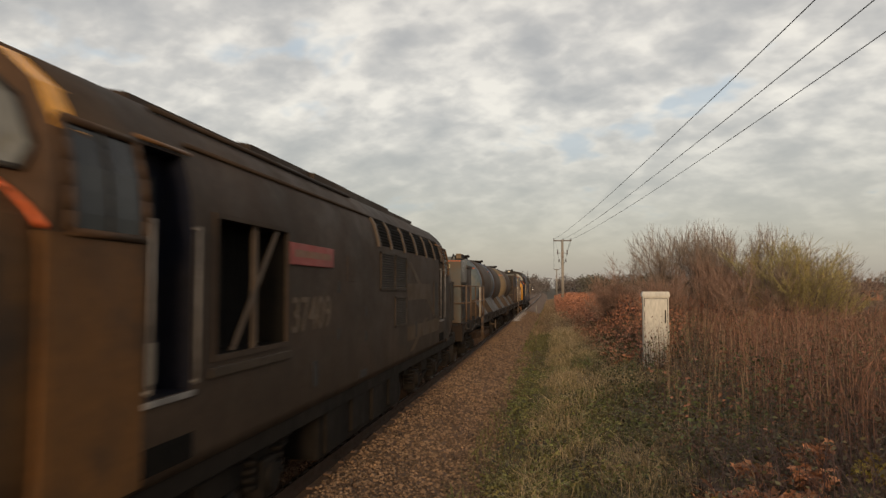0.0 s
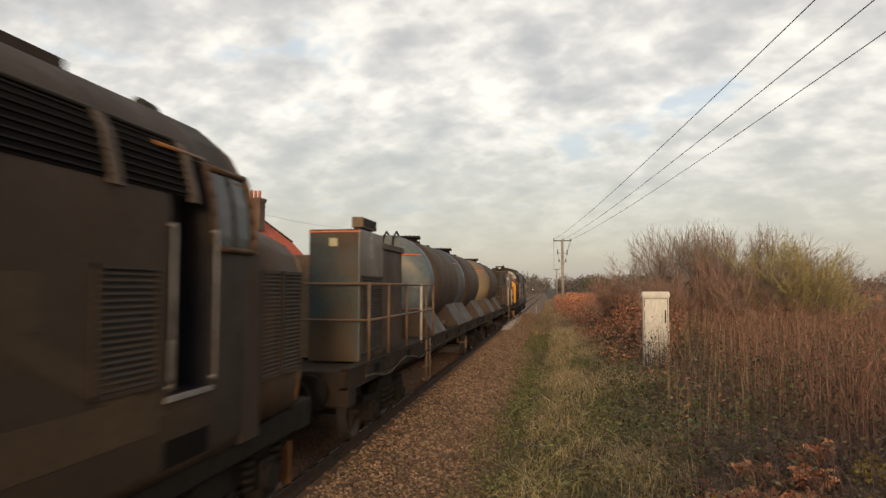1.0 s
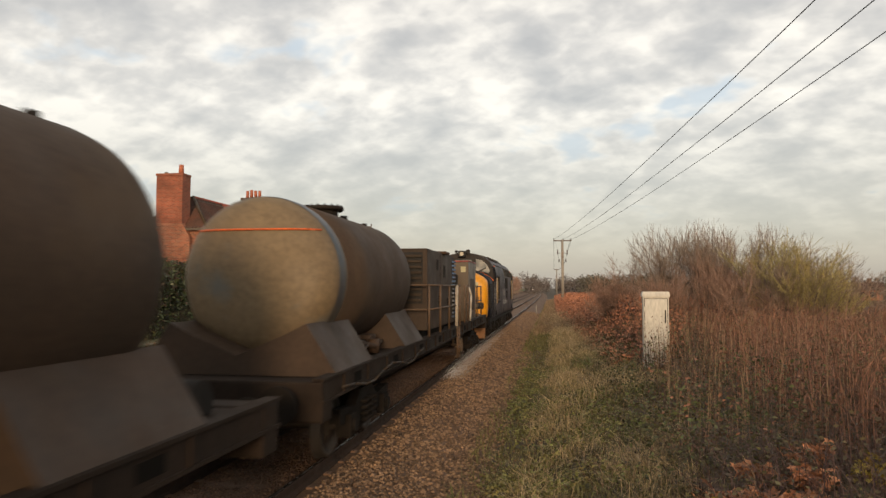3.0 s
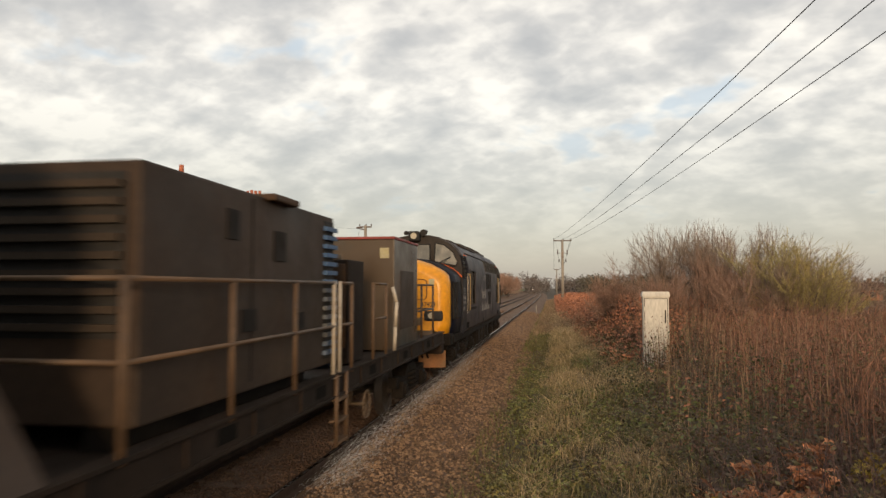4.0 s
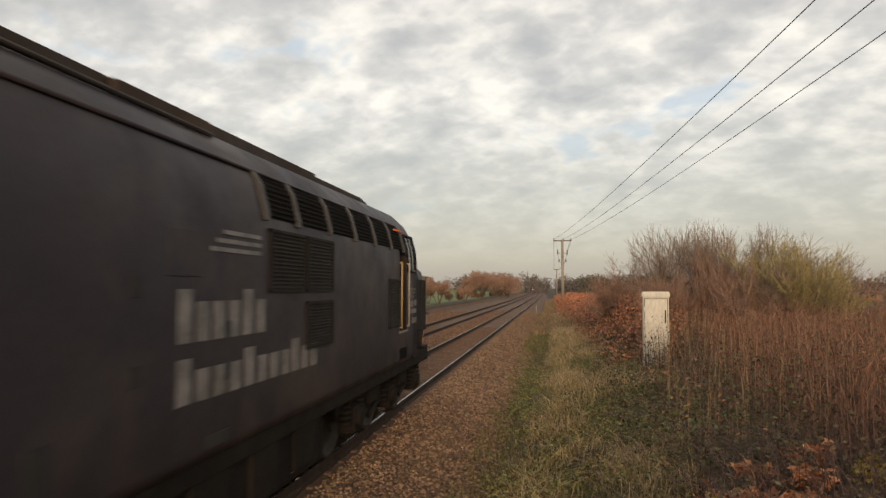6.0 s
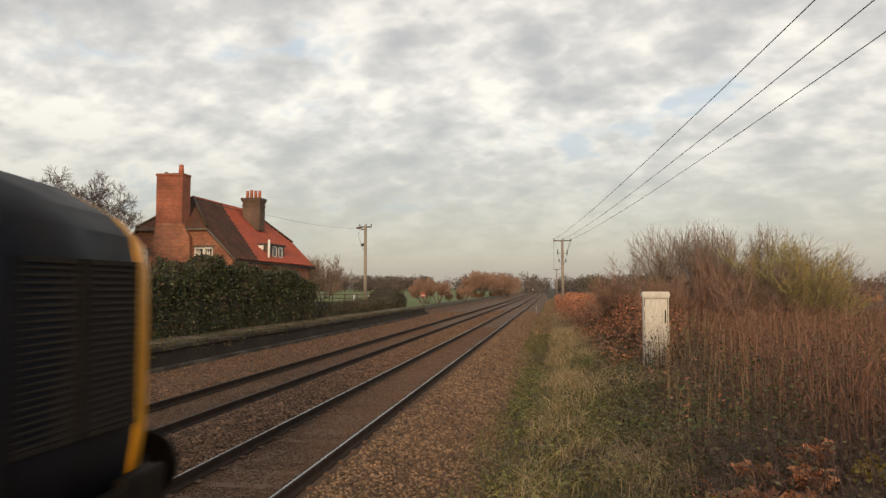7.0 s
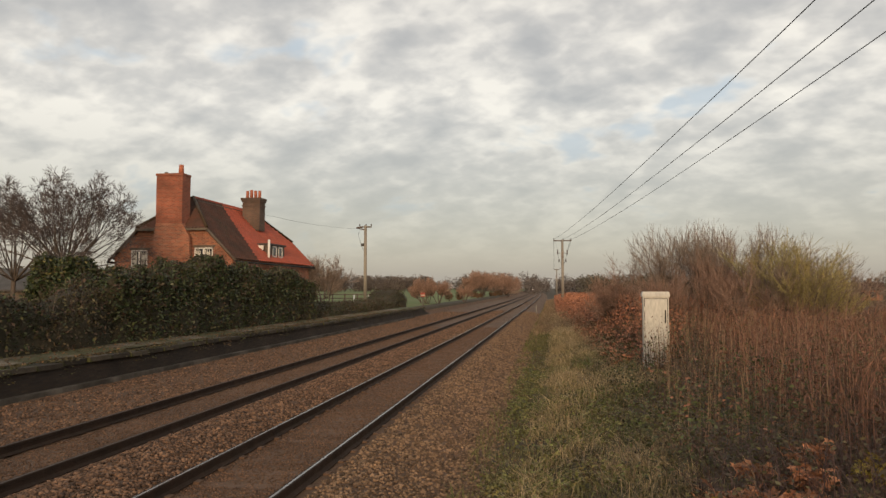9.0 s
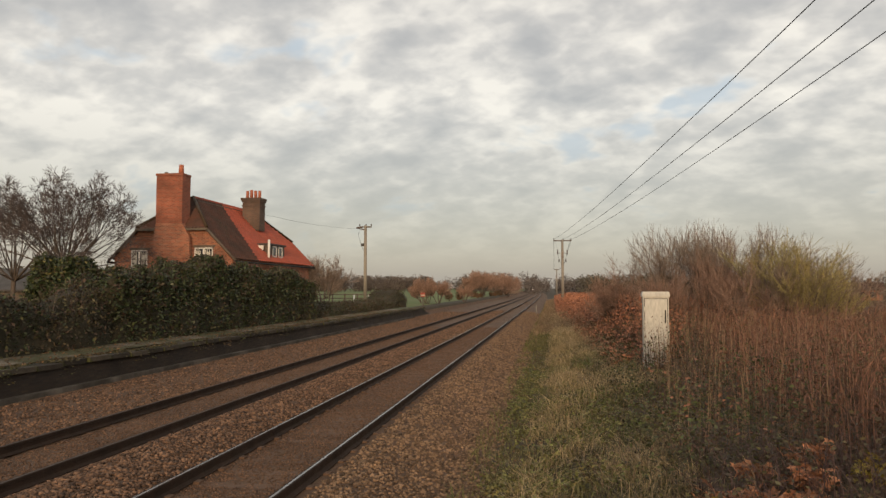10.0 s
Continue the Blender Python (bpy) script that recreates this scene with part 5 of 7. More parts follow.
def blades(P, h, w, lean=0.25, curl=0.3):
    """Bent tapering blades or stems from the points P: two quads each."""
    n = len(P)
    az, la = RNG.uniform(0, 2 * np.pi, n), RNG.uniform(0, 2 * np.pi, n)
    l = RNG.normal(0, lean, n) * h
    side = np.stack([np.cos(az), np.sin(az), 0 * az], 1) * (w / 2)[:, None]
    d = np.stack([np.cos(la), np.sin(la), 0 * la], 1)
    mid = P + d * (l * 0.35)[:, None] + np.stack([0 * h, 0 * h, h * 0.55], 1)
    top = P + d * (l * (1 + curl))[:, None] + np.stack([0 * h, 0 * h, h * (1 - 0.12 * curl)], 1)
    V = np.stack([P - side, P + side, mid + side * 0.75, mid - side * 0.75, top + side * 0.2, top - side * 0.2], 1).reshape(-1, 3)
    b = np.arange(n)[:, None] * 6
    F = np.concatenate([b + np.array([[0, 1, 2, 3]]), b + np.array([[3, 2, 4, 5]])], 0)
    return V, F


def leaves(P, size, flat=0.5):
    """Small kite-shaped leaves at the points P, each turned at random and folded a little."""
    n = len(P)
    a = RNG.normal(size=(n, 3))
    a[:, 2] *= flat
    a /= np.linalg.norm(a, axis=1)[:, None]
    b = np.cross(a, RNG.normal(size=(n, 3)))
    b /= np.linalg.norm(b, axis=1)[:, None]
    nn = np.cross(a, b)
    s = size[:, None]
    V = np.stack([P - a * s, P + b * s * 0.55 + nn * s * 0.15, P + a * s, P - b * s * 0.55 + nn * s * 0.15], 1).reshape(-1, 3)
    return V, np.arange(n)[:, None] * 4 + np.array([[0, 1, 2, 3]])


def prisms(A, B, ra, rb):
    """Three-sided tapering sticks from A to B."""
    A, B = np.asarray(A), np.asarray(B)
    d = B - A
    d /= np.linalg.norm(d, axis=1)[:, None] + 1e-9
    t = np.where(np.abs(d[:, 2:3]) > 0.9, np.array([[1.0, 0, 0]]), np.array([[0, 0, 1.0]]))
    u = np.cross(d, t)
    u /= np.linalg.norm(u, axis=1)[:, None]
    v = np.cross(d, u)
    ring = [np.cos(k * 2.0944) * u + np.sin(k * 2.0944) * v for k in range(3)]
    V = np.stack([A + r * np.asarray(ra)[:, None] for r in ring] + [B + r * np.asarray(rb)[:, None] for r in ring], 1).reshape(-1, 3)
    b = np.arange(len(A))[:, None] * 6
    F = np.concatenate([b + np.array([[k, (k + 1) % 3, 3 + (k + 1) % 3, 3 + k]]) for k in range(3)], 0)
    return V, F


def branches(base, direction, length, radius, levels, rng, spread=0.55, kids=4, up=0.12, keep=0.68):
    """Segments of a bare branching plant: lists of (a, b, ra, rb, level)."""
    out = []

    def grow(p, d, ln, r, lev):
        n = 3 if lev > 0 else 2
        pts = [p]
        for k in range(n):
            d = (d + Vector((rng.gauss(0, 0.13), rng.gauss(0, 0.13), rng.gauss(0, 0.1) + up * 0.5))).normalized()
            q = pts[-1] + d * (ln / n)
            out.append((pts[-1], q, r * (1 - 0.25 * k / n), r * (1 - 0.25 * (k + 1) / n), lev))
            pts.append(q)
            if lev > 0 and (k > 0 or lev < levels):
                for _ in range(max(1, int(kids / n + rng.random()))):
                    dd = (d + Vector((rng.gauss(0, spread), rng.gauss(0, spread), rng.gauss(0, spread * 0.7) + up))).normalized()
                    grow(q, dd, ln * keep * rng.uniform(0.7, 1.15), r * 0.5, lev - 1)
        if lev > 0:
            grow(pts[-1], d, ln * keep, r * 0.66, lev - 1)

    grow(Vector(base), Vector(direction).normalized(), length, radius, levels)
    return out


def segs_ob(name, segs, mat, parent=None, least=0.0):
    A = np.array([s[0][:] for s in segs])
    B = np.array([s[1][:] for s in segs])
    ra, rb = np.maximum([s[2] for s in segs], least), np.maximum([s[3] for s in segs], least * 0.8)
    V, F = prisms(A, B, ra, rb)
    return poly_ob(name, V, F, mat, parent, smooth=True)


def gz(X, Y):
    return np.array([ground_z(x, y) for x, y in zip(X, Y)])


# ---------------------------------------------------------------- platform and its edge
PLAT_X, PLAT_Z = -11.9, 0.52


def build_platform():
    P = thing("platform", "disused low platform, black-stained face and mossy top", "platform", kind="structure")
    bm = bmesh.new()
    add_box(bm, -13.9, PLAT_X - 0.12, -40, 64.5, -0.35, PLAT_Z - 0.12)
    # the ramp at the far end
    v = [bm.verts.new(p) for p in ((-13.9, 64.5, -0.35), (PLAT_X - 0.12, 64.5, -0.35), (PLAT_X - 0.12, 64.5, PLAT_Z - 0.12), (-13.9, 64.5, PLAT_Z - 0.12), (-13.9, 69, -0.35), (PLAT_X - 0.12, 69, -0.35))]
    for q in ((0, 3, 2, 1), (1, 2, 5), (0, 4, 3), (3, 4, 5, 2), (0, 1, 5, 4)):
        bm.faces.new([v[i] for i in q])
    part("retaining_wall", bm, M["platform_brick"], P, "black-stained brick retaining wall")
    # uneven top of earth and moss
    ys, xs = np.arange(-40, 64.6, 0.5), np.arange(-14.0, PLAT_X - 0.6, 0.19)
    V = [(x, y, PLAT_Z + 0.03 * noise.noise((x * 1.5, y * 0.7, 3)) + 0.03 * sstep(-12.8, -13.8, x)) for y in ys for x in xs]
    n = len(xs)
    F = [(j * n + i, j * n + i + 1, (j + 1) * n + i + 1, (j + 1) * n + i) for j in range(len(ys) - 1) for i in range(n - 1)]
    poly_ob("platform_surface", V, F, M["concrete"], P, smooth=True)
    # coping slabs
    me = None
    rng = random.Random(3)
    for k in range(116):
        y = -40 + k * 0.9
        if me is None:
            ob = part("coping_slab", box(-0.62, 0.0, 0.0, 0.885, -0.13, 0.0, 0.015), M["coping"], P)
            me = ob.data
        else:
            ob = new("coping_slab", me)
            ob.parent = P
        ob.matrix_basis = pose(PLAT_X + rng.uniform(-0.05, 0.03), y, PLAT_Z + 0.012 + rng.uniform(-0.03, 0.012), rng.uniform(-0.9, 0.9), rng.uniform(-2.0, 1.0), rng.uniform(-0.8, 0.8))
    # pale concrete duct along the foot
    bm = bmesh.new()
    add_box(bm, PLAT_X - 0.13, PLAT_X + 0.05, -40, 60, -0.3, -0.10, 0.02)
    part("cable_duct", bm, M["duct"], P, "pale concrete duct along the platform foot")
    return P


M["coping"] = material("mossy_coping", (0.06, 0.048, 0.035), (0.026, 0.022, 0.018), 0.92, scale=1.6, fine=18, bump=0.7, c3=(0.05, 0.052, 0.018), c3_scale=0.9, c3_at=0.52, obj_random=0.5)
M["duct"] = material("dirty_pale_concrete", (0.125, 0.11, 0.095), (0.05, 0.043, 0.036), 0.9, scale=1.0, fine=20, bump=0.3, c3=(0.035, 0.03, 0.025), c3_scale=0.6, c3_at=0.5)
build_platform()
# moss and dead growth hanging over the coping edge
n = 16000
P_ = np.stack([PLAT_X + RNG.uniform(-0.5, 0.06, n), -2 + 60 * RNG.random(n) ** 1.3 + 8, np.full(n, PLAT_Z)], 1)
P_ = P_[np.array([noise.noise((p[0] * 1.5, p[1] * 0.9, 5.0)) for p in P_]) + RNG.normal(0, 0.1, n) > 0.02]
P_[:, 2] += np.where(P_[:, 0] > PLAT_X, RNG.uniform(-0.32, 0.03, len(P_)), RNG.uniform(0.0, 0.05, len(P_)))
tagged(poly_ob("moss", *leaves(P_, RNG.uniform(0.02, 0.05, len(P_)), 0.4), M["bramble"]), "dark moss and dead growth over the coping edge", "moss", kind="stuff")
# leaf litter and pale bare patches on the platform
n = 3500
P_ = np.stack([RNG.uniform(-13.8, -12.0, n), RNG.uniform(8, 55, n), np.full(n, PLAT_Z + 0.05)], 1)
tagged(poly_ob("leaf_litter", *leaves(P_, RNG.uniform(0.015, 0.04, n), 0.15), M["litter"]), "pale fallen leaves scattered along the old platform", "leaf litter", kind="stuff")

# ---------------------------------------------------------------- the house
HX, HY0, HY1 = -21.4, 37.1, 49.7          # ridge line, near and far gable
H_HALF, H_EAVE, H_RIDGE, H_HIP, H_HIPHALF, H_SET = 3.62, 4.12, 7.75, 5.79, 1.96, 2.2

SHADE_RIDGE, SHADE_EAVE = 42.7, 40.0


def roof_slope(parent, s):
    """One long slope with clipped ends, in rows of wavy clay tiles."""
    rows, cols = 19, 336
    run_ = H_HALF + 0.28
    V, F = [], []
    for r in range(rows):
        for e in (0, 1):
            f = (r + e) / rows
            x = HX + s * run_ * (1 - f)
            z = H_RIDGE - run_ * (1 - f) + (0.12 if e == 0 else 0.0) + 0.03
            over = max(0.0, (z - H_HIP) / (H_RIDGE - H_HIP)) * H_SET
            ya, yb = HY0 - 0.22 + over, HY1 + 0.22 - over
            for c in range(cols + 1):
                y = ya + (yb - ya) * c / cols
                V.append((x, y, z + 0.045 * math.sin(y * 2 * math.pi / 0.30)))
    w = cols + 1
    for r in range(rows * 2 - 1):
        for c in range(cols):
            F.append((r * w + c, r * w + c + 1, (r + 1) * w + c + 1, (r + 1) * w + c))
    ob = poly_ob("roof_slope", V, F, M["roof_tile"], parent)
    # a slanting shadow over the near half, painted in as darker brown tiles
    ob.data.materials.append(M["roof_dark"])
    for f in ob.data.polygons:
        if f.center.y < SHADE_RIDGE + (SHADE_EAVE - SHADE_RIDGE) * (H_RIDGE - f.center.z) / run_:
            f.material_index = 1
    return ob


def build_house():
    H = thing("house", "red brick cottage with half-hipped clay tile roof", "house")
    # walls with openings cut as recesses in a thick shell
    bm = bmesh.new()
    g = [(-H_HALF, 0.2), (H_HALF, 0.2), (H_HALF, H_EAVE), (H_HIPHALF, H_HIP), (-H_HIPHALF, H_HIP), (-H_HALF, H_EAVE)]
    for y0, y1 in ((HY0, HY0 + 0.3), (HY1 - 0.3, HY1)):
        add_loft(bm, [[(HX + a, y, b) for a, b in g] for y in (y0, y1)], smooth=False)
    for s in (-1, 1):
        add_box(bm, *sorted((HX + s * (H_HALF - 0.3), HX + s * H_HALF)), HY0 + 0.3, HY1 - 0.3, 0.2, H_EAVE)
    bmesh.ops.recalc_face_normals(bm, faces=bm.faces[:])
    part("wall", bm, M["house_brick"], H)
    roof = part("roof_deck", box(HX - 0.3, HX + 0.3, HY0 + H_SET, HY1 - H_SET, H_RIDGE - 0.45, H_RIDGE - 0.12), M["timber"], H)
    for s in (-1, 1):
        roof_slope(H, s)
    for ya, yb, d in ((HY0, HY0 + H_SET, -1), (HY1, HY1 - H_SET, 1)):     # the small hips
        V, F = [], []
        rows, cols = 12, 40
        for r in range(rows):
            for e in (0, 1):
                f = (r + e) / rows
                z = H_HIP - 0.12 + (H_RIDGE - H_HIP + 0.12) * f + (0.05 if e == 0 else 0.01) + 0.03
                hw = (H_HIPHALF + 0.2) * (1 - f)
                y = (ya + d * 0.25) * (1 - f) + yb * f
                for c in range(cols + 1):
                    x = HX - hw + 2 * hw * c / cols
                    V.append((x, y, z + 0.02 * math.sin(x * 26)))
        w = cols + 1
        F = [(r * w + c, r * w + c + 1, (r + 1) * w + c + 1, (r + 1) * w + c) for r in range(rows * 2 - 1) for c in range(cols)]
        # the hip's shade is put into the darker tile colour
        poly_ob("roof_hip", V, F, M["roof_dark"], H)
        bm = bmesh.new()
        add_box(bm, HX - H_HIPHALF - 0.25, HX + H_HIPHALF + 0.25, ya + d * 0.26 - 0.05, ya + d * 0.26 + 0.05, H_HIP - 0.2, H_HIP - 0.06)
        part("eaves_board", bm, M["timber"], H)
        bm = bmesh.new()
        for s in (-1, 1):
            add_tube(bm, (HX + s * (H_HIPHALF + 0.2), ya + d * 0.25, H_HIP - 0.02), (HX, yb, H_RIDGE + 0.08), 0.09, seg=8)
        part("hip_ridge", bm, M["band_tan"], H, "pale ridge tiles along the hip")
        for s in (-1, 1):
            part("verge_board", tube((HX + s * (H_HALF + 0.26), ya + d * 0.2, H_EAVE - 0.24), (HX + s * (H_HIPHALF + 0.1), ya + d * 0.2, H_HIP - 0.06), 0.08, seg=4), M["timber"], H)
    bm = bmesh.new()
    for k in range(24):
        y0 = HY0 + H_SET + k * 0.343
        add_tube(bm, (HX, y0, H_RIDGE + 0.03), (HX, y0 + 0.335, H_RIDGE + 0.03), 0.12, 0.11, seg=8)
    part("ridge_tiles", bm, M["roof_tile"], H)
    for s in (-1, 1):
        part("gutter", tube((HX + s * (H_HALF + 0.3), HY0 - 0.2, H_EAVE - 0.3), (HX + s * (H_HALF + 0.3), HY1 + 0.2, H_EAVE - 0.3), 0.06, seg=8), M["black"], H)
    # gable chimney breast: broad foot, shoulders, tall stack
    bm = bmesh.new()
    x0, x1, y0 = -22.3, -20.72, HY0 - 0.34
    b2 = bmesh.new()
    v0 = [(x0 - 0.12, 0.2), (x1 + 0.5, 0.2), (x1 + 0.5, 5.2), (x1 + 0.02, 6.0), (x0, 6.0), (x0 - 0.12, 5.2)]
    add_loft(b2, [[(a, y, b) for a, b in v0] for y in (y0, HY0 - 0.002)], smooth=False)
    bmesh.ops.recalc_face_normals(b2, faces=b2.faces[:])
    part("chimney_breast", b2, M["house_brick"], H, "broad brick chimney breast")
    add_box(bm, x0, x1 + 0.02, y0 + 0.003, HY0 + 0.55, 6.0, 8.72)
    bmesh.ops.recalc_face_normals(bm, faces=bm.faces[:])
    ch = part("chimney", bm, M["chimney_brick"], H, "tall plain red brick chimney stack")
    bm = bmesh.new()
    add_box(bm, x0 - 0.04, x1 + 0.04, y0 - 0.04, HY0 + 0.59, 8.72, 8.86, 0.02)
    part("chimney_cap", bm, M["chimney_brick"], ch)
    part("chimney_pot", tube((x1 - 0.32, HY0 + 0.1, 8.85), (x1 - 0.32, HY0 + 0.1, 9.40), 0.15, 0.13, 14), M["pot"], ch)
    part("chimney_cowl", tube((x0 + 0.35, HY0 + 0.1, 8.85), (x0 + 0.35, HY0 + 0.1, 9.0), 0.16, 0.09, 12), M["letter_tan"], ch)
    # ridge chimney with four pots
    bm = bmesh.new()
    cx0, cx1, cy0, cy1 = -20.72, -19.5, 44.6, 45.5
    add_box(bm, cx0, cx1, cy0, cy1, 6.2, 8.15)
    add_box(bm, cx0 - 0.06, cx1 + 0.06, cy0 - 0.06, cy1 + 0.06, 8.15, 8.28)
    add_box(bm, cx0 - 0.1, cx1 + 0.1, cy0 - 0.1, cy1 + 0.1, 8.28, 8.42)
    add_box(bm, cx0 - 0.04, cx1 + 0.04, cy0 - 0.04, cy1 + 0.04, 7.85, 7.93)
    ch2 = part("chimney", bm, M["dark_brick"], H, "dark brick ridge chimney with four pots")
    for k in range(4):
        part("chimney_pot", tube((cx0 + 0.17 + k * 0.29, cy0 + 0.4, 8.41), (cx0 + 0.17 + k * 0.29, cy0 + 0.4, 8.95 + 0.06 * (k == 1)), 0.11, 0.10, 12), M["pot"], ch2)
    # gable windows
    for xa, xb, za, zb in ((-20.05, -18.95, 3.55, 4.62), (-23.95, -22.95, 3.3, 4.5)):
        w = part("window", box(xa, xb, HY0 - 0.02, HY0 + 0.02, za, zb), M["window_glass"], H, "white casement window with pale curtains")
        bm = bmesh.new()
        for a, b, c, d in ((xa, xb, za, za + 0.06), (xa, xb, zb - 0.06, zb), (xa, xa + 0.06, za, zb), (xb - 0.06, xb, za, zb), ((xa + xb) / 2 - 0.05, (xa + xb) / 2 + 0.05, za, zb)):
            add_box(bm, a, b, HY0 - 0.06, HY0 + 0.01, c, d)
        part("window_frame", bm, M["frame_white"], w)
        bm = bmesh.new()
        for a, b in ((xa + 0.08, xa + 0.36), (xa + 0.62, xa + 0.95)):
            n_ = 8
            for k in range(n_):
                add_box(bm, a + (b - a) * k / n_, a + (b - a) * (k + 0.8) / n_, HY0 - 0.035 - 0.008 * (k % 2), HY0 - 0.022, za + 0.06, zb - 0.08 - 0.1 * (k % 3))
        part("curtain", bm, M["curtain"], w)
        part("lintel", box(xa - 0.12, xb + 0.12, HY0 - 0.03, HY0 + 0.01, zb + 0.01, zb + 0.15), M["timber"], w)
        part("window_sill", box(xa - 0.06, xb + 0.06, HY0 - 0.12, HY0 + 0.01, za - 0.07, za - 0.005), M["frame_white"], w)
    # dormer on the long slope
    bm = bmesh.new()
    add_box(bm, -19.4, -17.95, 42.6, 45.2, 4.0, 5.10)
    d = part("dormer", bm, M["timber"], H, "small flat dormer with white windows")
    part("dormer_roof", box(-19.6, -17.85, 42.5, 45.3, 5.10, 5.2), M["slate"], d)
    for y0 in (43.1, 44.1):
        bm = bmesh.new()
        add_box(bm, -17.96, -17.92, y0, y0 + 0.65, 4.35, 5.0)
        part("dormer_window", bm, M["window_glass"], d)
        bm = bmesh.new()
        for a, b, c, e in ((y0, y0 + 0.65, 4.33, 4.39), (y0, y0 + 0.65, 4.98, 5.04), (y0, y0 + 0.05, 4.33, 5.04), (y0 + 0.6, y0 + 0.65, 4.33, 5.04)):
            add_box(bm, -17.95, -17.89, a, b, c, e)
        part("window_frame", bm, M["frame_white"], d)
    part("flashing", box(-18.9, -18.2, 42.3, 42.34, 4.75, 5.05), M["frame_white"], d)
    part("flue_pipe", tube((-17.85, 42.35, 3.6), (-17.85, 42.35, 5.42), 0.075, seg=12), M["frame_white"], H, "white flue pipe")
    return H


build_house()

# a long low shed behind the hedge
S = thing("shed", "low shed with a grey sheet roof", "shed")
part("shed_wall", box(-46, -27.4, 35, 42, 0.2, 2.3), M["timber"], S)
bm = bmesh.new()
add_loft(bm, [[(x, 34.6, 2.25), (x, 38.5, 3.55), (x, 42.4, 2.25), (x, 42.4, 2.15), (x, 38.5, 3.43), (x, 34.6, 2.15)] for x in (-46.3, -27.1)], smooth=False)
bmesh.ops.recalc_face_normals(bm, faces=bm.faces[:])
part("shed_roof", bm, M["slate"], S)


# ---------------------------------------------------------------- ivy hedge
def lumpy(name, x0, x1, y0, y1, h, seed, parent, k=1.0):
    """The woody inside of a hedge as a lumpy ridge, coloured dark for shade."""
    V, F = [], []
    ys = np.arange(y0, y1 + 0.01, 0.4)
    for y in ys:
        e = min(1.0, (y - y0 + 0.3) / 0.8, (y1 - y + 0.3) / 0.8) ** 0.5
        for i in range(13):
            a = math.pi * i / 12
            r = 1 + 0.24 * noise.noise((i * 0.6, y * 0.55, seed)) + 0.12 * noise.noise((i * 2, y * 2.1, seed))
            cx, hw = (x0 + x1) / 2, (x1 - x0) / 2
            c, s_ = math.cos(a), math.sin(a)
            V.append((cx + hw * e * r * math.copysign(abs(c) ** 0.6, c), y, 0.3 + (h(y) * e * r) * abs(s_) ** 0.55))
    F = [(j * 13 + i, j * 13 + i + 1, (j + 1) * 13 + i + 1, (j + 1) * 13 + i) for j in range(len(ys) - 1) for i in range(12)]
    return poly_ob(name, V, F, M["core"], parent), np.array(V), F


def hedge(name, label, x0, x1, y0, y1, h, seed, n, size, mats):
    H = thing(name, label, "hedge")
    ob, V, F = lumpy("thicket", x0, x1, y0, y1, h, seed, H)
    F = np.array(F)
    for m, share in mats:
        k = int(n * share)
        f = F[RNG.integers(0, len(F), k)]
        a, b = RNG.random((k, 1)), RNG.random((k, 1))
        p = (V[f[:, 0]] * (1 - a) + V[f[:, 1]] * a) * (1 - b) + (V[f[:, 3]] * (1 - a) + V[f[:, 2]] * a) * b
        p += RNG.normal(0, 0.09, p.shape) + np.array([[0.03, 0, 0.02]])
        ob = poly_ob("foliage", *leaves(p, RNG.uniform(0.6, 1.3, k) * size, 0.8), m, H)
        ob["kind"] = "stuff"
    # sprigs that break the outline
    top = V[V[:, 2] > np.array([0.3 + h(y) * 0.8 for y in V[:, 1]])]
    p = top[RNG.integers(0, len(top), n // 22)] + RNG.normal(0, 0.1, (n // 22, 3))
    sp = poly_ob("sprig", *blades(p, RNG.uniform(0.12, 0.4, len(p)), np.full(len(p), 0.010), 0.5), M["twig_dark"], H)
    sp["kind"] = "stuff"
    return H


hedge("ivy_hedge", "thick dark green ivy hedge beside the old platform", -16.0, -13.75, 20.3, 39.6,
      lambda y: 2.35 + 0.4 * sstep(23.5, 25.5, y) + 0.15 * math.sin(y * 0.9) + 0.35 * sstep(25, 26.2, y) * sstep(29, 27.5, y), 1.0, 56000, 0.07,
      ((M["hedge"], 0.68), (M["bramble"], 0.2), (M["hedge_brown"], 0.12)))
hedge("brown_hedge", "straggly brown and green hedge along the platform", -15.6, -13.9, 2.0, 21.2, lambda y: 1.7 + 0.2 * math.sin(y * 1.3), 4.0, 26000, 0.055,
      ((M["bramble"], 0.5), (M["hedge_brown"], 0.35), (M["hedge"], 0.15)))
hedge("ivy_bush", "tall ivy-covered bush at the hedge end", -19.2, -17.4, 22.8, 25.6, lambda y: 3.0, 9.0, 14000, 0.08, ((M["hedge"], 0.85), (M["grass_green"], 0.15)))
hedge("dark_shrubs", "low bramble thicket past the hedge end", -17.0, -13.9, 39.8, 66, lambda y: 0.8 + 0.15 * math.sin(y * 0.7) + 0.8 * sstep(60, 64, y), 13.0, 26000, 0.055, ((M["bramble"], 0.55), (M["hedge_brown"], 0.25), (M["hedge"], 0.2)))


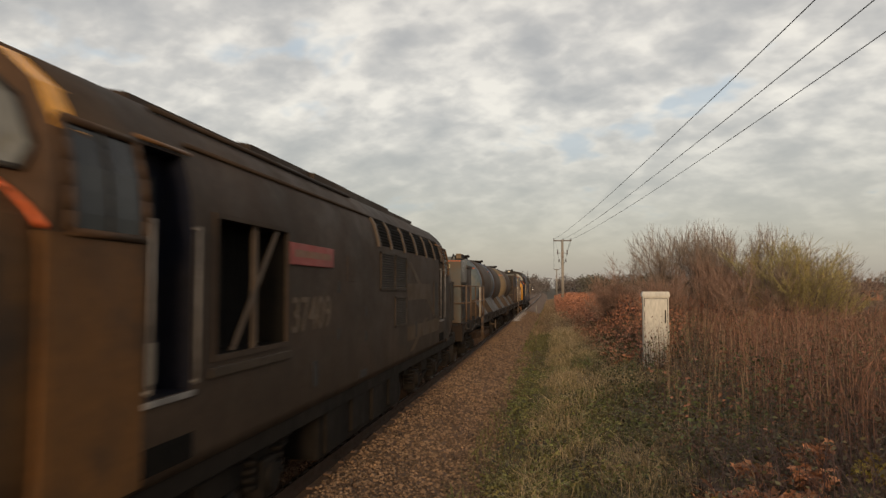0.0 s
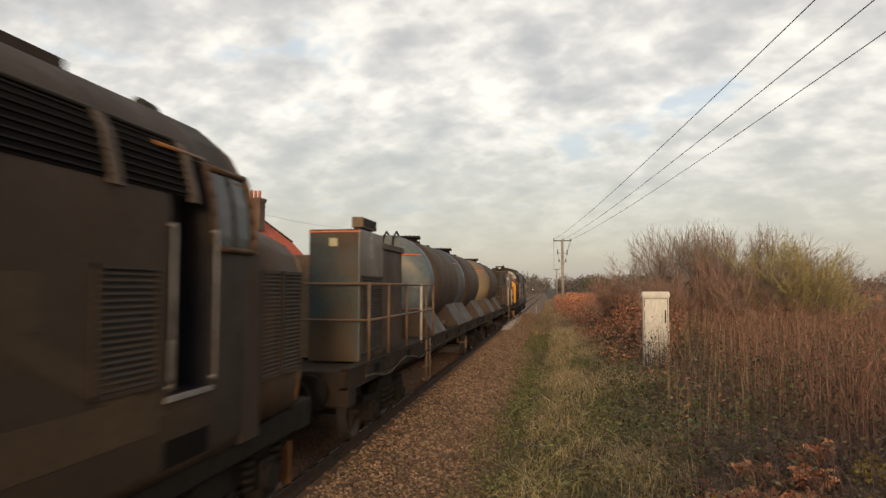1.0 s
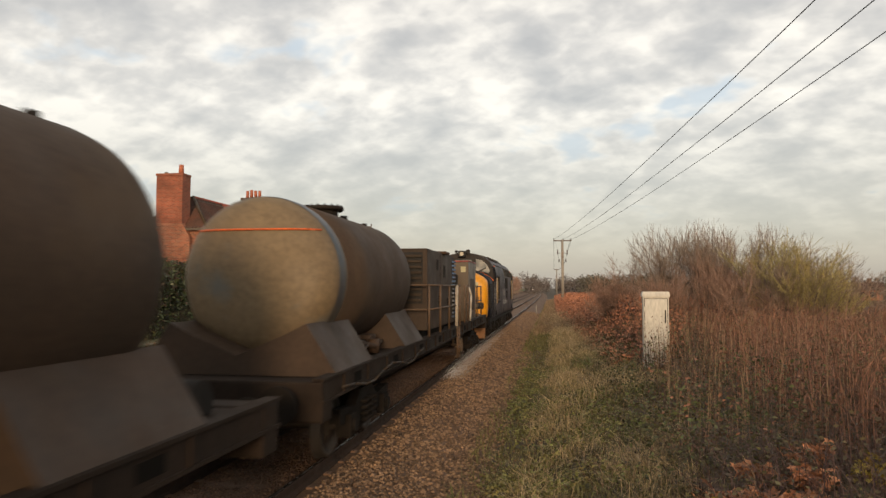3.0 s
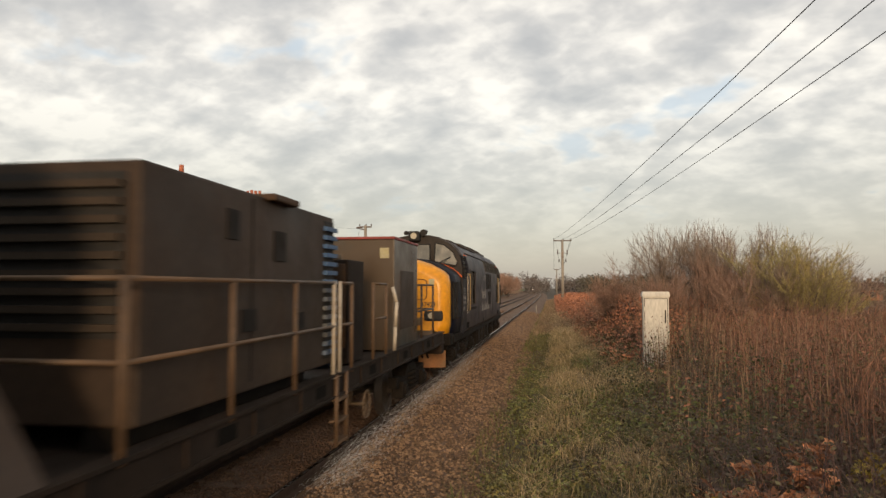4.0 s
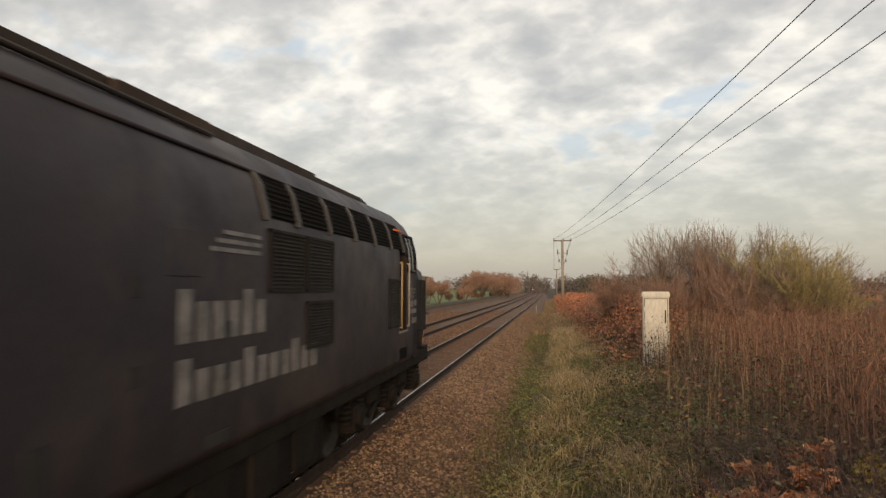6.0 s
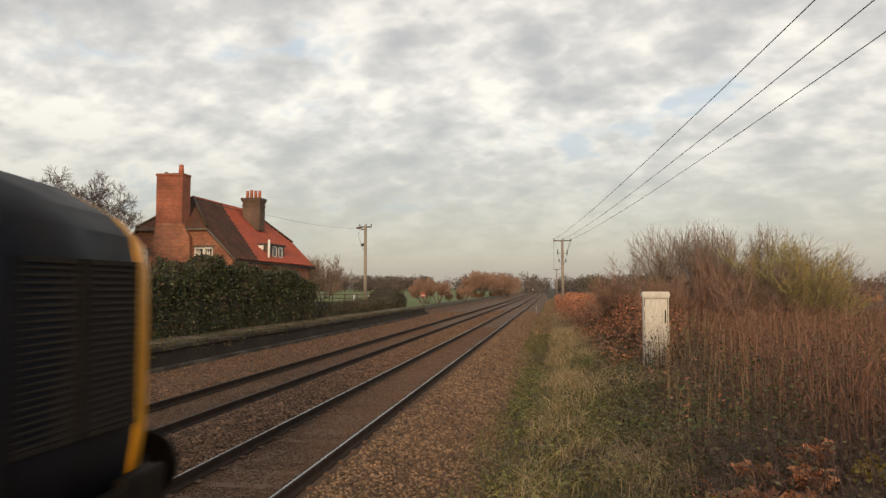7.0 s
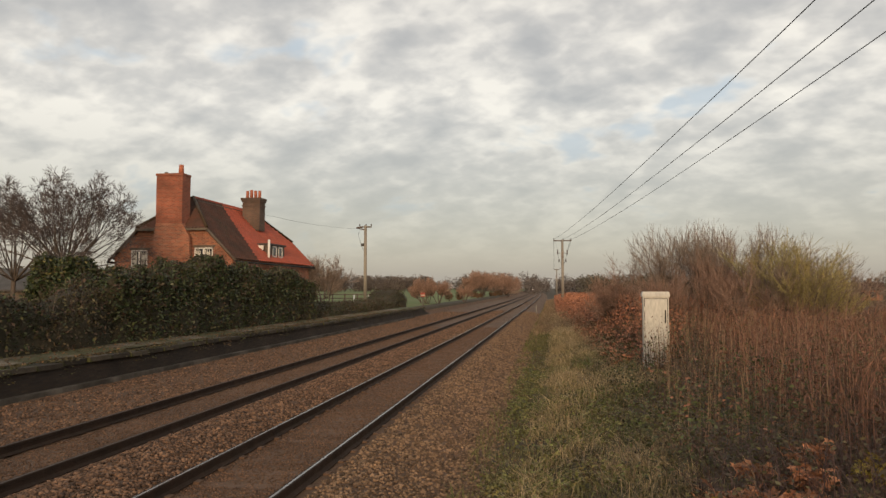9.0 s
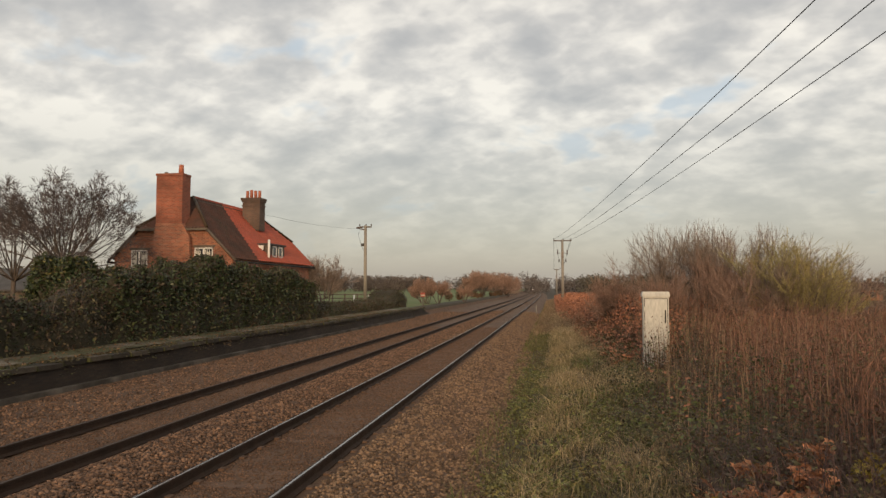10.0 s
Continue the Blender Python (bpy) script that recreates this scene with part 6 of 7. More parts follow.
def bare_tree(label, x, y, height, stems, levels, seed, mat, rad=0.11, lean=0.35, spread=0.6, kids=5, keep=0.66, least=0.008, name="bare_tree", zbase=None, up=0.1, share=100, wide=None):
    rng = random.Random(seed)
    z = ground_z(x, y) - 0.05 if zbase is None else zbase
    T = thing(name, label, "tree", at=pose(x, y, z))
    tr, cr = [], []
    for k in range(stems):
        a = rng.uniform(0, 6.28)
        d = (lean * math.cos(a), lean * math.sin(a), 1)
        for s in branches((0.15 * math.cos(a) * (stems > 1), 0.15 * math.sin(a) * (stems > 1), 0), d, height * 0.36, rad * rng.uniform(0.8, 1.1), levels, rng, spread, kids, up, keep):
            (tr if s[4] >= levels - 1 else cr).append(s)
    zz = float(np.percentile([s[1].z for s in tr + cr], share))
    f = height / zz
    g = f if wide is None else wide / float(np.percentile([math.hypot(s[1].x, s[1].y) for s in tr + cr], 98))
    f = Vector((g, g, f))
    for lst in (tr, cr):
        lst[:] = [(a * f, b * f, r0, r1, lv) for a, b, r0, r1, lv in lst]
    segs_ob("trunk", tr, M["bark"], T, least)["kind"] = "stuff"
    segs_ob("crown", cr, mat, T, least)["kind"] = "stuff"
    return T


def dome_tree(label, x, y, fork, radius, rise, limbs, seed):
    """A low, wide bare tree: limbs fan out from a short trunk and break into fine sideways twigs."""
    rng = random.Random(seed)
    T = thing("bare_tree", label, "tree", at=pose(x, y, ground_z(x, y) - 0.05))
    trunk, crown = [], []

    def limb(p, d, ln, r, lev):
        n = max(3, int(ln / 0.45))
        for k in range(n):
            d = (d + Vector((rng.gauss(0, 0.10), rng.gauss(0, 0.10), rng.gauss(0, 0.09) - 0.012 * (lev < 2)))).normalized()
            q = p + d * (ln / n)
            (trunk if lev == 3 and k < n // 2 else crown).append((p, q, r * (1 - 0.8 * k / n), r * (1 - 0.8 * (k + 1) / n), lev))
            p = q
            if lev and k > n * (0.25 if lev == 3 else 0.05):
                for _ in range(2):
                    side = d.cross(Vector((rng.gauss(0, 1), rng.gauss(0, 1), rng.gauss(0, 1)))).normalized()
                    dd = (d + side * rng.uniform(0.45, 0.95)).normalized()
                    left = ln * (1 - k / n)
                    limb(p, dd, max(0.3, left * rng.uniform(0.35, 0.6)) * (0.9 if lev > 1 else 1.0), r * 0.42 * (1 - 0.5 * k / n), lev - 1)

    trunk.append((Vector((0, 0, 0)), Vector((0.1, 0, fork)), 0.17, 0.13, 4))
    for k in range(limbs):
        a, el = 2 * math.pi * (k * 0.382 % 1) + rng.uniform(-0.3, 0.3), radians(8 + 68 * (k + 0.5) / limbs)
        d = Vector((math.cos(a) * math.cos(el), math.sin(a) * math.cos(el), math.sin(el)))
        reach = 1 / math.sqrt((math.cos(el) / radius) ** 2 + (math.sin(el) / rise) ** 2)
        limb(Vector((0.1, 0, fork - 0.3)), (d + Vector((0, 0, 0.15))).normalized(), reach * rng.uniform(0.85, 1.0), 0.048, 3)
    segs_ob("trunk", trunk, M["bark"], T, 0.006)["kind"] = "stuff"
    segs_ob("crown", crown, M["twig_dark"], T, 0.008)["kind"] = "stuff"
    return T


dome_tree("bare leafless tree with a wide twiggy crown", -23.3, 30.5, 3.0, 4.9, 4.6, 32, 5)
dome_tree("bare leafless tree behind the low shed", -27.4, 32.2, 2.6, 4.2, 4.5, 22, 6)
bare_tree("small bare bush beside the cottage", -16.9, 50.5, 4.6, 4, 4, 13, M["twig"], 0.06, 0.4, 0.55, 5, 0.66, 0.01)


# ---------------------------------------------------------------- poles and wires
def pole(x, y, top, r, label, arm=2.3, gear=True):
    z0 = ground_z(x, y) - 0.1
    P = thing("utility_pole", label, "utility pole", "utility poles", at=pose(x, y, z0))
    h = top - z0
    part("pole_shaft", tube((0, 0, 0), (0, 0, h), r * 1.25, r, 12), M["pole_wood"], P)
    if arm:
        part("crossarm", box(-arm / 2, arm / 2, -0.06, 0.06, h - 0.22, h - 0.08, 0.01), M["timber"], P)
        for k in (-0.95, 0.08, 0.95):
            bm = bmesh.new()
            add_tube(bm, (k * arm / 2, 0, h - 0.08), (k * arm / 2, 0, h + 0.06), 0.03, seg=8)
            add_tube(bm, (k * arm / 2, 0, h + 0.0), (k * arm / 2, 0, h + 0.16), 0.07, 0.05, seg=10)
            part("insulator", bm, M["insulator"], P)
    if gear:
        for s in (-1, 1):
            bm = bmesh.new()
            add_tube(bm, (s * 0.6, 0, h - 1.9), (s * 0.6, 0, h - 1.35), 0.07, seg=8)
            add_tube(bm, (0, 0, h - 1.75), (s * 0.6, 0, h - 1.75), 0.03, seg=6)
            add_tube(bm, (s * 0.45, 0, h - 2.9), (s * 0.42, 0, h - 2.5), 0.06, seg=8)
            part("fuse_switch", bm, M["insulator"], P, "dark fuse switch")
        bm = bmesh.new()
        for s in (-1, 1):
            pts = [(s * arm * 0.45, 0, h), (s * 0.75, 0, h - 0.9), (s * 0.6, 0, h - 1.35), (s * 0.6, 0, h - 1.9), (s * 0.45, 0, h - 2.5), (s * 0.1, 0, h - 3.3)]
            for a, b in zip(pts, pts[1:]):
                add_tube(bm, a, b, 0.012, seg=5)
        part("jumper_wire", bm, M["wire"], P)
        part("transformer", box(-0.16, 0.16, -0.2, 0.2, h - 2.35, h - 1.6, 0.03), M["insulator"], P)
    return P


pole(1.2, 91.3, 8.55, 0.15, "wooden pole with crossarm and three wires")
pole(0.9, 183, 7.2, 0.13, "far wooden pole with a small crossarm", 1.4, False)
pole(7.6, -14, 8.6, 0.15, "wooden pole with crossarm and three wires", 2.3, False)
LP = pole(-19.3, 70.9, 8.85, 0.15, "pale wooden pole with fittings at its top", 1.3, False)
bm = bmesh.new()
add_box(bm, -0.95, -0.35, -0.12, 0.12, 8.2, 8.38, 0.03)
add_box(bm, -0.5, 0.1, -0.05, 0.05, 8.05, 8.15)
part("pole_fitting", bm, M["insulator"], LP)
bm = bmesh.new()
pts = [(-0.5, 0, 8.2), (-0.75, 0, 7.6), (-0.5, 0, 6.6), (-0.15, 0, 5.9)]
for a, b in zip(pts, pts[1:]):
    add_tube(bm, a, b, 0.015, seg=5)
add_box(bm, -0.45, -0.18, -0.1, 0.1, 6.35, 6.65, 0.02)
part("down_cable", bm, M["wire"], LP)


def wire(label, a, b, sag, r=0.014, n=40):
    bm = bmesh.new()
    a, b = Vector(a), Vector(b)
    pts = [a.lerp(b, k / n) - Vector((0, 0, 4 * sag * (k / n) * (1 - k / n))) for k in range(n + 1)]
    for p, q in zip(pts, pts[1:]):
        add_tube(bm, p, q, r, seg=5, caps=False)
    return tagged(mesh_ob("overhead_wire", bm, M["wire"]), label, "wire", "overhead wires")


WIRE_ENDS = ((0.1, 7.0), (1.3, 8.15), (2.3, 9.3))
for xa, xb in WIRE_ENDS:
    wire("dark overhead wire sagging between wooden poles", (xa, 91.3, 8.55), (xb, -14, 8.6), 0.75, 0.0125)
wire("thin wire from the pole towards the cottage", (-19.9, 70.9, 8.5), (-21.6, 46.0, 7.9), 0.3, 0.008)
for xa, xb in ((0.1, 0.3), (2.3, 1.5)):
    wire("distant overhead wire between poles", (xa, 91.3, 8.5), (xb, 183, 7.2), 1.0, 0.02)


# ---------------------------------------------------------------- lineside cabinet
def build_cabinet():
    C = thing("equipment_cabinet", "pale grey painted metal lineside cabinet, stained below", "cabinet", at=pose(2.50, 18.1, 0.38, 0, 0, -3))
    part("body", box(-0.305, 0.305, -0.2, 0.2, 0.0, 1.76, 0.012), M["cabinet"], C)
    bm = bmesh.new()
    v = [(-0.33, -0.23), (0.33, -0.23), (0.33, 0.23), (-0.33, 0.23)]
    add_loft(bm, [[(a, b, 1.74) for a, b in v], [(a, b, 1.80) for a, b in v], [(a * 0.93, b * 0.93, 1.87) for a, b in v]], smooth=False)
    part("hood", bm, M["cabinet"], C, "overhanging metal hood")
    part("door_seam", box(-0.277, 0.277, -0.204, -0.19, 0.07, 1.70), M["under"], C, "dark gap round the door")
    door = part("door", box(-0.265, 0.265, -0.217, -0.198, 0.08, 1.69, 0.006), M["cabinet"], C)
    part("handle", box(0.205, 0.23, -0.245, -0.215, 1.1, 1.42, 0.008), M["under"], door, "dark vertical handle")
    for z in (0.35, 1.4):
        part("hinge", box(-0.28, -0.25, -0.23, -0.21, z, z + 0.1), M["cabinet"], door)
    return C


build_cabinet()

# ---------------------------------------------------------------- plants on the bank
def scatter(n, u0, u1, y0, y1, near=1.6):
    """Points on the ground, thicker towards the camera."""
    y = y0 + (y1 - y0) * RNG.random(n) ** near
    u = RNG.uniform(u0, u1, n)
    x = u + np.array([bend(v) for v in y])
    return np.stack([x, y, gz(x, y) - 0.02], 1)


def wave(P, s, seed):
    return np.array([noise.noise((p[0] * s, p[1] * s, seed)) for p in P])


def keep_off(P):
    """Clear of the cabinet and of the camera."""
    d = np.hypot(P[:, 0] - 2.5, P[:, 1] - 18.1) > 0.48
    return P[d & (np.hypot(P[:, 0], P[:, 1]) > 3.5)]


def stand(name, label, cat, P, h, w, mat, lean=0.25, curl=0.3):
    V, F = blades(P, h, w, lean, curl)
    return tagged(poly_ob(name, V, F, mat), label, cat, kind="stuff")


P = keep_off(scatter(42000, -1.35, 1.8, 4.5, 60, 1.7))
P = P[wave(P, 0.9, 2.0) + RNG.normal(0, 0.2, len(P)) > 0.05 - 0.35 * (P[:, 0] > -0.9)]
stand("weeds", "low green weeds along the ballast edge", "weeds", P, RNG.uniform(0.04, 0.2, len(P)), RNG.uniform(0.008, 0.02, len(P)), M["grass_green"], 0.7)
P = keep_off(scatter(46000, -0.5, 2.4, 4.5, 60, 1.8))
c = 0.35 + 0.02 * P[:, 1]
P = P[(np.abs(P[:, 0] - c) < 1.0 + 0.006 * P[:, 1]) & (wave(P, 1.5, 5.0) + 0.7 * wave(P, 0.5, 6.0) + RNG.normal(0, 0.12, len(P)) > 0.06)]
stand("dry_grass", "pale dead grass tufts beside the cess", "grass", P, RNG.uniform(0.10, 0.40, len(P)), RNG.uniform(0.004, 0.009, len(P)), M["grass_pale"], 0.9, 1.0)
P = keep_off(scatter(26000, 0.4, 12, 4.5, 40, 1.6))
P = P[wave(P, 0.8, 15.0) + RNG.normal(0, 0.2, len(P)) > 0.0]
stand("dry_grass", "dry grass under the dead stems", "grass", P, RNG.uniform(0.12, 0.45, len(P)), RNG.uniform(0.005, 0.010, len(P)), M["stem_tan"], 0.7, 0.9)
P = keep_off(scatter(60000, 0.5, 16, 4.5, 40, 1.6))
P = P[P[:, 0] - 0.02 * P[:, 1] > 0.8]
k = leaves(P + np.stack([RNG.normal(0, 0.1, len(P)), RNG.normal(0, 0.1, len(P)), RNG.uniform(0.03, 0.6, len(P)) * (0.6 + 0.8 * np.clip(wave(P, 0.7, 21.0) + 0.4, 0, 1))], 1), RNG.uniform(0.014, 0.036, len(P)), 0.5)
tagged(poly_ob("bramble", *k, M["bramble"]), "dark bramble leaves low among the stems", "bramble", kind="stuff")
# clumps of bramble standing in the dead stems
P = keep_off(scatter(60000, 1.0, 18, 8.2, 36, 1.5))
P = P[wave(P, 0.55, 44.0) + RNG.normal(0, 0.1, len(P)) > 0.12]
hh = 1.0 * np.clip(wave(P, 0.55, 44.0) + 0.35, 0.1, 1.0)
tagged(poly_ob("bramble", *leaves(P + np.stack([RNG.normal(0, 0.1, len(P)), RNG.normal(0, 0.1, len(P)), RNG.random(len(P)) * hh], 1), RNG.uniform(0.014, 0.034, len(P)), 0.5), M["bramble"]), "dark green bramble clumps in the dead stems", "bramble", kind="stuff")
# thin grass along the verge further on
P = scatter(14000, -1.15, 1.4, 40, 150, 1.2)
stand("verge_grass", "rough tan grass along the far verge", "grass", P, RNG.uniform(0.15, 0.45, len(P)), RNG.uniform(0.015, 0.04, len(P)), M["stem_tan"], 0.5, 0.6)
P = scatter(9000, -1.3, 0.6, 30, 130, 1.2)
stand("weeds", "low green weeds along the far verge", "weeds", P, RNG.uniform(0.08, 0.25, len(P)), RNG.uniform(0.015, 0.04, len(P)), M["grass_green"], 0.6)
P = keep_off(scatter(26000, -0.1, 2.1, 14, 62, 1.15))
P = P[wave(P, 0.9, 61.0) + 0.5 * wave(P, 0.35, 62.0) + RNG.normal(0, 0.12, len(P)) > -0.02]
stand("dry_grass", "pale dead grass further along the verge", "grass", P, RNG.uniform(0.12, 0.42, len(P)), RNG.uniform(0.008, 0.016, len(P)), M["grass_pale"], 0.8, 0.9)
# broad-leaved weeds in the near grass
P = keep_off(scatter(52000, -1.0, 2.6, 4.5, 24, 1.4))
P = P[wave(P, 1.2, 31.0) + 0.6 * wave(P, 0.5, 36.0) + RNG.normal(0, 0.12, len(P)) > 0.08]
tagged(poly_ob("weed_leaves", *leaves(P + np.stack([0 * P[:, 0], 0 * P[:, 0], RNG.uniform(0.02, 0.22, len(P))], 1), RNG.uniform(0.012, 0.035, len(P)), 0.3), M["weed_leaf"]), "small green weed leaves in the grass", "weeds", kind="stuff")
# stalks standing before the cabinet
P = np.stack([RNG.uniform(2.1, 2.85, 60), RNG.uniform(17.1, 17.75, 60), np.full(60, 0.35)], 1)
stand("dead_stalks", "dark dry stalks standing before the cabinet", "dead stems", P, RNG.uniform(0.4, 1.2, 60), RNG.uniform(0.008, 0.015, 60), M["cane"], 0.07)
# fallen leaves and dead scraps over the soil
P = keep_off(scatter(45000, -0.9, 14, 4.5, 45, 1.7))
tagged(poly_ob("leaf_litter", *leaves(P + np.array([[0, 0, 0.04]]), RNG.uniform(0.015, 0.04, len(P)), 0.25), M["litter"]), "brown fallen leaves and scraps over the soil", "leaf litter", kind="stuff")
# arching bramble canes in a low tangle
P = keep_off(scatter(22000, 0.8, 14, 5.5, 34, 1.7))
P = P[(P[:, 0] - 0.05 * P[:, 1] > 1.0) & (wave(P, 0.6, 51.0) + RNG.normal(0, 0.15, len(P)) > -0.1)]
stand("bramble_canes", "dark arching bramble canes in a low tangle", "bramble", P, RNG.uniform(0.3, 0.95, len(P)), RNG.uniform(0.005, 0.009, len(P)), M["cane"], 1.1, 1.2)
P = keep_off(scatter(50000, 0.9, 16, 8.0, 34, 1.5))
P = P[(P[:, 0] - 0.03 * P[:, 1] > 0.8) & (wave(P, 0.8, 57.0) + RNG.normal(0, 0.12, len(P)) > 0.0)]
tagged(poly_ob("bramble", *leaves(P + np.stack([RNG.normal(0, 0.1, len(P)), RNG.normal(0, 0.1, len(P)), RNG.random(len(P)) * 0.9], 1), RNG.uniform(0.016, 0.038, len(P)), 0.5), M["bramble_green"]), "green bramble leaves scattered through the stems", "bramble", kind="stuff")
P = keep_off(scatter(60000, 1.2, 18, 8.4, 36, 1.5))
P = P[(P[:, 0] - 0.05 * P[:, 1] > 0.9) & (wave(P, 0.9, 71.0) + RNG.normal(0, 0.15, len(P)) > -0.05)]
tagged(poly_ob("dead_leaves", *leaves(P + np.stack([RNG.normal(0, 0.1, len(P)), RNG.normal(0, 0.1, len(P)), 0.1 + RNG.random(len(P)) * 1.15], 1), RNG.uniform(0.012, 0.030, len(P)), 0.6), M["dead_leaf"]), "shrivelled red-brown leaves clinging to the dead stems", "dead leaves", kind="stuff")
# tall dead stems
P = keep_off(scatter(36000, 1.3, 22, 8.2, 45, 1.4))
d = (P[:, 0] - 1.9 - 0.09 * P[:, 1])
P = P[(wave(P, 0.35, 8.0) * 0.9 + 0.9 * wave(P, 1.3, 18.0) + RNG.normal(0, 0.16, len(P)) + np.clip(d, -1.5, 0.5) > 0.3)]
h = RNG.uniform(0.45, 1.5, len(P)) * (1 + 0.4 * wave(P, 0.8, 3.0))
stand("dead_stems", "dense reddish-brown dead weed stems", "dead stems", P, h, RNG.uniform(0.005, 0.010, len(P)), M["stem_brown"], 0.2, 0.35)
# feathery seed heads on them
T = P + np.stack([RNG.normal(0, 0.1, len(P)), RNG.normal(0, 0.1, len(P)), h * RNG.uniform(0.6, 1.0, len(P))], 1)
T = np.concatenate([T, P + np.stack([RNG.normal(0, 0.05, len(P)), RNG.normal(0, 0.05, len(P)), h * RNG.uniform(0.3, 0.8, len(P))], 1)])
V, F = blades(T, RNG.uniform(0.06, 0.26, len(T)), RNG.uniform(0.005, 0.012, len(T)), 0.9)
tagged(poly_ob("seed_heads", V, F, M["stem_brown"]), "ragged seed heads on dead stems", "seed heads", kind="stuff")
P = keep_off(scatter(6500, 0.9, 18, 9, 32, 1.2))
P = P[P[:, 0] - 0.07 * P[:, 1] > 0.9]
stand("tan_stems", "scattered tall tan stalks among the brown", "dead stems", P, RNG.uniform(0.5, 1.6, len(P)), RNG.uniform(0.005, 0.009, len(P)), M["stem_tan"], 0.12)
# bracken: rust-red sprays further on
P = keep_off(scatter(80000, 0.2, 11, 19, 130, 1.7))
P = P[(P[:, 0] - np.array([bend(v) for v in P[:, 1]]) > 1.45 - 0.03 * (P[:, 1] - 20)) & ((P[:, 1] > 27) | (P[:, 0] < 3.4))]
edge = P[:, 0] - np.array([bend(v) for v in P[:, 1]]) - 1.45 + 0.03 * (P[:, 1] - 20)
z = RNG.uniform(0.05, 1.25, len(P)) * (1.0 + 0.45 * wave(P, 0.5, 4.0)) * np.clip(0.15 + 0.5 * edge, 0.15, 1.0)
V, F = leaves(P + np.stack([0 * z, 0 * z, z], 1), RNG.uniform(0.02, 0.06, len(P)) * (1 + P[:, 1] / 150), 0.6)
tagged(poly_ob("bracken", V, F, M["bracken"]), "rust-red dead bracken and bramble on the bank", "bracken", kind="stuff")
stand("bracken_stalks", "brown stalks standing through the bracken", "dead stems", P[::4], RNG.uniform(0.5, 1.2, len(P[::4])) * np.clip(0.2 + 0.5 * edge[::4], 0.2, 1.0), RNG.uniform(0.008, 0.016, len(P[::4])), M["stem_brown"], 0.2)


# foreground shrub with orange autumn leaves
def autumn_shrub(x, y, r, n, mat, seed, label):
    S_ = thing("autumn_shrub", label, "shrub", "autumn shrubs", at=pose(x, y, ground_z(x, y) - 0.03))
    rng = random.Random(seed)
    segs = []
    for k in range(9):
        a = rng.uniform(0, 6.28)
        segs += branches((0, 0, 0), (0.7 * math.cos(a), 0.7 * math.sin(a), 0.7), r * 0.55, 0.008, 2, rng, 0.5, 3, 0.1)
    segs_ob("twig", segs, M["twig_red"], S_, 0.003)
    tips = [s[1] for s in segs if s[4] == 0]
    me, per = None, []
    for k in range(n):
        p = tips[rng.randrange(len(tips))] + Vector((rng.gauss(0, 0.05), rng.gauss(0, 0.05), rng.gauss(0, 0.04)))
        if me is None:      # a lobed leaf, slightly cupped
            V = [(0, 0, 0)]
            for j in range(10):
                t = -math.pi / 2 + (j + 0.5) * 2 * math.pi / 10
                q = (0.062 if j % 2 == 0 else 0.034) * (1.1 if 3 <= j <= 6 else 0.9)
                V.append((q * math.cos(t), q * math.sin(t) + 0.02, 0.010 if j % 2 else -0.006))
            me = bpy.data.meshes.new("leaf")
            me.from_pydata(V, [], [(0, 1 + j, 1 + (j + 1) % 10) for j in range(10)])
            me.materials.append(mat)
        ob = new("leaf", me)
        ob.parent = S_
        ob.matrix_basis = Matrix.LocRotScale(p, Euler((rng.uniform(-0.9, 0.9), rng.uniform(-0.9, 0.9), rng.uniform(0, 6.28))), Vector.Fill(3, rng.uniform(0.6, 1.35)))
    return S_


for i, (x, y, r, n, m) in enumerate(((2.15, 7.0, 0.34, 130, "leaf_orange"), (2.75, 7.4, 0.36, 110, "leaf_orange"), (1.55, 7.0, 0.36, 60, "leaf_yellow"), (1.85, 7.4, 0.42, 90, "leaf_orange"), (2.45, 6.7, 0.4, 120, "leaf_orange"), (2.35, 7.9, 0.45, 30, "leaf_orange"), (2.95, 8.2, 0.48, 45, "leaf_orange"), (3.35, 7.6, 0.4, 40, "leaf_yellow"))):
    autumn_shrub(x - 0.3, y - 0.15, r * 0.52, int(n * 1.3), M[m], 40 + i, "low shrub with large orange autumn leaves" if m == "leaf_orange" else "low shrub with yellowing autumn leaves")

# the big bare thicket
for i, (x, y, h, st, m) in enumerate(((3.6, 31, 3.4, 6, "twig_red"), (5.0, 30, 4.6, 7, "twig"), (6.2, 29.3, 4.7, 7, "twig"), (7.3, 28.5, 4.5, 7, "twig"), (8.2, 26.8, 4.0, 7, "twig_yellow"), (9.0, 27.6, 3.7, 5, "twig"),
                                      (5.6, 27.5, 3.4, 6, "twig_red"), (7.6, 25.2, 3.0, 5, "twig"), (10.6, 27.6, 3.2, 2, "twig"), (11.4, 28.0, 2.6, 2, "twig"), (4.0, 27.0, 2.6, 5, "twig_red"),
                                      (6.8, 28.9, 4.3, 5, "twig"), (8.7, 25.8, 2.9, 6, "twig_yellow"), (9.6, 26.2, 2.7, 5, "twig"), (6.6, 26.2, 2.9, 6, "twig_red"), (2.8, 31.5, 2.7, 5, "twig_red"))):
    bare_tree("bare many-stemmed shrub, yellow with lichen" if m == "twig_yellow" else "bare many-stemmed shrub with fine upright twigs", x, y, h, st, 4, 60 + i, M[m], 0.036, 0.42, 0.52, 4, 0.70, 0.0038, "bare_shrub")

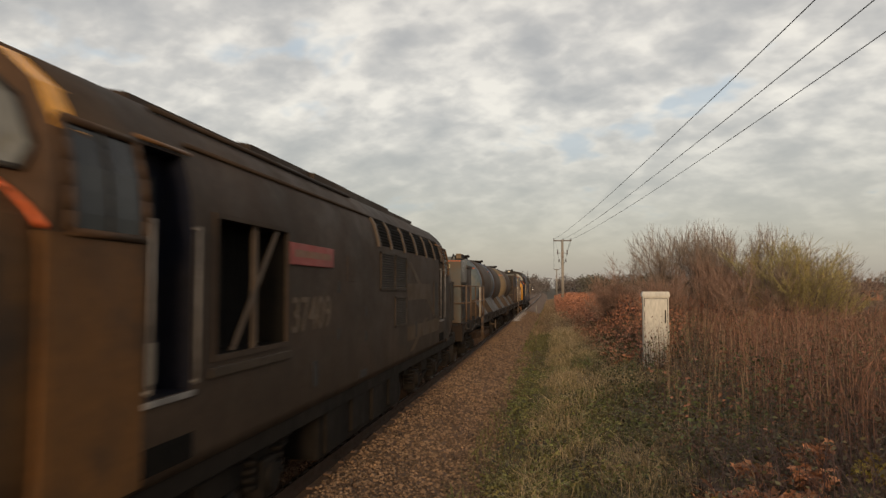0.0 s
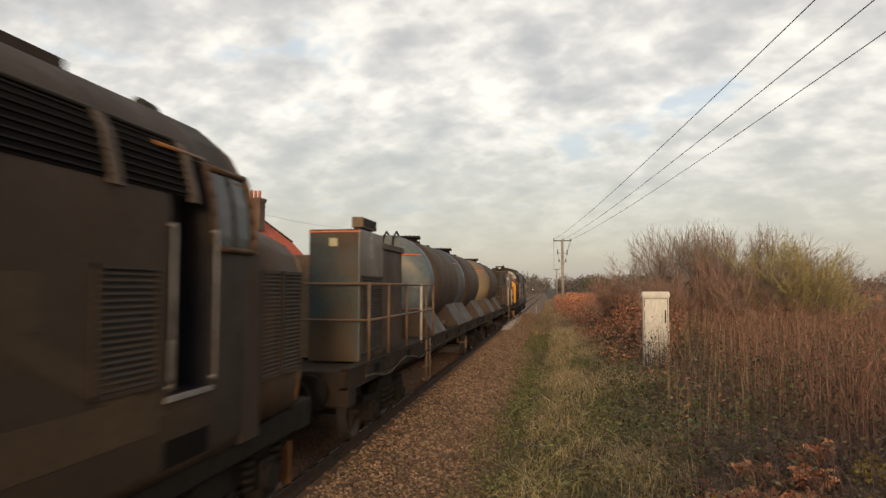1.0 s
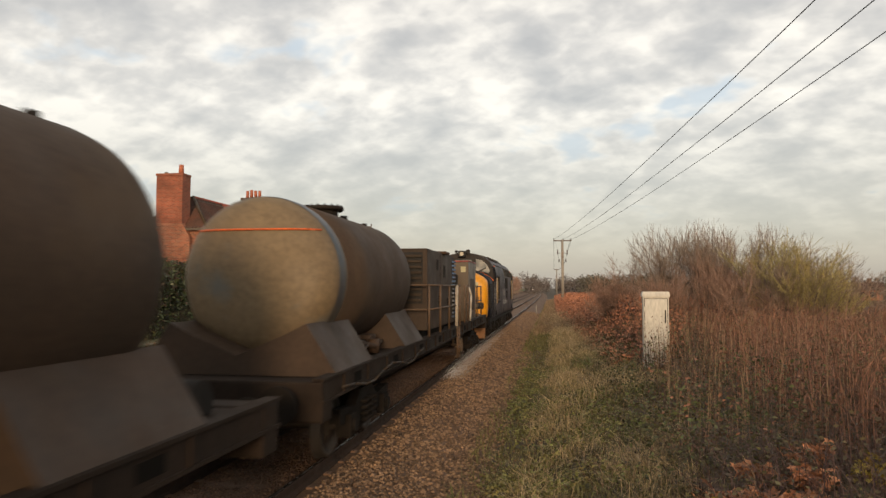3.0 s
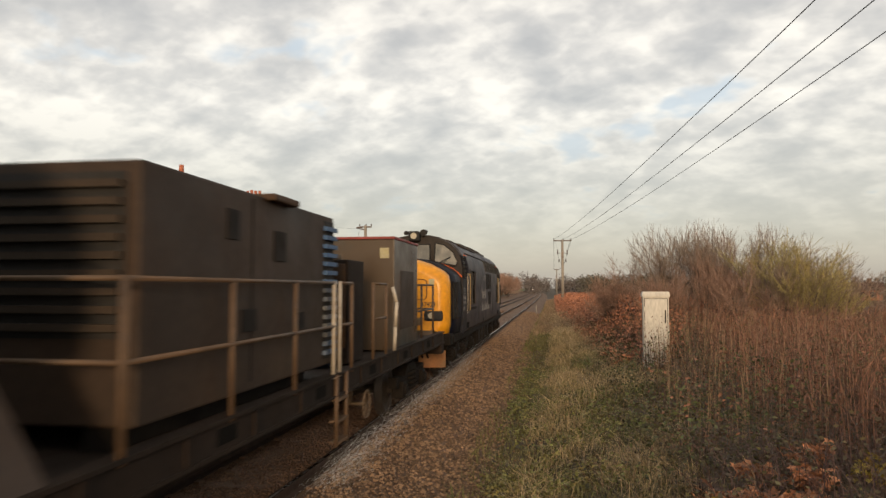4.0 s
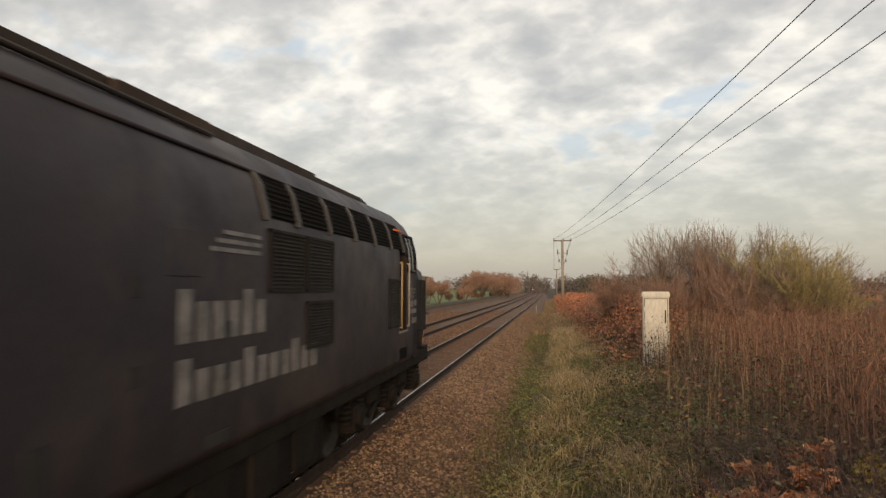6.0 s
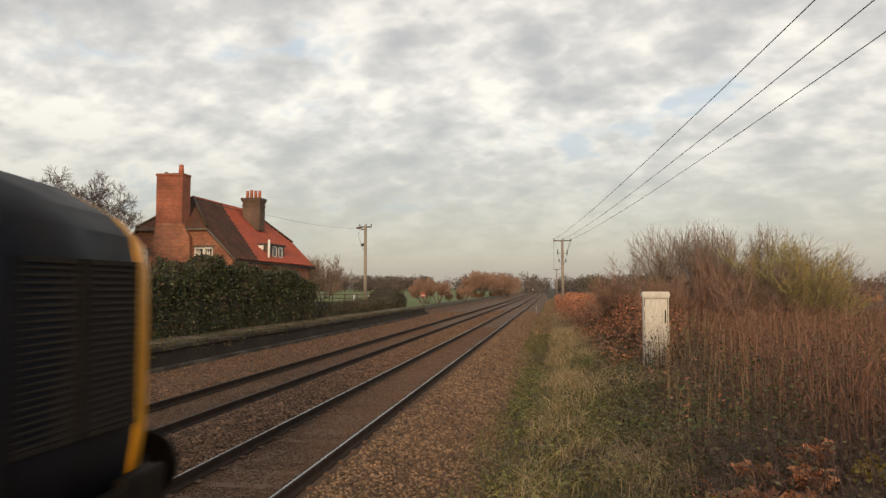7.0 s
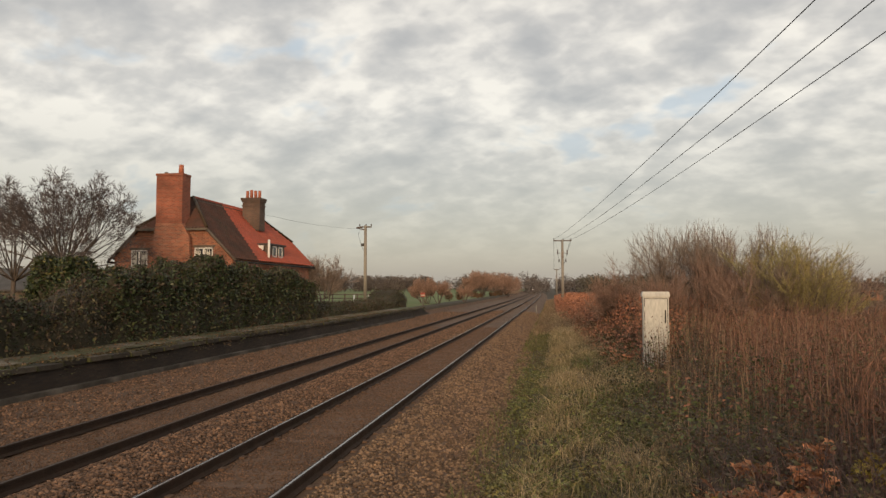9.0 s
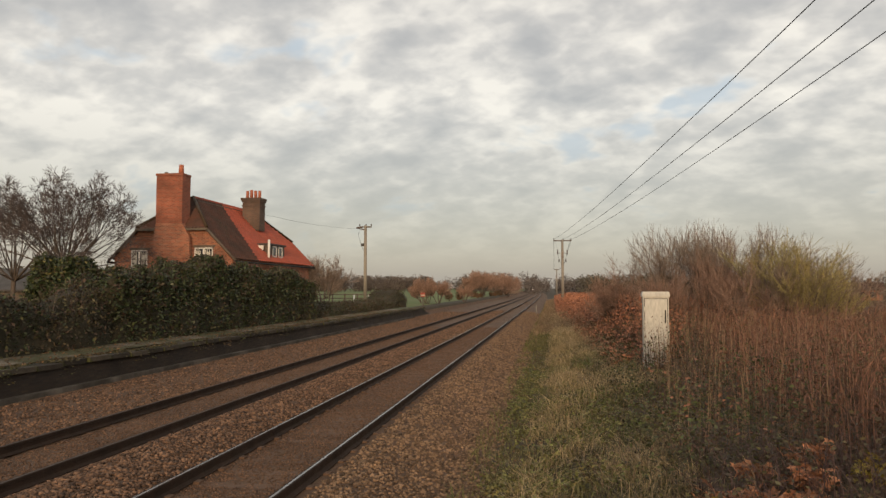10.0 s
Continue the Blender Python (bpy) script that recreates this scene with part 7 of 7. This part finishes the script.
# ---------------------------------------------------------------- distance
def far_clump(name, label, cat, x0, x1, y0, y1, h0, h1, n, size, mat, stems=True):
    """A belt of far trees: many small twigs and leaf clumps over thin trunks."""
    B = thing(name, label, cat, kind="stuff")
    m = max(6, int(abs(x1 - x0) / 1.3 + abs(y1 - y0) / 6))
    cx, cy = RNG.uniform(x0, x1, m), RNG.uniform(y0, y1, m)
    hh = RNG.uniform(h0, h1, m)
    g = gz(cx, cy)
    A = np.stack([cx, cy, g - 0.2], 1)
    poly_ob("trunks", *prisms(A, A + np.stack([0 * hh, 0 * hh, hh * 0.7], 1), np.full(m, size * 0.35), np.full(m, size * 0.12)), M["bark"], B)
    j = RNG.integers(0, m, n)
    v = RNG.normal(size=(n, 3))
    v /= np.linalg.norm(v, axis=1)[:, None]
    v *= RNG.random((n, 1)) ** 0.4
    wide = 0.36 if h1 > 7.6 else 0.5
    p = np.stack([cx[j] + v[:, 0] * hh[j] * wide, cy[j] + v[:, 1] * hh[j] * wide, g[j] + hh[j] * 0.5 + v[:, 2] * hh[j] * 0.5], 1)
    p[:, 2] = np.maximum(p[:, 2], g[j] + 0.05)
    poly_ob("canopy", *leaves(p, RNG.uniform(0.5, 1.4, n) * size, 0.9), mat, B)
    return B


far_clump("far_wood", "long far belt of bare winter trees", "wood", -330, -75, 395, 420, 8, 10.5, 26000, 0.45, M["far_wood"])
far_clump("far_wood", "far hedgerow trees across the fields", "wood", -75, 40, 420, 470, 6, 10, 12000, 0.45, M["far_wood"])
for i, (x, y, h, m) in enumerate(((-14.9, 83, 3.4, "twig_red"), (-14.0, 85.5, 2.9, "twig_red"), (-15.8, 85, 2.7, "twig_red"), (-12.2, 97, 2.6, "twig_red"), (-16.0, 138, 5.0, "twig_red"), (-14.6, 146, 5.6, "twig_red"), (-15.4, 154, 6.2, "twig_red"), (-13.8, 166, 5.8, "twig_red"), (-13.0, 180, 6.2, "twig_red"), (-12.5, 196, 6.0, "twig_red"))):
    bare_tree("reddish bare bush beside the line", x, y, h, 5, 4, 90 + i, M[m], 0.06, 0.5, 0.5, 4, 0.7, 0.012 + 0.00012 * y, "lineside_bush")
far_clump("undergrowth", "low brown undergrowth beside the line", "undergrowth", -16, -12.6, 100, 210, 0.8, 1.6, 6000, 0.11, M["litter"])
far_clump("far_wood", "long flat-topped far wood", "wood", -150, -68, 385, 405, 8.2, 9.6, 24000, 0.42, M["far_wood"])
far_clump("lineside_bushes", "reddish bare bushes beside the line", "bushes", -17, -12.5, 185, 260, 4, 6.8, 9000, 0.15, M["twig_red"])
far_clump("far_wood", "bare trees where the line fades away", "wood", -52, -8, 330, 400, 6, 11, 15000, 0.36, M["far_wood"])
far_clump("far_wood", "bare trees where the line fades away", "wood", -8, 22, 240, 290, 5, 8, 9000, 0.26, M["far_wood"])
far_clump("dark_trees", "dark evergreen trees across the field", "trees", 8, 52, 200, 250, 4.5, 7, 16000, 0.3, M["far_dark"])
far_clump("dark_trees", "dark hedgerow across the field", "trees", 50, 200, 170, 260, 2.6, 4.6, 20000, 0.34, M["far_dark"])
far_clump("far_wood", "long far belt of bare winter trees", "wood", 40, 420, 380, 440, 8, 12, 9000, 0.8, M["far_wood"])
far_clump("far_wood", "trees beyond the shed", "wood", -160, -60, 120, 190, 5, 9, 8000, 0.5, M["far_dark"])
# tree belt added out of view, behind the camera
far_clump("far_wood", "trees far behind the camera", "wood", -160, 160, -170, -120, 5, 9, 4000, 0.8, M["far_wood"])

# bungalow across the field
M["gable_paint"] = material("weathered_white_gable", (0.42, 0.39, 0.35), (0.34, 0.31, 0.28), 0.9, scale=1, fine=8)
B = thing("bungalow", "distant bungalow with red roof and white gable", "house", at=pose(59.4, 151, -0.45, 0, 0, -22))
part("wall", box(-4.6, 4.6, -3, 3, -0.2, 2.4), M["house_brick"], B)
bm = bmesh.new()
add_loft(bm, [[(x, -3.4, 2.3), (x, 0, 3.9), (x, 3.4, 2.3)] for x in (-4.9, 4.9)], smooth=False)
bmesh.ops.recalc_face_normals(bm, faces=bm.faces[:])
part("roof", bm, M["roof_dark"], B)
bm = bmesh.new()
add_loft(bm, [[(-4.4, y, -0.2), (-0.6, y, -0.2), (-0.6, y, 1.9), (-2.5, y, 2.9), (-4.4, y, 1.9)] for y in (-4.2, -2.9)], smooth=False)
bmesh.ops.recalc_face_normals(bm, faces=bm.faces[:])
part("gable", bm, M["gable_paint"], B, "white painted gable")
part("chimney", box(2.0, 2.8, -0.3, 0.4, 3.4, 4.7), M["dark_brick"], B)
for x in (1.0, 3.0):
    part("window", box(x - 0.5, x + 0.5, -3.03, -2.98, 1.0, 2.0), M["window_glass"], B)

# platform-end sign, gate posts, fence
Sg = thing("line_sign", "small red and white sign on a post", "sign", at=pose(-12.35, 66.4, -0.1))
part("post", tube((0, 0, 0), (0, 0, 2.0), 0.05, seg=8), M["timber"], Sg)
part("sign_plate", box(-0.22, 0.22, -0.07, -0.05, 1.6, 2.0, 0.01), M["sign_red"], Sg)
part("sign_bar", box(-0.16, 0.16, -0.078, -0.068, 1.68, 1.8), M["white"], Sg)
for x, y in ((-18.2, 63), (-17.2, 64.5)):
    g_ = thing("gate_post", "white-topped wooden gate post", "post", "gate posts", at=pose(x, y, 0.35))
    part("post", tube((0, 0, 0), (0, 0, 1.35), 0.08, 0.075, 8), M["frame_white"], g_)
Fe = thing("field_fence", "dark post and rail fence by the field", "fence")
for k in range(12):
    part("post", box(-34 + k * 1.35, -33.88 + k * 1.35, 71.9, 72.02, 0.1, 1.75), M["timber"], Fe)
for z in (0.8, 1.2, 1.6):
    part("rail", box(-34.2, -18.8, 71.86, 71.9, z, z + 0.1), M["timber"], Fe)
for x, y, h in ((-4.1, 71.6, 0.9),):
    mk = thing("marker_post", "thin pale lineside marker post", "post", "marker posts", at=pose(x + bend(y) + 2.4, y, ground_z(x + bend(y) + 2.4, y)))
    part("post", box(-0.04, 0.04, -0.04, 0.04, 0, h, 0.01), M["pole_wood"], mk)
# far train: a pale lamp far down the line
Tr = thing("signal_lamp", "tiny white lamp far down the line", "lamp", at=pose(TRACK2_X + bend(330) + 0.4, 330, -0.2))
part("post", tube((0, 0, 0), (0, 0, 2.2), 0.1, seg=8), M["timber"], Tr)
part("lamp", tube((0, -0.2, 2.0), (0, 0.0, 2.0), 0.28, seg=14), M["lamp_on"], Tr)

# ---------------------------------------------------------------- trackbed pieces, last
def sleepers(cx, tr, seed):
    rng = random.Random(seed)
    me = None
    for k in range(230):
        y = -22 + k * 0.665
        if me is None:
            bm = bmesh.new()
            add_loft(bm, [[(x, a, z) for a, z in ((-0.14, -0.09), (-0.11, 0.0), (0.11, 0.0), (0.14, -0.09))] for x in (-1.25, 1.25)], smooth=False)
            bmesh.ops.recalc_face_normals(bm, faces=bm.faces[:])
            for s in (-1, 1):
                for d in (-1, 1):
                    add_box(bm, s * 0.7525 + d * 0.11 - 0.04, s * 0.7525 + d * 0.11 + 0.04, -0.06, 0.06, 0.0, 0.035)
            ob = mesh_ob("sleeper", bm, M["sleeper"])
            me = ob.data
        else:
            ob = new("sleeper", me)
        ob.parent = tr
        ob.matrix_basis = pose(cx + bend(y) + rng.uniform(-0.015, 0.015), y, (-0.176 if cx == TRACK_X else -0.196) + rng.uniform(-0.006, 0.004), 0, rng.uniform(-0.2, 0.2), rng.uniform(-0.4, 0.4))


sleepers(TRACK_X, tracks[TRACK_X], 5)
sleepers(TRACK2_X, tracks[TRACK2_X], 6)


def stones(n, u0, u1, y0, y1, r0, r1, near, lift=0.0):
    y = y0 + (y1 - y0) * RNG.random(n) ** near
    u = RNG.uniform(u0, u1, n)
    x = u + np.array([bend(v) for v in y])
    r = RNG.uniform(r0, r1, n)
    C = np.stack([x, y, gz(x, y) + lift + r * 0.25], 1)
    O = np.array([[1, 0, 0], [0, 1, 0], [-1, 0, 0], [0, -1, 0], [0, 0, 1], [0, 0, -1]], dtype=float)
    q = RNG.normal(size=(n, 3, 3))
    V = np.einsum("nij,kj->nki", np.linalg.qr(q)[0], O) * r[:, None, None] * RNG.uniform(0.6, 1.25, (n, 6, 1)) * np.array([1, 1, 0.75])
    V = (V + C[:, None, :]).reshape(-1, 3)
    T = np.array([[0, 1, 4], [1, 2, 4], [2, 3, 4], [3, 0, 4], [1, 0, 5], [2, 1, 5], [3, 2, 5], [0, 3, 5]])
    return V, (np.arange(n)[:, None, None] * 6 + T[None]).reshape(-1, 3)


for lab, args, m in (("loose brown ballast stones on the shoulder", (38000, -2.95, -0.85, 5, 75, 0.014, 0.040, 2.0), "stone"),
                     ("coarse ballast heaped between the tracks", (34000, -6.35, -4.78, 4, 75, 0.018, 0.045, 1.8), "stone_dark"),
                     ("dusty ballast between the rails", (24000, -4.58, -3.2, 4, 45, 0.010, 0.026, 1.6), "stone_dust"),
                     ("dusty ballast between the rails", (16000, -7.98, -6.66, 6, 45, 0.010, 0.028, 1.5), "stone_dust"),
                     ("brown ballast beside the old platform", (26000, -11.75, -8.2, 8, 75, 0.016, 0.042, 1.6), "stone_dark")):
    tagged(poly_ob("ballast", *stones(*args), M[m]), lab, "ballast", kind="stuff")
# ---------------------------------------------------------------- water spray thrown up by the jets, in drifting wisps
def spray(label, u0, u1, x0, x1, z1, n, seed):
    rng = np.random.default_rng(seed)
    t = rng.beta(1.7, 2.4, n)
    y = u0 + (u1 - u0) * t
    x = x0 + (x1 - x0) * rng.beta(1.4, 2.2, n)
    z = 0.02 + (z1 * (0.25 + 0.75 * t)) * rng.random(n) ** 1.3
    P = np.stack([x, y - u0, z - 0.16], 1)
    r = rng.uniform(0.003, 0.009, n)
    O = np.array([[1, 0, 0], [0, 1, 0], [-1, 0, 0], [0, -1, 0], [0, 0, 1], [0, 0, -1]], dtype=float)
    V = (P[:, None, :] + O[None] * r[:, None, None] * rng.uniform(0.6, 1.3, (n, 6, 1)) * np.array([1.0, 1.6, 0.8])).reshape(-1, 3)
    T = np.array([[0, 1, 4], [1, 2, 4], [2, 3, 4], [3, 0, 4], [1, 0, 5], [2, 1, 5], [3, 2, 5], [0, 3, 5]])
    ob = poly_ob("water_spray", V, (np.arange(n)[:, None, None] * 6 + T[None]).reshape(-1, 3), M["mist"], smooth=True)
    return tagged(ob, label, "water spray", kind="stuff"), u0


def mist_material():
    mt = bpy.data.materials.new("thin_water_mist")
    mt.use_nodes = True
    nt = mt.node_tree
    nt.nodes.clear()
    N, L = nt.nodes.new, nt.links.new
    out, mix, tp, df = N("ShaderNodeOutputMaterial"), N("ShaderNodeMixShader"), N("ShaderNodeBsdfTransparent"), N("ShaderNodeBsdfDiffuse")
    df.inputs[0].default_value = (0.85, 0.86, 0.88, 1)
    mix.inputs[0].default_value = 0.5
    L(tp.outputs[0], mix.inputs[1]), L(df.outputs[0], mix.inputs[2]), L(mix.outputs[0], out.inputs[0])
    return mt


M["mist"] = mist_material()
SPRAYS = [spray("thin white water mist trailing beside the wheels", -2.4, 8.0, 0.8, 1.5, 0.45, 3000, 1),
          spray("faint water mist drifting out beside the last locomotive", 4.0, 18.0, 0.9, 1.55, 0.7, 2600, 2),
          spray("thin white water mist at the wagon step ladder", -2.2, 0.5, 0.9, 1.6, 0.45, 900, 3)]
def motions():
    half = [0.5 * k for k in range(21)]
    for ob, u in ((lead_loco, -53.38), (rear_loco, 7.34), (wagon_a, U_A), (wagon_b, U_B)):
        walk(ob, [(t, pose(TRACK_X, u - run(t), 0)) for t in half])
    for ob, u in SPRAYS:
        walk(ob, [(t, pose(TRACK_X, u - run(t), 0)) for t in half])
    for wheels, r, step in ((lead_wheels + rear_wheels, 0.57, 2), (wheels_a + wheels_b, 0.46, 1)):
        for w in wheels:
            y = w.location.y
            walk(w, [(k / FPS, pose(0, y, r, math.degrees(run(k / FPS) / r))) for k in range(0, 301, step)])


motions()
